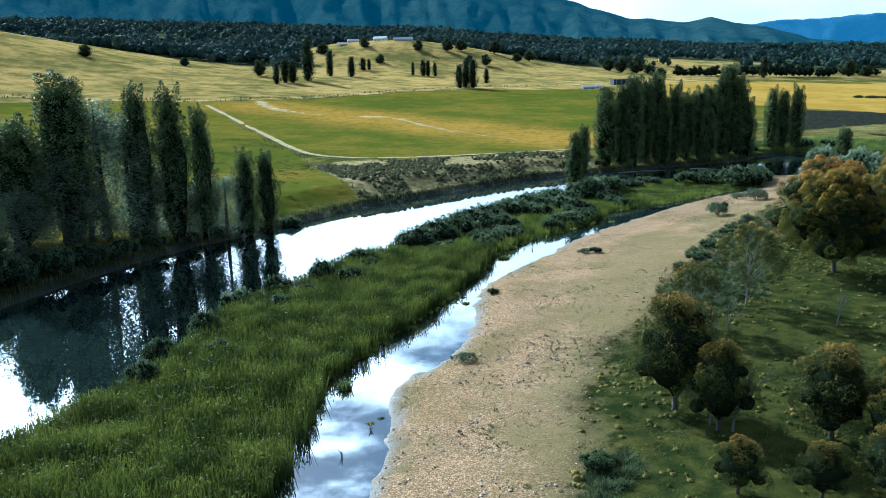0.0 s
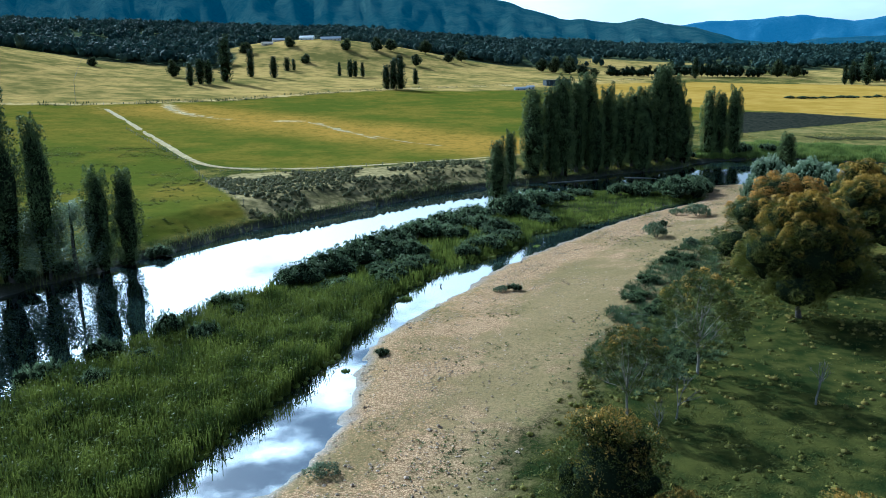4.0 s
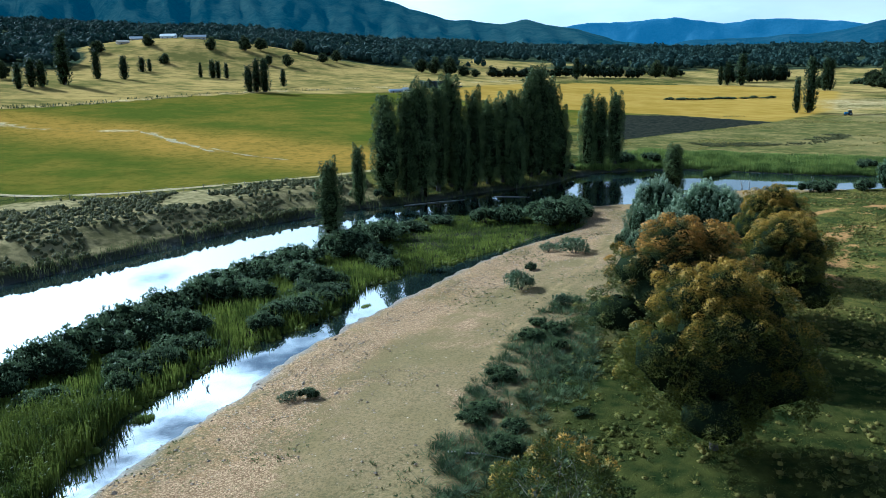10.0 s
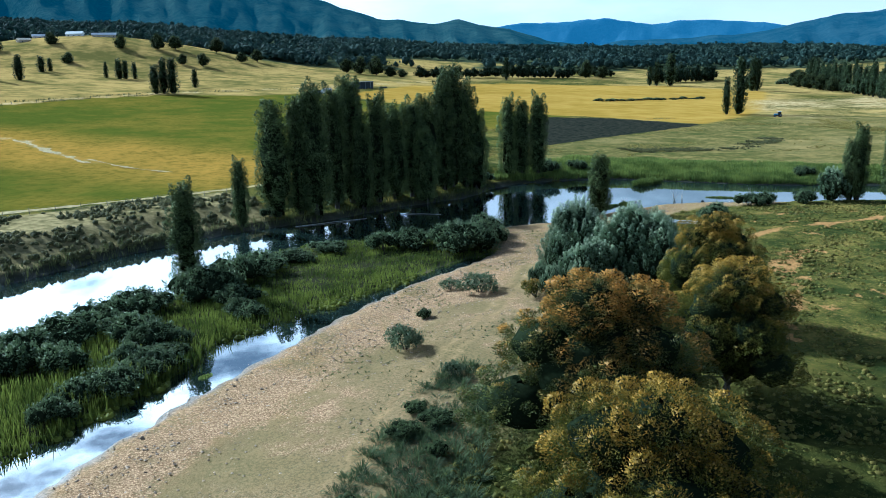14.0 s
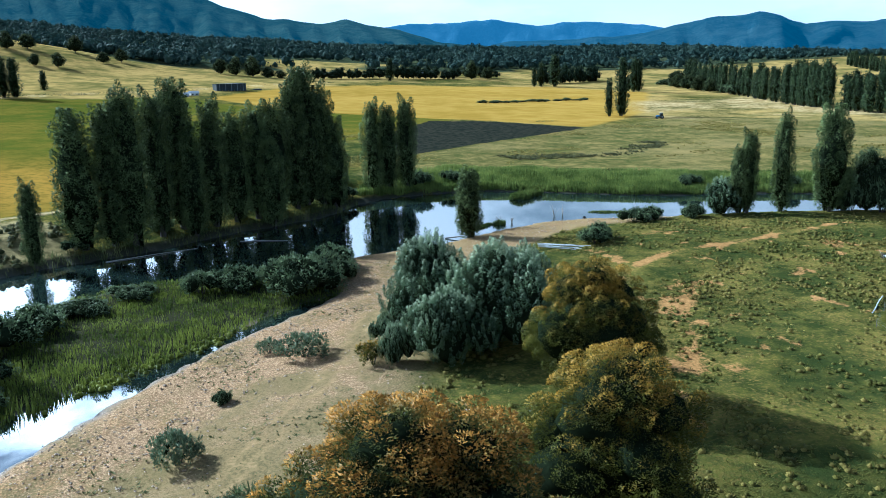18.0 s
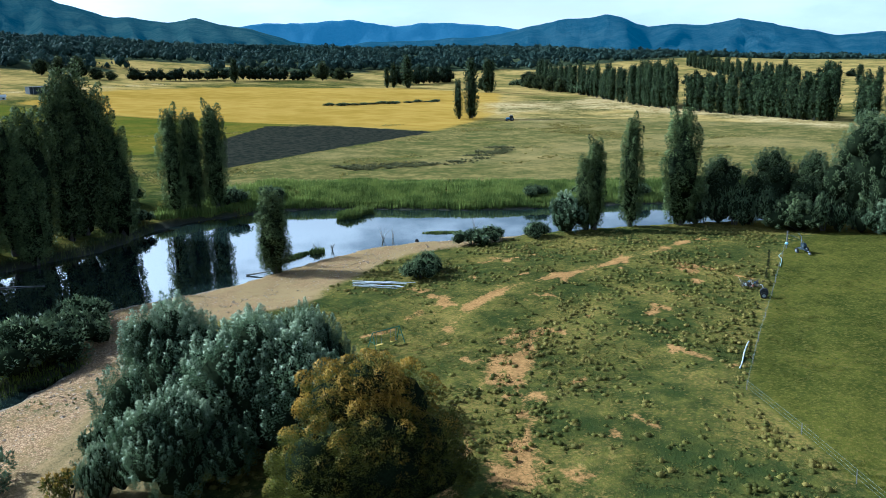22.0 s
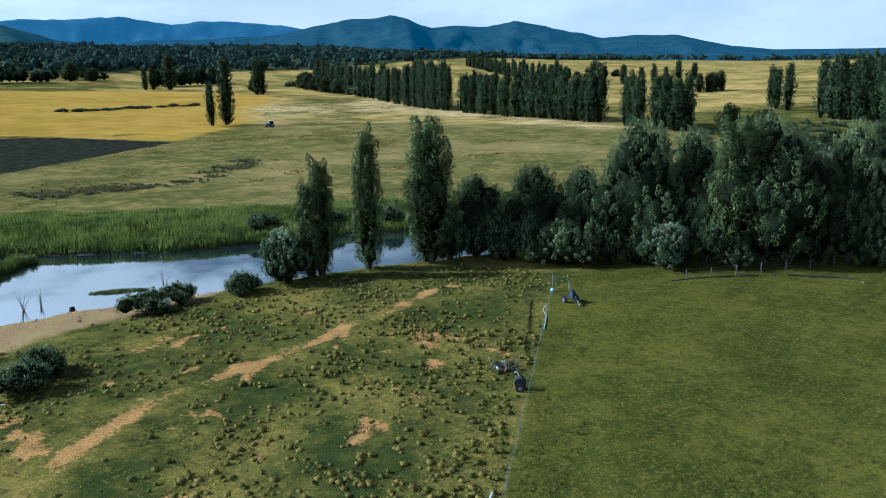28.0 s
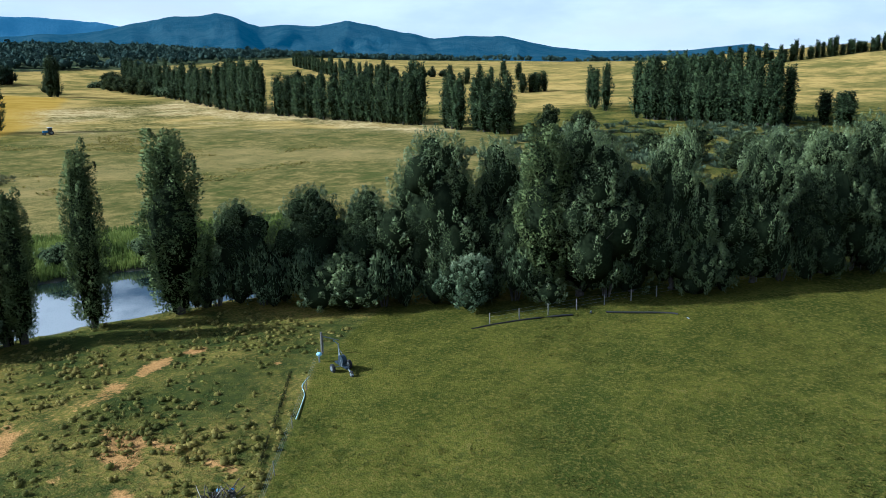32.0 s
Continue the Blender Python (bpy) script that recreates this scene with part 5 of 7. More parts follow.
for i in range(14):
    k = (i + creek_rng.uniform(0, 1)) / 14
    shrub(i, 284 + 92 * k, 556 + 24 * k - 14 * k * k + creek_rng.uniform(-3, 3), creek_rng.uniform(1.2, 2.4), creek_rng.uniform(5, 9), "low dark bush in a damp hollow of the field")
FEATHER = [bush(86, M_RUSHES, "broom_shrub", "soft blue-green broom shrub at the gravel's edge", 9, 5200, 0.05, "gravel bushes", 0.7)]
shrub_rng = np.random.default_rng(23)
for i in range(200):
    x, y = shrub_rng.uniform(8, 66), shrub_rng.uniform(48, 156)
    if min(signed(np.array([x]), np.array([y]), RUSHES)[0], signed(np.array([x]), np.array([y]), RUSHES_SOUTH)[0]) < -0.5:
        shrub(i, x, y, shrub_rng.uniform(0.6, 1.3), shrub_rng.uniform(1.8, 3.8), kinds=FEATHER)
for i, (x, y, h, w) in enumerate([(-33, 88, 3.6, 4.6), (-30, 97, 3.8, 5), (-28, 106, 4.2, 5.4), (-24, 113, 4, 5), (-19, 121, 4.2, 5), (-14, 131, 4, 5.6), (-32, 80, 3.4, 4), (-22, 104, 3.2, 4), (-14, 118, 3.4, 4)]):
    shrub(i, x, y, h, w, "grey-green willow bush standing in the reed bed")
M_SAGE = foliage("grey_bush_leaves", (0.035, 0.055, 0.032), (0.2, 0.25, 0.13), shine=0.5, glow=0.2)
SAGE = [bush(85, M_SAGE, "silver_bush", "low grey-green open bush on the gravel", 10, 3200, 0.06, "gravel bushes", 0.5, True)]
for i, (x, y, h, w) in enumerate([(72, 182, 2.8, 6.2), (56.7, 163, 3, 4.8), (58.9, 152.4, 1.6, 2.6), (2, 84, 0.9, 3), (24, 134, 0.9, 2.4), (69, 186, 1.6, 3.4)]):
    shrub(i, x, y, h, w, kinds=SAGE)

GOLDEN = [bush(87, M_GUM_GOLD, "golden_shrub", "small golden-brown open shrub beside the willow", 8, 3000, 0.06, "gravel bushes", 0.6, True)]
shrub(0, 77.4, 175.5, 2.6, 4.2, kinds=GOLDEN)
shrub(1, 81, 181.6, 3.4, 3.6, "young silver willow bush beside the large one", kinds=[bush(88, M_WILLOW, "willow_bush", "young silver willow bush beside the large one", 8, 5200, 0.06, "willows", 0.8)])

# ---- far woods ----
def far_woods():
    """Eucalypt woodland: each tree a small dark heart under a lumpy cap of leaf sprays."""
    rng = np.random.default_rng(77)
    az = rng.uniform(-42, 96, 60000)
    r = 640 + 1900 * rng.uniform(0, 1, 60000) ** 1.9
    X, Y = 20 + r * np.sin(np.radians(az)), 40 + r * np.cos(np.radians(az))
    ok = woodland(X, Y) > rng.uniform(0, 1, 60000)
    X, Y, r = X[ok][:11500], Y[ok][:11500], r[ok][:11500]
    Z = upland(X, Y) + (rough(X, Y, 260, 5) - 0.5) * 9
    n = len(X)
    H = rng.uniform(6, 12.5, n) * (1 + r / 6000)
    base, bf = blob(rng, (0, 0, 0), (1, 1, 1), 0.0, 3, 6)
    bf = tri_faces(bf)
    hearts = np.stack([X, Y, Z + H * 0.45], 1)[:, None, :] + base[None] * (H[:, None, None] * np.array((0.36, 0.36, 0.34))) * rng.uniform(0.8, 1.2, (n, len(base), 1))
    hf = bf[None] + (np.arange(n) * len(base))[:, None, None]
    nm = np.tile(base, (n, 1))
    per = 44
    lobe = rng.normal(0, 1, (n, 4, 3)) * (0.3, 0.3, 0.14)
    pick = rng.integers(0, 4, (n, per))
    d = unit(rng, n * per).reshape(n, per, 3)
    d[:, :, 2] = np.abs(d[:, :, 2]) * 1.1 - 0.15
    p = np.stack([X, Y, Z + H * 0.52], 1)[:, None, :] + H[:, None, None] * (np.take_along_axis(lobe, pick[:, :, None], 1) + d * (0.3, 0.3, 0.3) * rng.uniform(0.8, 1.1, (n, per, 1)))
    d, p = d.reshape(-1, 3), p.reshape(-1, 3)
    face = d + 0.45 * unit(rng, n * per)
    u = np.cross(face, unit(rng, n * per))
    u /= np.linalg.norm(u, axis=1)[:, None] + 1e-9
    w = np.cross(u, face)
    w /= np.linalg.norm(w, axis=1)[:, None] + 1e-9
    s = (np.repeat(H, per) * rng.uniform(0.09, 0.2, n * per))[:, None]
    tri = np.stack([p - u * s, p + u * s, p - w * s * 1.5], 1)
    flip = (np.cross(tri[:, 1] - tri[:, 0], tri[:, 2] - tri[:, 0]) * face).sum(1) < 0
    tri[flip] = tri[flip][:, ::-1]
    v, f = joined((hearts.reshape(-1, 3), hf.reshape(-1, 3)), (tri.reshape(-1, 3), np.arange(3 * n * per).reshape(-1, 3)))
    nr = np.concatenate([nm, np.repeat(face, 3, 0)])
    nr /= np.linalg.norm(nr, axis=1)[:, None] + 1e-9
    tagged(new("far_woods", mesh_of("far_woods", v, f, M_FOREST, True, None, nr)), "dark eucalypt woodland covering the foothills", "forest", kind="stuff")


far_woods()


# ---- grasses, reeds, stones ----
def blades(rng, x, y, z, height, width, lean, bend=0.25):
    """Upright tapering blades, one quad each."""
    n = len(x)
    a = rng.uniform(0, 2 * math.pi, n)
    b = rng.uniform(0, 2 * math.pi, n)
    l = lean * height * rng.uniform(0.2, 1.0, n)
    root = np.stack([x, y, z], 1)
    side = np.stack([np.cos(a), np.sin(a), np.zeros(n)], 1) * (width / 2)[:, None]
    top = root + np.stack([np.cos(b) * l, np.sin(b) * l, height], 1)
    quad = np.stack([root - side, root + side, top + side * 0.35, top - side * 0.35], 1)
    return quad.reshape(-1, 3), np.arange(4 * n).reshape(n, 4)


def scatter(rng, n, x0, x1, y0, y1, keep):
    """Random places in a rectangle; keep gives the share that stays."""
    x, y = rng.uniform(x0, x1, n), rng.uniform(y0, y1, n)
    k = keep(x, y) > rng.uniform(0, 1, n)
    return x[k], y[k]


def stuff(name, label, category, verts, faces, mat, normals=None):
    tagged(new(name, mesh_of(name, verts, faces, mat, normals is not None, None, normals)), label, category, kind="stuff")


def reed_bed():
    rng = np.random.default_rng(101)

    def keep(x, y):
        s = shore(x, y)
        return (signed(x, y, ISLAND) < 1.0) * (s > -0.6) * np.where(y < 137, 1.0, 0.0) * (0.35 + 0.65 * smooth(0.25, 0.5, rough(x, y, 5, 41)))
    x, y = scatter(rng, 330000, -48, 12, 30, 140, keep)
    tall = 1.0 + 1.6 * rough(x, y, 9, 42) + 1.3 * rough(x, y, 2.2, 43)
    h = tall * rng.uniform(0.5, 1.1, len(x))
    v, f = blades(rng, x, y, np.full(len(x), WATER - 0.1), h, rng.uniform(0.06, 0.13, len(x)), 0.35)
    k = rng.uniform(0, 1, len(x)) < 0.4
    n = int(k.sum())
    tips = np.stack([x[k], y[k], WATER - 0.1 + tall[k] * rng.uniform(0.55, 1.0, n)], 1) + rng.normal(0, 0.12, (n, 3)) * (1, 1, 0.4)
    v, f = joined((v, f), sprays(rng, tips, np.tile(np.array((0.0, 0.0, 0.8)), (n, 1)), 0.16, 2.4, 1.0))
    stuff("reeds", "dense olive-green reed bed along the side channel", "reeds", v, f, M_REED)

    def keep2(x, y):
        s = shore(x, y)
        return (signed(x, y, ISLAND) < 1.0) * (s > -0.5) * (y >= 134) * (0.25 + 0.75 * smooth(0.25, 0.45, rough(x, y, 7, 44)))
    x, y = scatter(rng, 150000, -10, 86, 132, 230, keep2)
    h = (0.3 + 2.1 * rough(x, y, 8, 45) * smooth(205, 165, y) + 0.5 * rough(x, y, 2, 50)) * rng.uniform(0.5, 1.1, len(x))
    v, f = blades(rng, x, y, land(x, y) - 0.05, h, rng.uniform(0.07, 0.16, len(x)), 0.3)
    stuff("island_grass", "bright green sedge and reeds between the bushes", "reeds", v, f, M_REED)


def marsh_reeds():
    rng = np.random.default_rng(103)
    x, y = scatter(rng, 330000, 105, 240, 220, 305, lambda x, y: (signed(x, y, MARSH) < 0.5) * (shore(x, y) > -0.8) * (0.25 + 0.75 * smooth(0.3, 0.5, rough(x, y, 8, 46))))
    h = (0.7 + 1.3 * rough(x, y, 9, 47)) * rng.uniform(0.55, 1.1, len(x))
    v, f = blades(rng, x, y, land(x, y) - 0.1, h, rng.uniform(0.14, 0.26, len(x)), 0.4)
    stuff("marsh_reeds", "green reed marsh on the far lagoon shore", "reeds", v, f, M_MARSH)
    # rank grass under the far bank
    x, y = scatter(rng, 260000, -75, 110, 60, 285, lambda x, y: (signed(x, y, LEFT) < 1) * (shore(x, y) < 2.6) * (shore(x, y) > -0.5) * smooth(0.2, 0.5, rough(x, y, 6, 48)))
    h = rng.uniform(0.4, 1.3, len(x)) * (0.5 + rough(x, y, 9, 49))
    v, f = blades(rng, x, y, land(x, y) - 0.05, h, rng.uniform(0.08, 0.18, len(x)), 0.45)
    stuff("bank_grass", "rank dark grass hanging over the river bank", "grass", v, f, M_RUSH)


def tufts(rng, x, y, z, per, height, spread, width):
    """Tussocks: blades fanning out of each place."""
    n = len(x)
    k = np.repeat(np.arange(n), per)
    a, d = rng.uniform(0, 2 * math.pi, n * per), np.sqrt(rng.uniform(0, 1, n * per))
    s = np.repeat(spread, per)
    h = np.repeat(height, per) * rng.uniform(0.55, 1.1, n * per)
    root = np.stack([x[k] + np.cos(a) * d * s * 0.4, y[k] + np.sin(a) * d * s * 0.4, z[k] - 0.03], 1)
    top = root + np.stack([np.cos(a) * d * s * 0.75, np.sin(a) * d * s * 0.75, h * (1 - 0.45 * d)], 1)
    side = np.stack([-np.sin(a), np.cos(a), np.zeros(n * per)], 1) * (np.repeat(width, per) / 2)[:, None]
    quad = np.stack([root - side, root + side, top + side * 0.5, top - side * 0.5], 1)
    way = np.stack([np.cos(a), np.sin(a), 0.4 + 0 * d], 1)
    way /= np.linalg.norm(way, axis=1)[:, None]
    return quad.reshape(-1, 3), np.arange(4 * n * per).reshape(-1, 4), np.repeat(way, 4, 0)


def mounds(rng, x, y, z, height, width, fringe=7):
    """Grass tussocks: low lumpy mounds with a fringe of blades."""
    n, seg = len(x), 6
    ph = np.arange(seg) * 2 * math.pi / seg
    rings = []
    for r, h in ((0.8, -0.1), (0.95, 0.3), (0.74, 0.75), (0.25, 1.0)):
        k = r * rng.uniform(0.75, 1.25, (n, seg)) * width[:, None] / 2
        rings.append(np.stack([x[:, None] + k * np.cos(ph), y[:, None] + k * np.sin(ph), z[:, None] + height[:, None] * h * rng.uniform(0.8, 1.2, (n, seg))], 2))
    v = np.stack(rings, 1)
    mid = np.stack([x, y, z], 1)[:, None, None, :]
    way = (v - mid) / (width[:, None, None, None] / 2) + np.array((0, 0, 0.25))
    idx = np.arange(n * 4 * seg).reshape(n, 4, seg)
    nxt = np.roll(idx, -1, 2)
    f = np.stack([idx[:, :-1], nxt[:, :-1], nxt[:, 1:], idx[:, 1:]], -1).reshape(-1, 4)
    bv, bf, bn = tufts(rng, x, y, z, fringe, height * 1.9, width * 0.95, width * 0.09)
    nr = np.concatenate([way.reshape(-1, 3), bn])
    nr /= np.linalg.norm(nr, axis=1)[:, None] + 1e-9
    vv, ff = joined((v.reshape(-1, 3), f), (bv, bf))
    return vv, ff, nr


def meadow_keep(x, y):
    s = shore(x, y)
    ok = (s > 3) * (signed(x, y, LEFT) > 2) * (signed(x, y, ISLAND) > 0) * (signed(x, y, GRAVEL) > 0) * (signed(x, y, SAND) > 0) * (signed(x, y, PADDOCK) > 0.6)
    return ok * (along(x, y, MEADOW_TRACK) > 1.6)


def meadow():
    rng = np.random.default_rng(107)
    x, y = scatter(rng, 30000, 8, 192, 40, 226, lambda x, y: meadow_keep(x, y) * smooth(0.33, 0.6, rough(x, y, 12, 51)) * smooth(0.3, 0.55, rough(x, y, 3, 52)) * (1 - 0.65 * smooth(155, 125, y + 0.25 * (x - 60))))
    n = len(x)
    v, f, nr = mounds(rng, x, y, land(x, y), rng.uniform(0.1, 0.28, n), rng.uniform(0.25, 0.75, n), 14)
    stuff("dry_tussocks", "straw-coloured grass tussocks over the river meadow", "grass", v, f, M_TUSSOCK, nr)
    x, y = scatter(rng, 36000, 8, 192, 40, 226, lambda x, y: meadow_keep(x, y) * (0.06 + 0.6 * smooth(0.5, 0.68, rough(x, y, 9, 53))))
    n = len(x)
    v, f, nr = mounds(rng, x, y, land(x, y), rng.uniform(0.1, 0.24, n), rng.uniform(0.25, 0.75, n), 7)
    stuff("green_tussocks", "dark green grass tufts over the river meadow", "grass", v, f, M_GREENTUFT, nr)
    x, y = scatter(rng, 17000, 6, 70, 46, 165, lambda x, y: ((signed(x, y, RUSHES) < 0) | (signed(x, y, RUSHES_SOUTH) < 0)) * smooth(0.28, 0.55, rough(x, y, 5, 54)))
    n = len(x)
    v, f, nr = tufts(rng, x, y, land(x, y), 30, rng.uniform(0.3, 0.9, n), rng.uniform(0.6, 1.2, n), rng.uniform(0.04, 0.08, n))
    stuff("rushes", "dark blue-green rushes at the gravel's edge", "rushes", v, f, M_RUSHES)
    x, y = scatter(rng, 150000, 10, 190, 44, 222, lambda x, y: meadow_keep(x, y) * (0.3 + 0.7 * smooth(0.3, 0.6, rough(x, y, 5, 58))) * np.where(x > 140, 0.6, 1.0))
    n = len(x)
    v, f, nr = tufts(rng, x, y, land(x, y), 3, rng.uniform(0.08, 0.26, n), rng.uniform(0.25, 0.6, n), rng.uniform(0.05, 0.12, n))
    stuff("meadow_grass", "short uneven green grass of the river meadow", "grass", v, f, M_MEADOWGRASS)
    x, y = scatter(rng, 32000, 95, 262, 85, 200, lambda x, y: (signed(x, y, PADDOCK) < -0.5) * (0.6 + 0.4 * smooth(0.4, 0.6, rough(x, y, 4, 55))))
    n = len(x)
    v, f, nr = tufts(rng, x, y, land(x, y), 5, rng.uniform(0.06, 0.16, n), rng.uniform(0.2, 0.45, n), rng.uniform(0.05, 0.1, n))
    stuff("paddock_grass", "short grazed grass tufts in the paddock", "grass", v, f, M_PADDOCK)
    x, y = scatter(rng, 26000, -14, 100, 40, 232, lambda x, y: (signed(x, y, GRAVEL) < -0.5) * (shore(x, y) > 1.2) * (signed(x, y, ISLAND) > 0) * (signed(x, y, LEFT) > 2) * smooth(0.45, 0.68, rough(x, y, 10, 56)) * 0.9)
    n = len(x)
    v, f, nr = tufts(rng, x, y, land(x, y), 7, rng.uniform(0.06, 0.25, n), rng.uniform(0.15, 0.45, n), rng.uniform(0.06, 0.12, n))
    stuff("gravel_weeds", "thin grey-green weeds on the gravel bar", "weeds", v, f, M_RUSH)


def stones():
    rng = np.random.default_rng(109)
    x, y = scatter(rng, 90000, -16, 164, 40, 240, lambda x, y: (np.minimum(signed(x, y, GRAVEL), signed(x, y, SAND)) < 1) * (signed(x, y, ISLAND) > 0) * (signed(x, y, LEFT) > 2) * smooth(-0.3, 0.3, shore(x, y)) * (0.12 + 0.88 * smooth(22, 6, shore(x, y))) * (0.35 + 0.65 * smooth(0.35, 0.6, rough(x, y, 6, 57))))
    n = len(x)
    octa = np.array([(1, 0, 0), (0, 1, 0), (-1, 0, 0), (0, -1, 0), (0, 0, 1), (0, 0, -1)], float)
    tri = np.array([(0, 1, 4), (1, 2, 4), (2, 3, 4), (3, 0, 4), (1, 0, 5), (2, 1, 5), (3, 2, 5), (0, 3, 5)])
    s = rng.uniform(0.05, 0.15, n)
    s[rng.uniform(0, 1, n) < 0.03] *= 1.8
    a = rng.uniform(0, 6.28, n)
    v = octa[None] * np.stack([s * rng.uniform(0.8, 1.4, n), s, s * rng.uniform(0.4, 0.8, n)], 1)[:, None, :] * rng.uniform(0.75, 1.2, (n, 6, 1))
    rx = v[:, :, 0] * np.cos(a)[:, None] - v[:, :, 1] * np.sin(a)[:, None]
    ry = v[:, :, 0] * np.sin(a)[:, None] + v[:, :, 1] * np.cos(a)[:, None]
    v = np.stack([rx + x[:, None], ry + y[:, None], v[:, :, 2] + (land(x, y) + s * 0.15)[:, None]], 2)
    f = tri[None] + (np.arange(n) * 6)[:, None, None]
    stuff("river_stones", "rounded pale brown cobbles along the channel", "stones", v.reshape(-1, 3), f.reshape(-1, 3), M_STONES)


SWAMP = [(330, 262), (425, 255), (470, 190), (420, 120), (340, 110), (292, 150), (300, 200)]
EROSION = [(172, 316), (186, 314), (205, 309), (222, 318), (236, 330)]


def bank_scrub():
    """Brown bracken and low scrub on the terrace over the river."""
    rng = np.random.default_rng(113)
    x, y = scatter(rng, 6500, -40, 55, 195, 272, lambda x, y: (signed(x, y, SCRUB) < 0) * smooth(0.4, 0.6, rough(x, y, 9, 61)))
    n = len(x)
    v, f, nr = mounds(rng, x, y, land(x, y), rng.uniform(0.25, 0.8, n), rng.uniform(0.5, 1.4, n), 10)
    stuff("bracken", "brown and grey bracken on the river terrace", "scrub", v, f, M_BRACKEN, nr)
    x, y = scatter(rng, 9000, 160, 250, 295, 345, lambda x, y: smooth(7, 1, along(x, y, EROSION)) * smooth(0.4, 0.6, rough(x, y, 6, 63)))
    n = len(x)
    v, f, nr = tufts(rng, x, y, land(x, y), 10, rng.uniform(0.3, 0.8, n), rng.uniform(0.5, 1.0, n), rng.uniform(0.25, 0.4, n))
    stuff("erosion_scrub", "brown scrub along an eroded bank in the pasture", "scrub", v, f, M_BRACKEN)
    x, y = scatter(rng, 1500, 285, 475, 105, 268, lambda x, y: (signed(x, y, SWAMP) < 0) * smooth(0.4, 0.58, rough(x, y, 25, 64)))
    n = len(x)
    v, f, nr = tufts(rng, x, y, land(x, y), 40, rng.uniform(0.8, 2.6, n), rng.uniform(1.2, 3.0, n), rng.uniform(0.35, 0.6, n))
    stuff("swamp_scrub", "grey-green willow scrub along the upper river", "scrub", v, f, M_SWAMP)
    x, y = scatter(rng, 26000, 120, 330, 280, 430, lambda x, y: smooth(0.55, 0.72, rough(x, y, 22, 62)) * (signed(x, y, PLOUGHED) > 2) * (signed(x, y, MARSH) > 0))
    n = len(x)
    v, f, nr = tufts(rng, x, y, land(x, y), 6, rng.uniform(0.2, 0.5, n), rng.uniform(0.5, 1.0, n), rng.uniform(0.25, 0.4, n))
    stuff("pasture_tufts", "dry grass tufts in the far pasture", "grass", v, f, M_TUSSOCK)


def rut():
    """A narrow rut beside the fence, not dug but drawn as a line of dark grass blades."""
    rng = np.random.default_rng(127)
    line = rounded([(182, 192), (176, 188), (170, 184), (165, 181), (161, 178)], False)
    x, y = scatter(rng, 60000, 158, 184, 175, 194, lambda x, y: (along(x, y, line) < 0.14) * smooth(0.3, 0.5, rough(x, y, 3, 84)))
    v, f = blades(rng, x, y, land(x, y) - 0.03, rng.uniform(0.08, 0.25, len(x)), rng.uniform(0.04, 0.09, len(x)), 0.5)
    stuff("rut_grass", "dark grass blades drawn for a narrow rut along the fence", "grass", v, f, M_RUT)


def edge_plants():
    """Low yellow-green plants in the shallows on the channel side of the reeds and bushes, and grass clumps in the field over the river."""
    rng = np.random.default_rng(139)
    edge = [(-18, 90), (-8, 108), (0, 124), (10, 139), (22, 152), (36, 167), (50, 182), (62, 196), (70, 208)]
    x, y = scatter(rng, 30000, -24, 78, 86, 216, lambda x, y: (signed(x, y, ISLAND) < 1.4) * (shore(x, y) < 1.8) * (shore(x, y) > -1.2) * (along(x, y, edge) < 9) * smooth(0.4, 0.55, rough(x, y, 7, 82)))
    n = len(x)
    v, f, nr = mounds(rng, x, y, np.maximum(land(x, y), WATER), rng.uniform(0.15, 0.45, n), rng.uniform(0.4, 1.0, n), 8)
    stuff("edge_plants", "low yellow-green water plants at the channel edge", "water plants", v, f, M_EDGE, nr)
    x, y = scatter(rng, 9000, -120, -18, 130, 300, lambda x, y: (signed(x, y, WESTFIELD) < -1) * smooth(0.42, 0.62, rough(x, y, 11, 83)))
    n = len(x)
    v, f, nr = mounds(rng, x, y, land(x, y), rng.uniform(0.05, 0.14, n), rng.uniform(0.35, 0.9, n), 4)
    stuff("field_tufts", "green grass clumps in the field over the river", "grass", v, f, M_FIELDTUFT, nr)


def verges():
    """Rank dark grass along both sides of the farm road."""
    rng = np.random.default_rng(137)
    x, y = scatter(rng, 160000, -330, 262, 390, 792, lambda x, y: smooth(4.5, 3.2, np.abs(along(x, y, ROAD) - 4.5)) * smooth(0.35, 0.5, rough(x, y, 20, 81)) * (np.abs(along(x, y, ROAD) - 4.5) < 1.6))
    v, f = blades(rng, x, y, upland(x, y) - 0.05, rng.uniform(0.5, 1.3, len(x)), rng.uniform(0.35, 0.7, len(x)), 0.3)
    stuff("verge_grass", "rank dark grass along the farm road", "grass", v, f, M_VERGE)


M_PALEBLUE = plain("pale_blue_plastic", (0.35, 0.6, 0.75), 0.5)
M_PADDOCK = foliage("paddock_blades", (0.042, 0.054, 0.008), (0.14, 0.124, 0.02), shine=0.6, glow=0.3, spec=0.05)
M_MEADOWGRASS = foliage("meadow_blades", (0.046, 0.058, 0.013), (0.17, 0.15, 0.032), shine=0.6, glow=0.3, spec=0.04, patchy=0.5, span=0.3)
M_RUT = foliage("rut_grass_blades", (0.025, 0.03, 0.012), (0.08, 0.08, 0.026), shine=0.7, glow=0.1)
M_GREENTUFT = foliage("green_tussock_blades", (0.075, 0.086, 0.02), (0.33, 0.29, 0.064), shine=0.6, glow=0.5, spec=0.05)
M_VERGE = foliage("verge_blades", (0.02, 0.03, 0.012), (0.09, 0.1, 0.035), shine=0.7, glow=0.15)
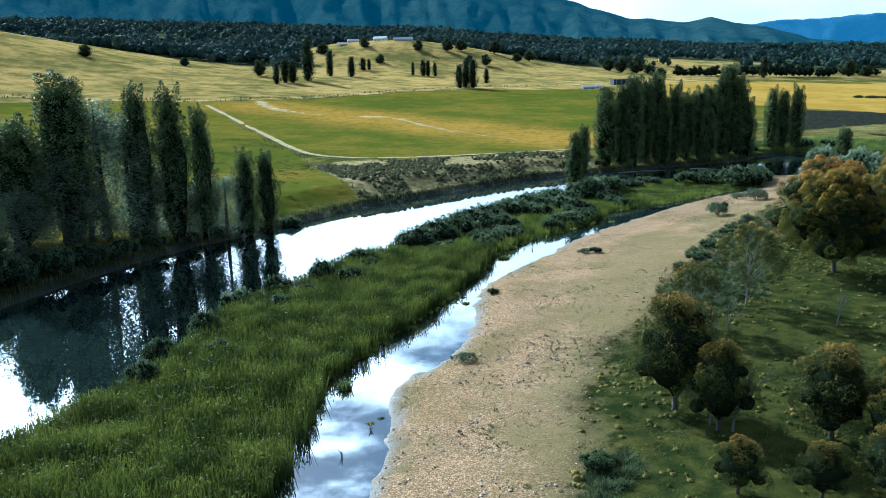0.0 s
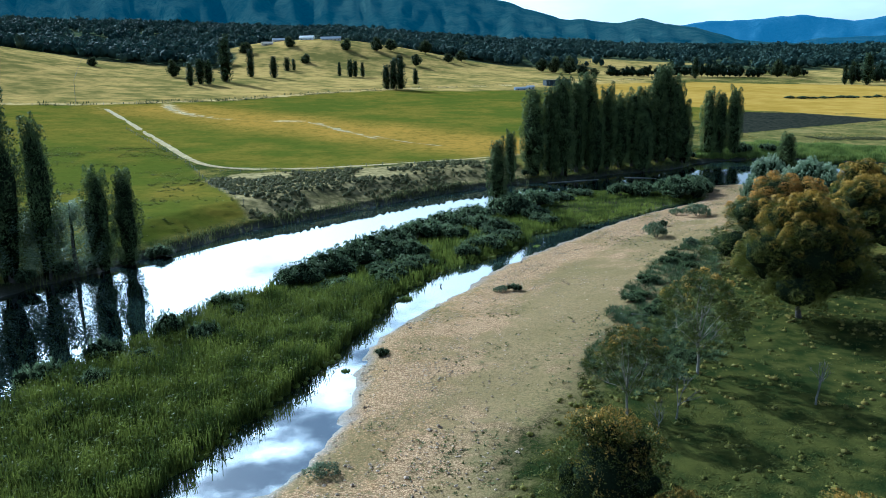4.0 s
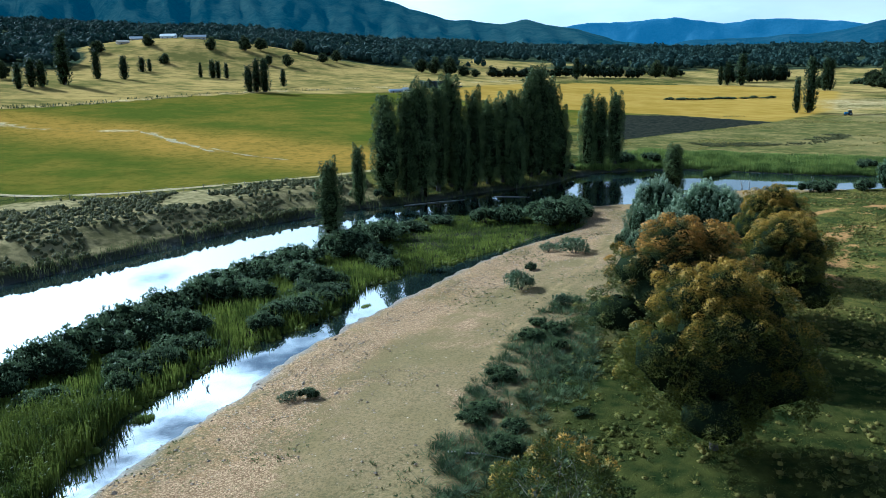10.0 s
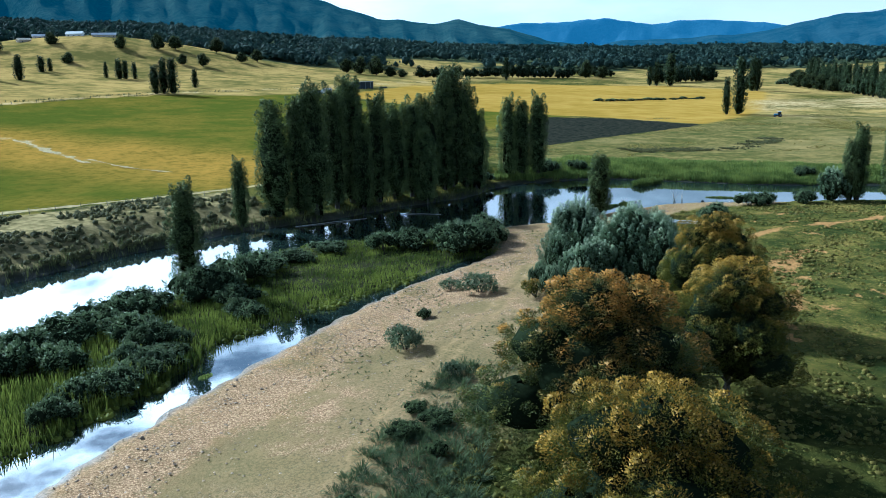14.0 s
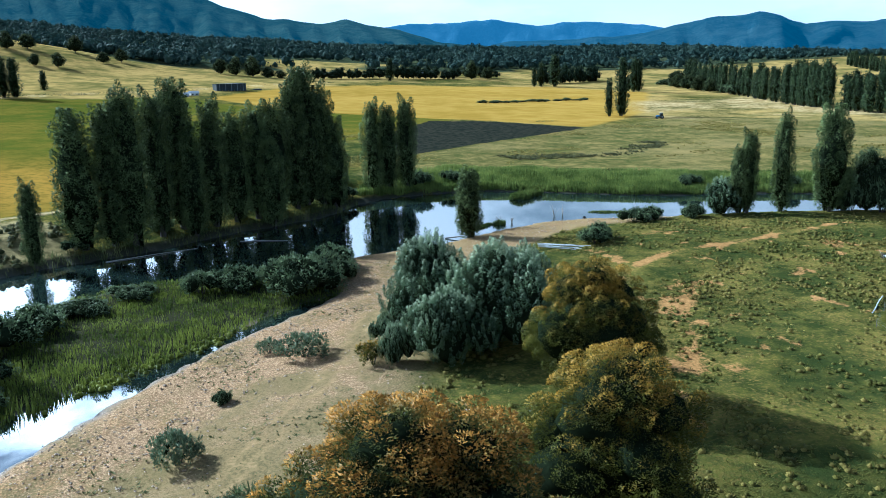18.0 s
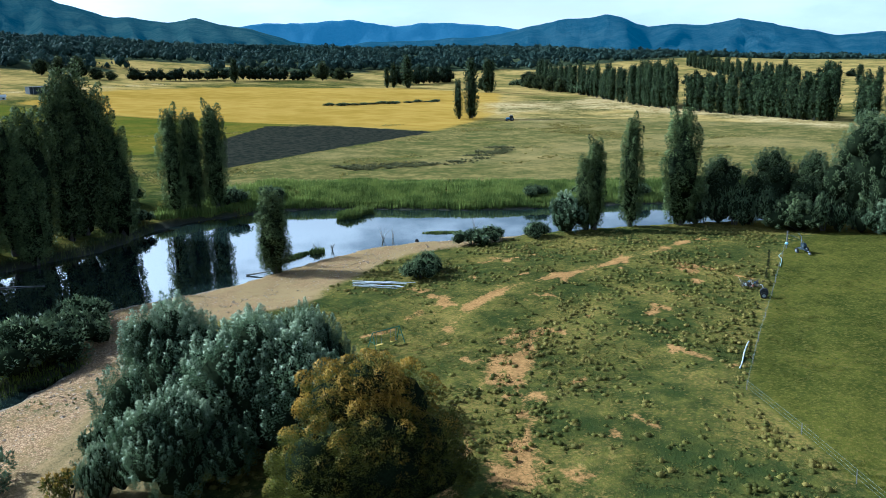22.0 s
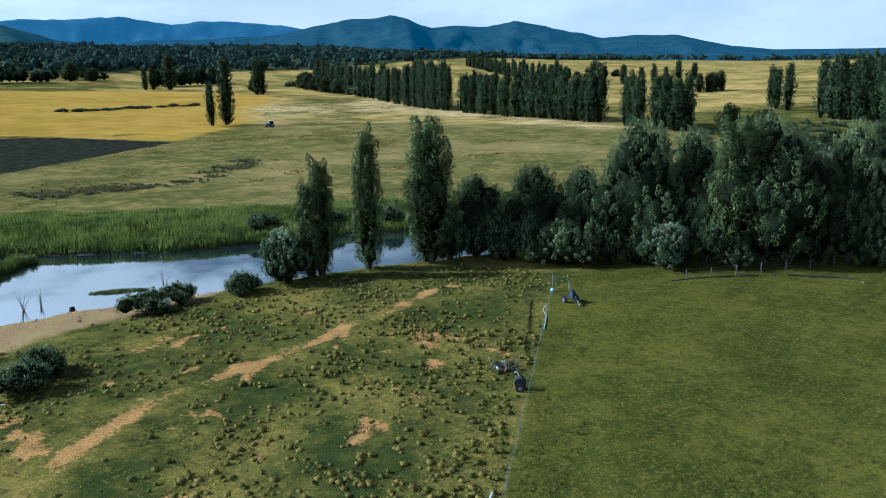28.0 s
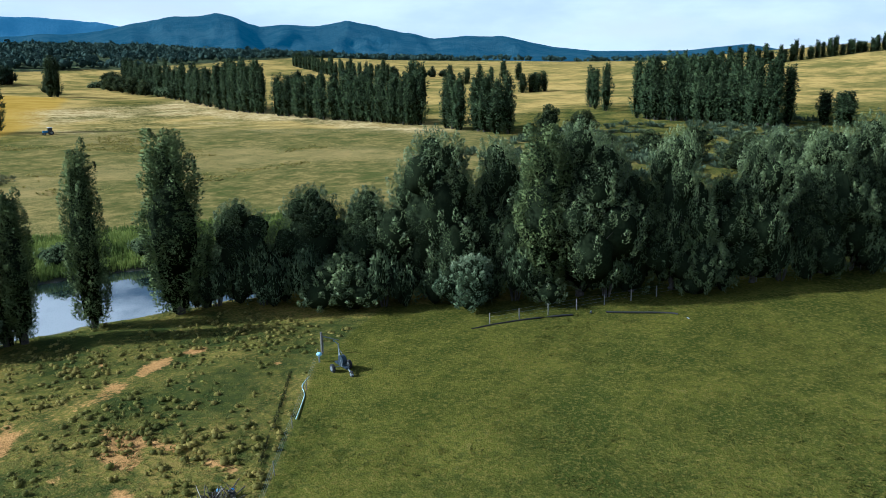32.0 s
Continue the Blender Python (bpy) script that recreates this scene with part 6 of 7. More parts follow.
M_EDGE = foliage("water_plant_leaves", (0.07, 0.09, 0.01), (0.33, 0.34, 0.05), shine=0.5, glow=0.35)
M_FIELDTUFT = foliage("field_tuft_blades", (0.07, 0.085, 0.016), (0.24, 0.225, 0.045), shine=0.6, glow=0.55)
M_SWAMP = foliage("swamp_scrub_leaves", (0.03, 0.05, 0.03), (0.16, 0.19, 0.1), shine=0.6, glow=0.2, spec=0.05)
M_BRACKEN = foliage("bracken_fronds", (0.045, 0.054, 0.022), (0.22, 0.2, 0.085), shine=0.7, glow=0.45, spec=0.05)


def stones_material():
    m, nt = material("cobbles")
    isl = node(nt, "ShaderNodeNewGeometry").outputs["Random Per Island"]
    pos = node(nt, "ShaderNodeTexCoord").outputs["Object"]
    col = mixc(nt, isl, (0.2, 0.14, 0.085), (0.56, 0.41, 0.27))
    col = mixc(nt, op(nt, "MULTIPLY", ramp(nt, grain(nt, pos, 9.0), 0.4, 0.7), 0.4), col, (0.2, 0.16, 0.12))
    sh = node(nt, "ShaderNodeBsdfPrincipled", {"Base Color": col, "Roughness": 0.8})
    finish(nt, sh, grain(nt, pos, 25.0), 0.3, 0.02)
    return m


M_STONES = stones_material()
reed_bed()
marsh_reeds()
meadow()
rut()
verges()
edge_plants()
stones()
bank_scrub()


# ---- farm things ----
def fence(name, label, line, gap, height=1.15, wires=3, radius=0.06):
    """Posts along a line, and the wires between its corners."""
    t = thing(name, label, "fence")
    post_me = None
    for (ax, ay), (bx, by) in zip(line, line[1:]):
        n = max(1, round(math.hypot(bx - ax, by - ay) / gap))
        for i in range(n):
            x, y = ax + (bx - ax) * i / n, ay + (by - ay) * i / n
            if post_me is None:
                v, f = tube([(0, 0, -0.3), (0.01, 0, height * 0.6), (0, 0.01, height)], [radius, radius * 0.95, radius * 0.85], 6)
                post_me = mesh_of("post", v, f, M_POST, True)
            p = part("post", post_me, t)
            p.location = (x, y, ground_z(x, y))
            p.rotation_euler = (0.04 * math.sin(i * 5.1), 0.05 * math.sin(i * 3.3), i * 1.0)
    for w in range(wires):
        hgt = height * (0.35 + 0.6 * w / max(1, wires - 1))
        pts = []
        for (ax, ay), (bx, by) in zip(line, line[1:]):
            n = max(1, round(math.hypot(bx - ax, by - ay) / gap))
            for i in range(n):
                x, y = ax + (bx - ax) * i / n, ay + (by - ay) * i / n
                pts.append((x, y, ground_z(x, y) + hgt))
        v, f = tube(pts, [0.007] * len(pts), 4)
        part("wire", mesh_of("wire", v, f, M_WIRE), t)
    return t


fence("paddock_fence", "thin wire fence between meadow and paddock", [(98, 100), (126, 151), (130, 158.8), (142, 166), (157, 174.6), (181.5, 189), (186, 191.5)], 7.0, 1.0, 3, 0.035)
fence("grove_fence", "wooden post and wire fence in front of the grove", [(198.2, 179.4), (204, 175.2), (213.2, 168.8), (224.6, 160.2), (238.7, 146.7), (262, 130)], 3.6, 1.25)
fence("field_fence", "old post and wire fence down to the river", [(-90, 350), (-47, 262), (-33, 222), (-20, 199)], 5.0, 1.2)
fence("terrace_fence", "post and wire fence along the crop", [(-36, 249), (-14, 248.5), (13, 257), (42, 268), (60, 280)], 5.0, 1.2)
fence("hill_fence", "fence line running up the dry hill", [(-140, 440), (-175, 540), (-235, 740)], 14.0, 1.3, 2, 0.12)
fence("road_fence", "post and wire fence beside the farm road", [(-330, 394), (-140, 431), (-74, 478), (-20, 552), (23, 596), (82, 632)], 16.0, 1.3, 2, 0.12)


def wheel(parent, x, y, z, r, w, turn=0.0):
    """A tyre with a hub, its axle along x."""
    bm = bmesh.new()
    bmesh.ops.create_cone(bm, cap_ends=True, segments=20, radius1=r, radius2=r, depth=w, matrix=Matrix.Rotation(radians(90), 4, "Y"))
    bmesh.ops.bevel(bm, geom=[e for e in bm.edges if e.calc_length() < r * 0.5], offset=w * 0.25, segments=2, affect="EDGES")
    tyre = part("wheel", bm, parent, "black rubber tyre", M_RUBBER)
    tyre.location = (x, y, z)
    hub = bmesh.new()
    bmesh.ops.create_cone(hub, cap_ends=True, segments=14, radius1=r * 0.5, radius2=r * 0.42, depth=w * 1.15, matrix=Matrix.Rotation(radians(90), 4, "Y"))
    part("hub", hub, tyre, mat=M_STEEL)
    return tyre


def irrigator(x, y, turn):
    t = thing("irrigation_gun_cart", "wheeled irrigation gun cart with a tall grey mast", "irrigator")
    part("chassis", box(0, -0.2, 0.75, 0.5, 2.6, 0.18, 0.04), t, "grey steel chassis", M_SHED)
    part("drawbar", rod((0, -1.5, 0.7), (0, -2.6, 0.35), 0.07), t, mat=M_STEEL)
    part("axle", rod((-1.0, 0.1, 0.55), (1.0, 0.1, 0.55), 0.06), t, mat=M_STEEL)
    wheel(t, -1.0, 0.1, 0.5, 0.5, 0.28)
    wheel(t, 1.0, 0.1, 0.5, 0.5, 0.28)
    wheel(t, 0.0, -2.2, 0.35, 0.35, 0.2)
    drum = bmesh.new()
    bmesh.ops.create_cone(drum, cap_ends=True, segments=18, radius1=0.55, radius2=0.55, depth=0.5, matrix=Matrix.Translation((0, -0.3, 1.35)) @ Matrix.Rotation(radians(90), 4, "Y"))
    part("winch_drum", drum, t, "dark cable drum", M_SHED)
    part("mast", rod((0, 0.4, 0.8), (0.05, 0.6, 2.9), 0.075), t, "tall grey riser pipe", M_STEEL)
    part("gun_barrel", rod((0.05, 0.6, 2.85), (-0.3, 0.75, 3.2), 0.06), t, mat=M_STEEL)
    part("nozzle", rod((-0.3, 0.75, 3.2), (-0.42, 0.8, 3.26), 0.035), t, mat=M_BLUE)
    part("stay", rod((-0.4, -0.9, 0.8), (0.03, 0.55, 2.4), 0.03), t, mat=M_STEEL)
    part("stay", rod((0.4, -0.9, 0.8), (0.05, 0.55, 2.4), 0.03), t, mat=M_STEEL)
    t.matrix_basis = pose(x, y, ground_z(x, y), 0, 0, turn) @ Matrix.Scale(0.85, 4)


irrigator(180.2, 185.3, -25)
gate_frame = thing("pipe_stand", "upright grey hydrant stand with a bracing rail", "hydrant stand")
part("post", rod((0, 0, -0.3), (0, 0, 2.3), 0.11), gate_frame, mat=M_POST)
part("post", rod((0.5, 0.3, -0.3), (0.5, 0.3, 1.7), 0.08), gate_frame, mat=M_STEEL)
part("rail", rod((0, 0, 1.9), (1.4, -1.0, 1.2), 0.05), gate_frame, mat=M_STEEL)
gate_frame.matrix_basis = pose(182.6, 189.4, ground_z(182.6, 189.4))
tap = thing("hydrant", "hose hydrant with a pale blue cap", "hydrant")
part("riser", rod((0, 0, -0.2), (0, 0, 0.75), 0.07), tap, mat=M_STEEL)
cap_bm = bmesh.new()
bmesh.ops.create_uvsphere(cap_bm, u_segments=14, v_segments=8, radius=0.26)
bmesh.ops.scale(cap_bm, vec=(1, 1, 0.8), verts=cap_bm.verts)
bmesh.ops.translate(cap_bm, vec=(0, 0, 0.85), verts=cap_bm.verts)
part("cap", cap_bm, tap, "pale blue cap", M_PALEBLUE)
tap.matrix_basis = pose(180.8, 188.3, ground_z(180.8, 188.3))


def hose(name, label, line, r, mat, category="hose"):
    pts = rounded(rounded(line, False), False)
    v, f = tube([(x, y, ground_z(x, y) + r * 0.8) for x, y in pts], [r] * len(pts), 7)
    tagged(new(name, mesh_of(name, v, f, mat, True)), label, category)


hose("irrigation_hose", "pale winding irrigation hose on the grass", [(180.7, 188.2), (179, 187.2), (177.3, 186.9), (175.6, 186.2), (174.6, 184.9), (172.8, 183.8), (169, 181.6)], 0.05, M_HOSE)
hose("water_pipe", "dark polythene pipe lying along the paddock edge", [(194, 181), (198.4, 178.9), (203, 175), (206, 171.3)], 0.1, M_RUBBER, "pipe")
hose("water_pipe", "dark polythene pipe lying along the paddock edge", [(207, 171), (208.2, 167.9), (210.4, 163.6), (210, 162.2)], 0.1, M_RUBBER, "pipe")
hose("aluminium_pipe", "short pale pipe at the end of the pipeline", [(210, 162), (208.6, 160.8)], 0.08, M_STEEL, "pipe")
hose("aluminium_pipe", "short pale pipe joining two dark pipes", [(205.8, 171.2), (207.4, 171.3)], 0.1, M_STEEL, "pipe")
hose("bent_pipe", "long pale bent pipe lying against the fence", [(132.8, 161.8), (135.2, 163.0), (138.6, 165.2), (142.6, 167.2)], 0.075, M_WHITE, "pipe")


def pump_cart(x, y, turn):
    t = thing("hose_reel_cart", "small black hose reel cart with a pale handle", "cart")
    wheel(t, -0.5, 0, 0.4, 0.4, 0.2)
    wheel(t, 0.5, 0, 0.4, 0.4, 0.2)
    reel = bmesh.new()
    bmesh.ops.create_cone(reel, cap_ends=True, segments=18, radius1=0.5, radius2=0.5, depth=0.55, matrix=Matrix.Translation((0, 0, 0.7)) @ Matrix.Rotation(radians(90), 4, "Y"))
    part("reel", reel, t, "black hose reel", M_RUBBER)
    part("axle", rod((-0.6, 0, 0.4), (0.6, 0, 0.4), 0.05), t, mat=M_STEEL)
    part("handle", rod((0.42, -0.2, 0.4), (0.5, 0.3, 1.5), 0.05), t, "pale bent handle", M_WHITE)
    part("handle", rod((0.5, 0.3, 1.5), (0.1, 0.5, 1.6), 0.05), t, "pale bent handle", M_WHITE)
    t.matrix_basis = pose(x, y, ground_z(x, y), 0, 0, turn)


pump_cart(155.8, 174.9, 35)


def rubbish_heap(x, y):
    """Prunings and scrap: a heap of crossed sticks with a few coloured pieces."""
    rng = np.random.default_rng(131)
    t = thing("scrap_heap", "heap of prunings, wire and blue and white scrap", "heap")
    for i in range(80):
        a, d = rng.uniform(0, 6.28), rng.uniform(0, 1.3)
        p = Vector((math.cos(a) * d * 1.3, math.sin(a) * d * 0.8, rng.uniform(0, 0.3)))
        q = p + Vector((rng.uniform(-1, 1), rng.uniform(-1, 1), rng.uniform(0.1, 0.9)))
        part("stick", rod(p, q, rng.uniform(0.015, 0.04), 5), t, mat=M_BARK if i % 9 else M_DEAD)
    for i, m in enumerate((M_BLUE, M_PALEBLUE, M_STEEL, M_WHITE, M_RED, M_RUBBER)):
        a = i * 1.1
        s = part("scrap", box(0, 0, 0, 0.4, 0.28, 0.18, 0.05), t, "battered coloured drum or sheet", m)
        s.location = (math.cos(a) * 1.1, math.sin(a) * 0.6, 0.35 + 0.15 * (i % 2))
        s.rotation_euler = (0.4 * i, 0.7 * i, i)
    t.matrix_basis = pose(x, y, ground_z(x, y))


M_RED = plain("rust_red", (0.3, 0.07, 0.04), 0.7)
M_GREENPAINT = plain("green_paint", (0.03, 0.13, 0.08), 0.5)
M_YELLOW = plain("yellow_plastic", (0.62, 0.42, 0.08), 0.5)
rubbish_heap(158.6, 178.8)


def pipe_stack(x, y, turn):
    t = thing("pipe_stack", "loose stack of pale aluminium pipes in the grass", "pipes")
    rng = np.random.default_rng(17)
    for i in range(9):
        y0, y1 = (i % 5 - 2) * 0.62 + rng.uniform(-0.3, 0.3), (i % 5 - 2) * 0.5 + rng.uniform(-1.1, 1.1)
        part("pipe", rod((-3.8 + rng.uniform(-0.8, 0.8), y0, 0.1 + 0.17 * (i // 5)), (3.8 + rng.uniform(-2.4, 0.6), y1, 0.12 + 0.17 * (i // 5)), 0.06, 10), t, mat=M_WHITE if i % 3 else M_ALLOY)
    part("bearer", box(-2, 0, 0.0, 0.15, 2.4, 0.12, 0.02), t, mat=M_POST)
    t.matrix_basis = pose(x, y, ground_z(x, y) + 0.05, 0, 0, turn)


pipe_stack(121.9, 209.2, -45)


def swing_set(x, y, turn):
    t = thing("swing_set", "old green garden swing frame with yellow seats", "swing set")
    w, h = 3.4, 1.9
    part("crossbar", rod((-w / 2, 0, h), (w / 2, 0, h), 0.05), t, mat=M_GREENPAINT)
    for sx in (-1, 1):
        for sy in (-1, 1):
            part("leg", rod((sx * (w / 2 + 0.15), sy * 0.85, -0.1), (sx * w / 2, 0, h), 0.045), t, mat=M_GREENPAINT)
        part("brace", rod((sx * (w / 2 + 0.08), -0.45, 0.9), (sx * (w / 2 + 0.08), 0.45, 0.9), 0.03), t, mat=M_GREENPAINT)
    for i, cx in enumerate((-0.95, 0.85)):
        seat = part("seat", box(cx, 0, 0.45, 0.75 if i else 0.9, 0.32, 0.07, 0.02), t, "yellow seat", M_YELLOW)
        part("backrest", box(cx, 0.18, 0.68, 0.6, 0.05, 0.35, 0.02), seat, mat=M_YELLOW) if i else None
        for dx in (-0.3, 0.3):
            part("chain", rod((cx + dx, 0, 0.45), (cx + dx, 0, h), 0.015, 5), t, mat=M_STEEL)
    t.matrix_basis = pose(x, y, ground_z(x, y), 0, 0, turn)


swing_set(110.0, 187.6, 5)


def tractor(x, y, turn):
    t = thing("tractor", "blue tractor parked in the far pasture", "tractor")
    part("bonnet", box(0, 1.3, 1.25, 0.8, 1.9, 0.8, 0.12), t, "blue bonnet", M_BLUE)
    cab = part("cab", box(0, -0.4, 1.9, 1.4, 1.4, 1.5, 0.1), t, "dark glazed cab", M_GLASS)
    part("roof", box(0, -0.4, 2.72, 1.55, 1.55, 0.16, 0.05), cab, mat=M_WHITE)
    part("chassis", box(0, 0.4, 0.85, 0.6, 3.4, 0.4, 0.06), t, mat=M_RUBBER)
    for sx in (-1, 1):
        wheel(t, sx * 0.95, -0.6, 0.85, 0.85, 0.45)
        wheel(t, sx * 0.8, 1.7, 0.5, 0.5, 0.32)
    t.matrix_basis = pose(x, y, ground_z(x, y), 0, 0, turn)


tractor(313.5, 420, 70)


def hay_shed(x, y, turn):
    t = thing("farm_shed", "long dark open-fronted farm shed", "shed")
    L, D, H = 20.0, 9.0, 5.2
    part("roof", box(0, 0, H + 0.1, L + 1, D + 1, 0.2, 0.03), t, "dark sheet roof", M_SHED)
    part("back_wall", box(0, D / 2, H / 2, L, 0.15, H), t, mat=M_SHED)
    part("end_wall", box(-L / 2, 0, H / 2, 0.15, D - 0.2, H), t, mat=M_SHED)
    part("end_wall", box(L / 2, 0, H / 2, 0.15, D - 0.2, H), t, mat=M_SHED)
    for i in range(5):
        part("post", box(-L / 2 + (i + 0.5) * L / 5, -D / 2, H / 2, 0.25, 0.25, H), t, mat=M_STEEL)
        # dark panels added to stand for the shade inside the open bays
        part("bay_shade", box(-L / 2 + (i + 0.5) * L / 5, -D / 2 + 0.4, H / 2, L / 5 - 0.5, 0.12, H - 0.3), t, mat=M_SHED)
    t.matrix_basis = pose(x, y, ground_z(x, y), 0, 0, turn)


def gable_house(x, y, turn, L, D, H, wall, roof, name, label):
    t = thing(name, label, "building")
    part("wall", box(0, 0, H / 2, L, D, H), t, mat=wall)
    bm = bmesh.new()
    r = D * 0.28
    vs = [bm.verts.new(p) for p in ((-L / 2 - 0.5, -D / 2 - 0.5, H), (L / 2 + 0.5, -D / 2 - 0.5, H), (L / 2 + 0.5, D / 2 + 0.5, H), (-L / 2 - 0.5, D / 2 + 0.5, H), (-L / 2 - 0.5, 0, H + r), (L / 2 + 0.5, 0, H + r))]
    for q in ((0, 1, 5, 4), (2, 3, 4, 5), (0, 4, 3), (1, 2, 5), (3, 2, 1, 0)):
        bm.faces.new([vs[i] for i in q])
    part("roof", bm, t, mat=roof)
    n = max(2, int(L / 4))
    for i in range(n):
        w = part("window", box(-L / 2 + (i + 0.5) * L / n, -D / 2 - 0.03, H * 0.58, 1.3, 0.1, 1.1), t, mat=M_WHITE)
        part("pane", box(-L / 2 + (i + 0.5) * L / n, -D / 2 - 0.08, H * 0.58, 1.1, 0.06, 0.9), w, mat=M_GLASS)
    t.matrix_basis = pose(x, y, ground_z(x, y) - 0.2, 0, 0, turn)


hay_shed(150, 664, 8)
gable_house(-37, 893, 6, 20, 8, 3.2, M_BRICK, M_ROOF, "farmhouse", "long low house with a pale grey roof on the knoll")
gable_house(-62, 900, -10, 14, 8, 4.0, M_WHITE, M_WHITE, "white_shed", "white shed among trees on the knoll")
gable_house(-92, 905, 12, 12, 8, 3.2, M_BRICK, M_ROOF, "cottage", "small tan cottage among trees on the knoll")
gable_house(-100, 872, 30, 10, 7, 3.0, M_BRICK, M_BRICK, "outbuilding", "small tan outbuilding on the hillside")
gable_house(396, 900, -15, 9, 6, 3.2, M_WHITE, M_WHITE, "white_cottage", "small white building behind the round trees")
gable_house(112, 612, 5, 9, 4, 1.8, M_ROOF, M_ROOF, "low_shed", "low pale tin shed in the farmyard")
gable_house(121, 622, 5, 5, 4, 2.2, M_WHITE, M_ROOF, "pump_shed", "small white pump shed in the farmyard")
box_truck = thing("farm_trailer", "dark farm trailer beside the shed", "trailer")
part("deck", box(0, 0, 1.1, 6, 2.2, 0.9, 0.05), box_truck, mat=M_SHED)
for sx in (-1.6, 1.6):
    for sy in (-1, 1):
        w = wheel(box_truck, sx, sy, 0.45, 0.45, 0.3)
        w.rotation_euler = (0, 0, radians(90))
box_truck.matrix_basis = pose(170, 672, ground_z(170, 672))

# ---- field trees, hedges and woodland edge ----
M_FIELDTREE = foliage("field_tree_leaves", (0.028, 0.042, 0.018), (0.1, 0.115, 0.04), shine=0.6, glow=0.15)
M_CONIFER = foliage("conifer_leaves", (0.012, 0.026, 0.016), (0.045, 0.07, 0.035), shine=0.6, glow=0.08)
FIELD_TREE = [broadleaf(91, M_FIELDTREE, "field_tree", "rounded dark green field tree", 10, 9, 14, 0.7, 0.6, 3000, 0.36, 0.3, M_BARK, 0.04, group="field trees"),
              broadleaf(92, M_FIELDTREE, "field_tree", "rounded dark green field tree", 11, 8, 14, 0.7, 0.6, 3000, 0.38, 0.3, M_BARK, 0.02, group="field trees")]
for i, (x, y, h, w) in enumerate([(431, 863, 19, 17), (453, 868, 13, 15), (175, 846, 13, 14), (186, 838, 17, 16), (200, 830, 18, 18), (212, 824, 10, 13), (222, 820, 8, 11), (-135, 622, 12.5, 11), (-300, 560, 8, 10), (-255, 600, 9, 11), (-196, 640, 7, 8),
                                  (-20, 840, 13, 13), (10, 850, 14, 15), (24, 862, 12, 14), (46, 800, 11, 12), (-75, 850, 12, 14), (60, 880, 14, 16), (-115, 830, 12, 14), (30, 800, 9, 10), (-55, 780, 10, 12), (95, 860, 11, 13), (80, 840, 9, 11),
                                  (580, 728, 14, 16), (567, 705, 13, 16), (556, 680, 13, 15), (545, 655, 14, 16), (536, 630, 12, 14), (600, 745, 15, 18), (622, 742, 16, 20), (645, 742, 14, 18), (500, 690, 12, 14), (390, 240, 8, 11), (384, 250, 10, 10),
                                  (340, 215, 6, 9), (352, 206, 6, 10), (365, 196, 6, 10), (330, 190, 7, 10), (345, 178, 7, 12), (360, 165, 8, 12), (318, 175, 9, 12), (300, 158, 12, 13), (310, 140, 12, 13), (322, 128, 12, 13)]):
    plant(FIELD_TREE, i, x, y, h, w, 10.5, turn=i * 47)
CONIFER = [broadleaf(95, M_CONIFER, "windbreak_conifer", "dark conifer in a windbreak hedge", 6, 7, 10, 0.6, 0.4, 1200, 0.34, 0.25, M_BARK, 0.0, up=0.6, upright=0.9, group="windbreak", flame=0.4, spread=0.8)]
for j, (a, b, n, h) in enumerate([((240, 828), (330, 872), 14, 9), ((330, 872), (415, 866), 14, 11), ((360, 905), (480, 892), 14, 10), ((470, 800), (560, 822), 14, 14), ((500, 850), (560, 840), 8, 15), ((700, 640), (860, 560), 16, 12)]):
    for i in range(n):
        k = (i + 0.5) / n
        plant(CONIFER, 0, a[0] + (b[0] - a[0]) * k + rng.uniform(-1.5, 1.5), a[1] + (b[1] - a[1]) * k + rng.uniform(-1.5, 1.5), h * rng.uniform(0.75, 1.3), rng.uniform(8, 12), 6, turn=i * 31 + j)


# ---- small things in and by the water ----
def bare_tree(x, y, h, seed):
    """A small leafless tree: a short trunk that forks again and again."""
    rng = np.random.default_rng(seed)
    t = thing("bare_tree", "small leafless grey tree on the grassy bank", "tree", "bare trees")
    pieces = []

    def fork(p, way, long, r, level):
        q = p + way * long
        pieces.append(tube([p, p.lerp(q, 0.5) + Vector(rng.uniform(-0.06, 0.06, 3)) * long, q], [r, r * 0.85, r * 0.65], 5))
        if level < 4:
            for _ in range(3 if level < 2 else 2):
                fork(q, (way + Vector(rng.uniform(-0.75, 0.75, 3)) + Vector((0, 0, 0.25))).normalized(), long * rng.uniform(0.6, 0.85), r * 0.6, level + 1)
    fork(Vector((0, 0, -0.2)), Vector((0.1, 0, 1)).normalized(), h * 0.3, h * 0.022, 0)
    v, f = joined(*pieces)
    part("limbs", mesh_of("limbs", v, f, M_POST, True), t)
    t.matrix_basis = pose(x, y, ground_z(x, y))


for i, (x, y, h) in enumerate([(45, 88, 5.2), (32, 87, 4.4), (29.5, 84.5, 3.6), (23.6, 61.6, 6.5), (22.2, 63.2, 5.5)]):
    bare_tree(x, y, h, 400 + i)


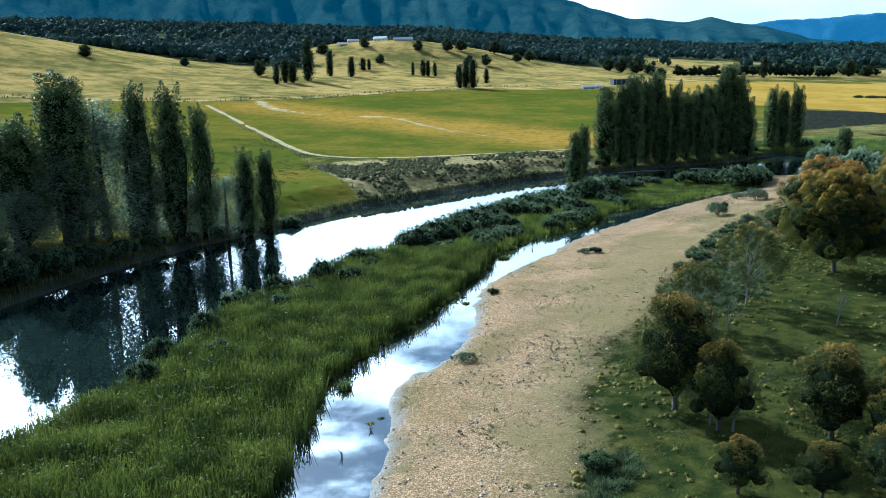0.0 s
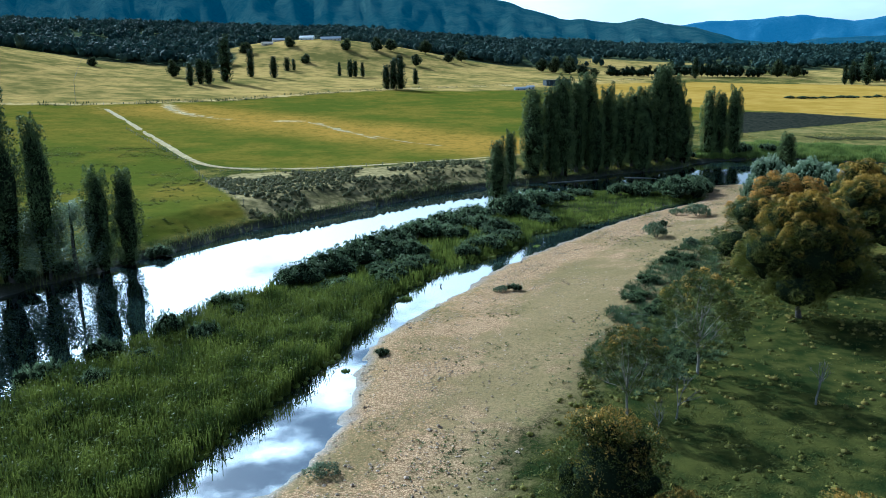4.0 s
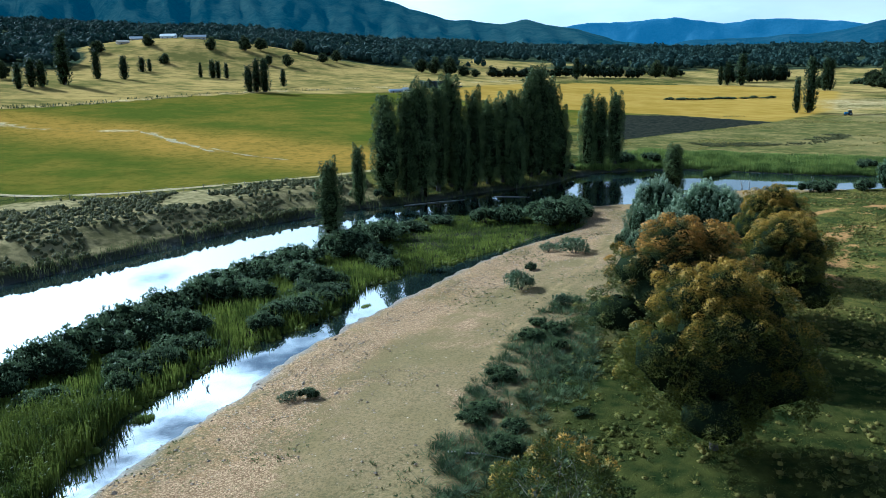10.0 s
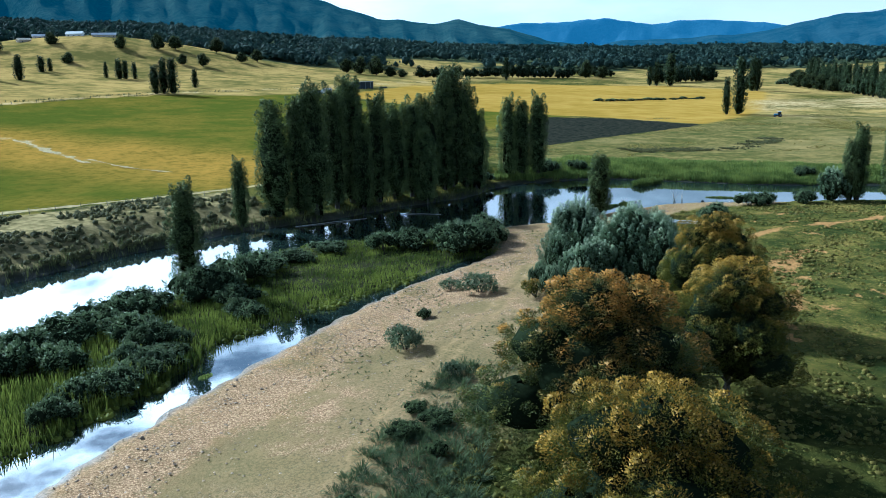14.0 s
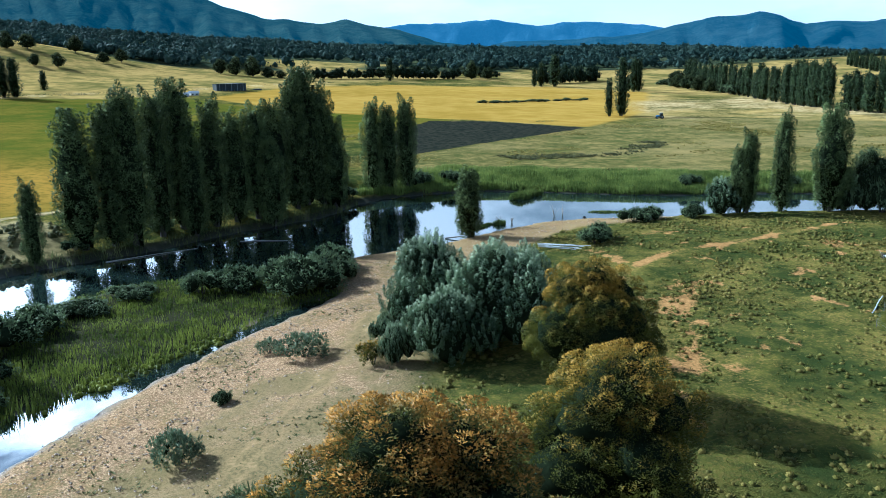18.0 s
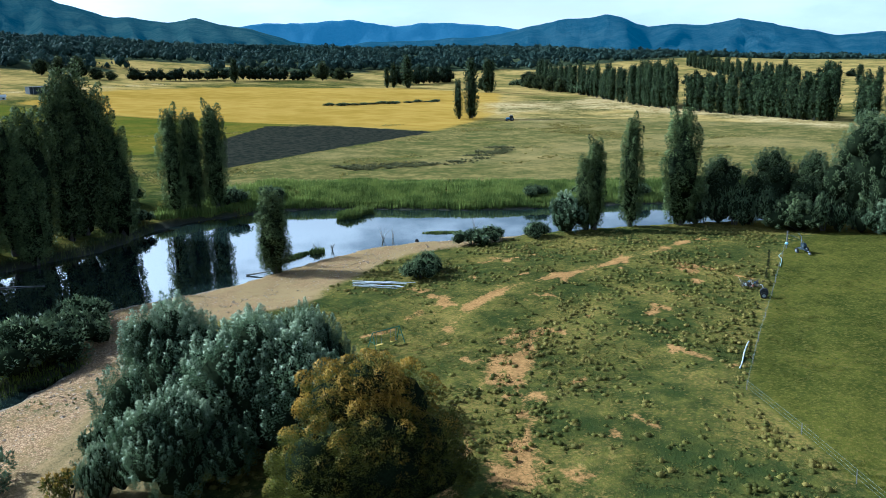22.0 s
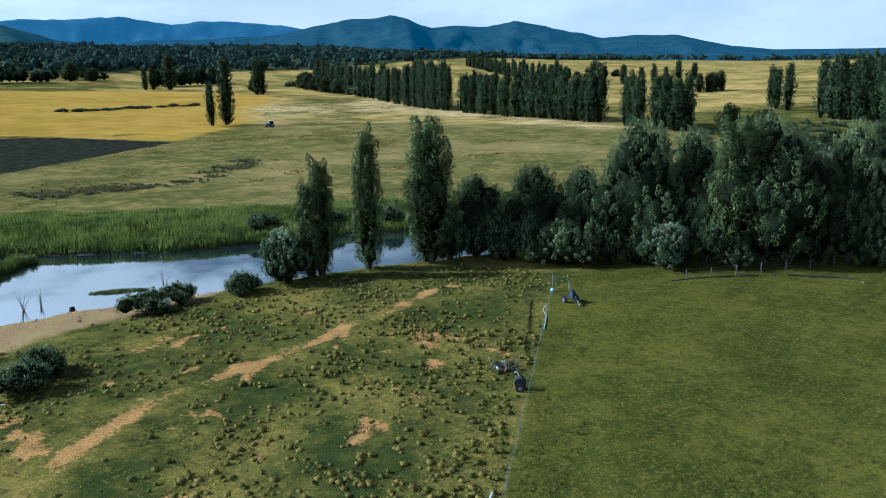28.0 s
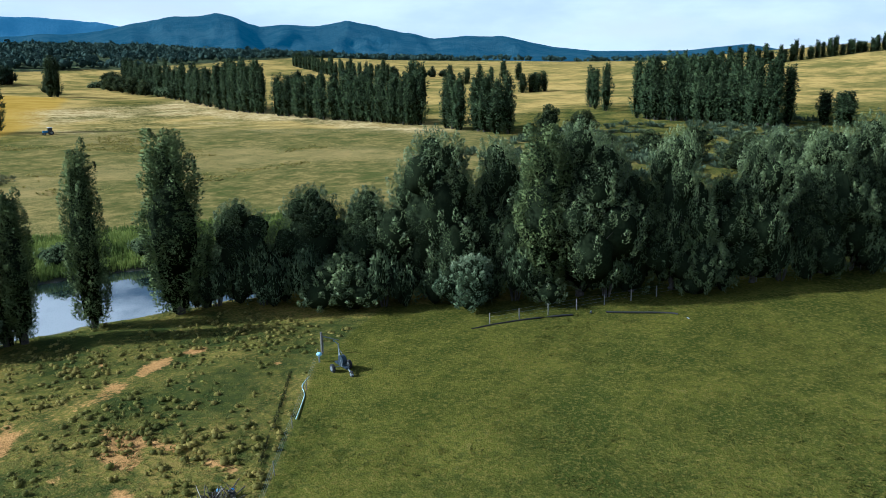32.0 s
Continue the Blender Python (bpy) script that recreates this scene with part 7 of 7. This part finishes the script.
def dead_branch(x, y, h, seed):
    rng = np.random.default_rng(seed)
    t = thing("dead_branch", "bare grey branch standing in shallow water", "branch", "drowned branches")
    pieces = []
    for i in range(6):
        a = rng.uniform(0, 6.28)
        top = (math.cos(a) * h * rng.uniform(0.2, 0.6), math.sin(a) * h * rng.uniform(0.2, 0.6), h * rng.uniform(0.5, 1.0))
        pieces.append(tube([(0, 0, -0.4), (top[0] * 0.35, top[1] * 0.35, top[2] * 0.5), top], [0.06, 0.04, 0.012], 5))
    v, f = joined(*pieces)
    part("branch", mesh_of("branch", v, f, M_DEAD, True), t)
    t.matrix_basis = pose(x, y, WATER, 0, 0, seed * 40)


for i, (x, y, h) in enumerate([(122, 240, 1.5), (127.1, 240.6, 2.2), (130, 240.5, 1.4), (140.6, 241.5, 2.6), (143.1, 242.3, 2.4), (157, 236, 3.0), (-9, 63, 0.8), (-7, 68, 0.7), (16, 141, 0.6)]):
    dead_branch(x, y, h, 200 + i)
logs = [((112, 233.5), (117, 230), 0.14, "fallen grey limb under the spit poplar"), ((54.5, 246), (70, 249), 0.09, "long fallen trunk in the shaded water"), ((78, 251), (86, 247), 0.08, "fallen limb in the shaded water"), ((80.2, 159.6), (81, 157.6), 0.1, "small dead limb in the grass"), ((36, 117), (40.5, 114.2), 0.09, "pale dead limb among the rushes")]
for (ax, ay), (bx, by), r, label in logs:
    zz = [max(ground_z(px, py), WATER) + r * 0.6 for px, py in ((ax, ay), (bx, by))]
    v, f = tube([(ax, ay, zz[0]), ((ax + bx) / 2 + 0.3, (ay + by) / 2, (zz[0] + zz[1]) / 2 + r), (bx, by, zz[1])], [r, r * 0.8, r * 0.4], 7)
    tagged(new("fallen_limb", mesh_of("fallen_limb", v, f, M_DEAD, True)), label, "log")


def weed_patch(name, label, cx, cy, rx, ry, n, h, mat, seed, turn=0.0):
    rng = np.random.default_rng(seed)
    a, d = rng.uniform(0, 6.28, n), np.sqrt(rng.uniform(0, 1, n))
    lx, ly = np.cos(a) * d * rx, np.sin(a) * d * ry
    c, s = math.cos(radians(turn)), math.sin(radians(turn))
    v, f = blades(rng, cx + lx * c - ly * s, cy + lx * s + ly * c, np.full(n, WATER - 0.1), h * rng.uniform(0.5, 1.1, n) * (1.15 - 0.5 * d), np.full(n, 0.12), 0.5)
    stuff(name, label, "water weed", v, f, mat)


for i, (x, y, rx, ry, h, turn) in enumerate([(146, 265, 2.6, 2.0, 1.9, 0), (149.7, 267, 1.5, 1.5, 2.0, 0), (151.9, 266.6, 0.8, 0.8, 1.6, 0), (152.5, 240.0, 4.0, 0.7, 0.5, -35), (122.5, 239.6, 4.0, 0.8, 0.7, 25), (127, 240.2, 1.4, 0.8, 1.2, 0),
                                             (-7.2, 69.5, 0.5, 0.35, 0.25, 0), (-6.2, 70.6, 0.4, 0.3, 0.25, 0), (22.3, 156.2, 1.3, 0.7, 0.4, 40), (35.5, 166, 1.0, 0.5, 0.35, 40), (3, 108, 0.5, 0.4, 0.4, 0), (10.5, 135, 1.2, 0.8, 0.6, 30), (31, 167, 1.2, 0.9, 0.7, 30), (-10.5, 78, 0.7, 0.5, 1.2, 0), (-9, 88, 0.8, 0.4, 0.4, 0)]):
    weed_patch("water_weed", "tuft of green water weed standing in the shallows", x, y, rx, ry, int(260 * rx * ry) + 60, h, M_MARSH, 300 + i, turn)
stump = thing("charred_stump", "small black stump on the sand spit", "stump")
v, f = tube([(0, 0, -0.2), (0.03, 0, 0.3), (0, 0.02, 0.6)], [0.42, 0.36, 0.3], 9)
part("stub", mesh_of("stub", v, f, M_RUBBER, True), stump)
stump.matrix_basis = pose(144.5, 236.4, ground_z(144.5, 236.4))
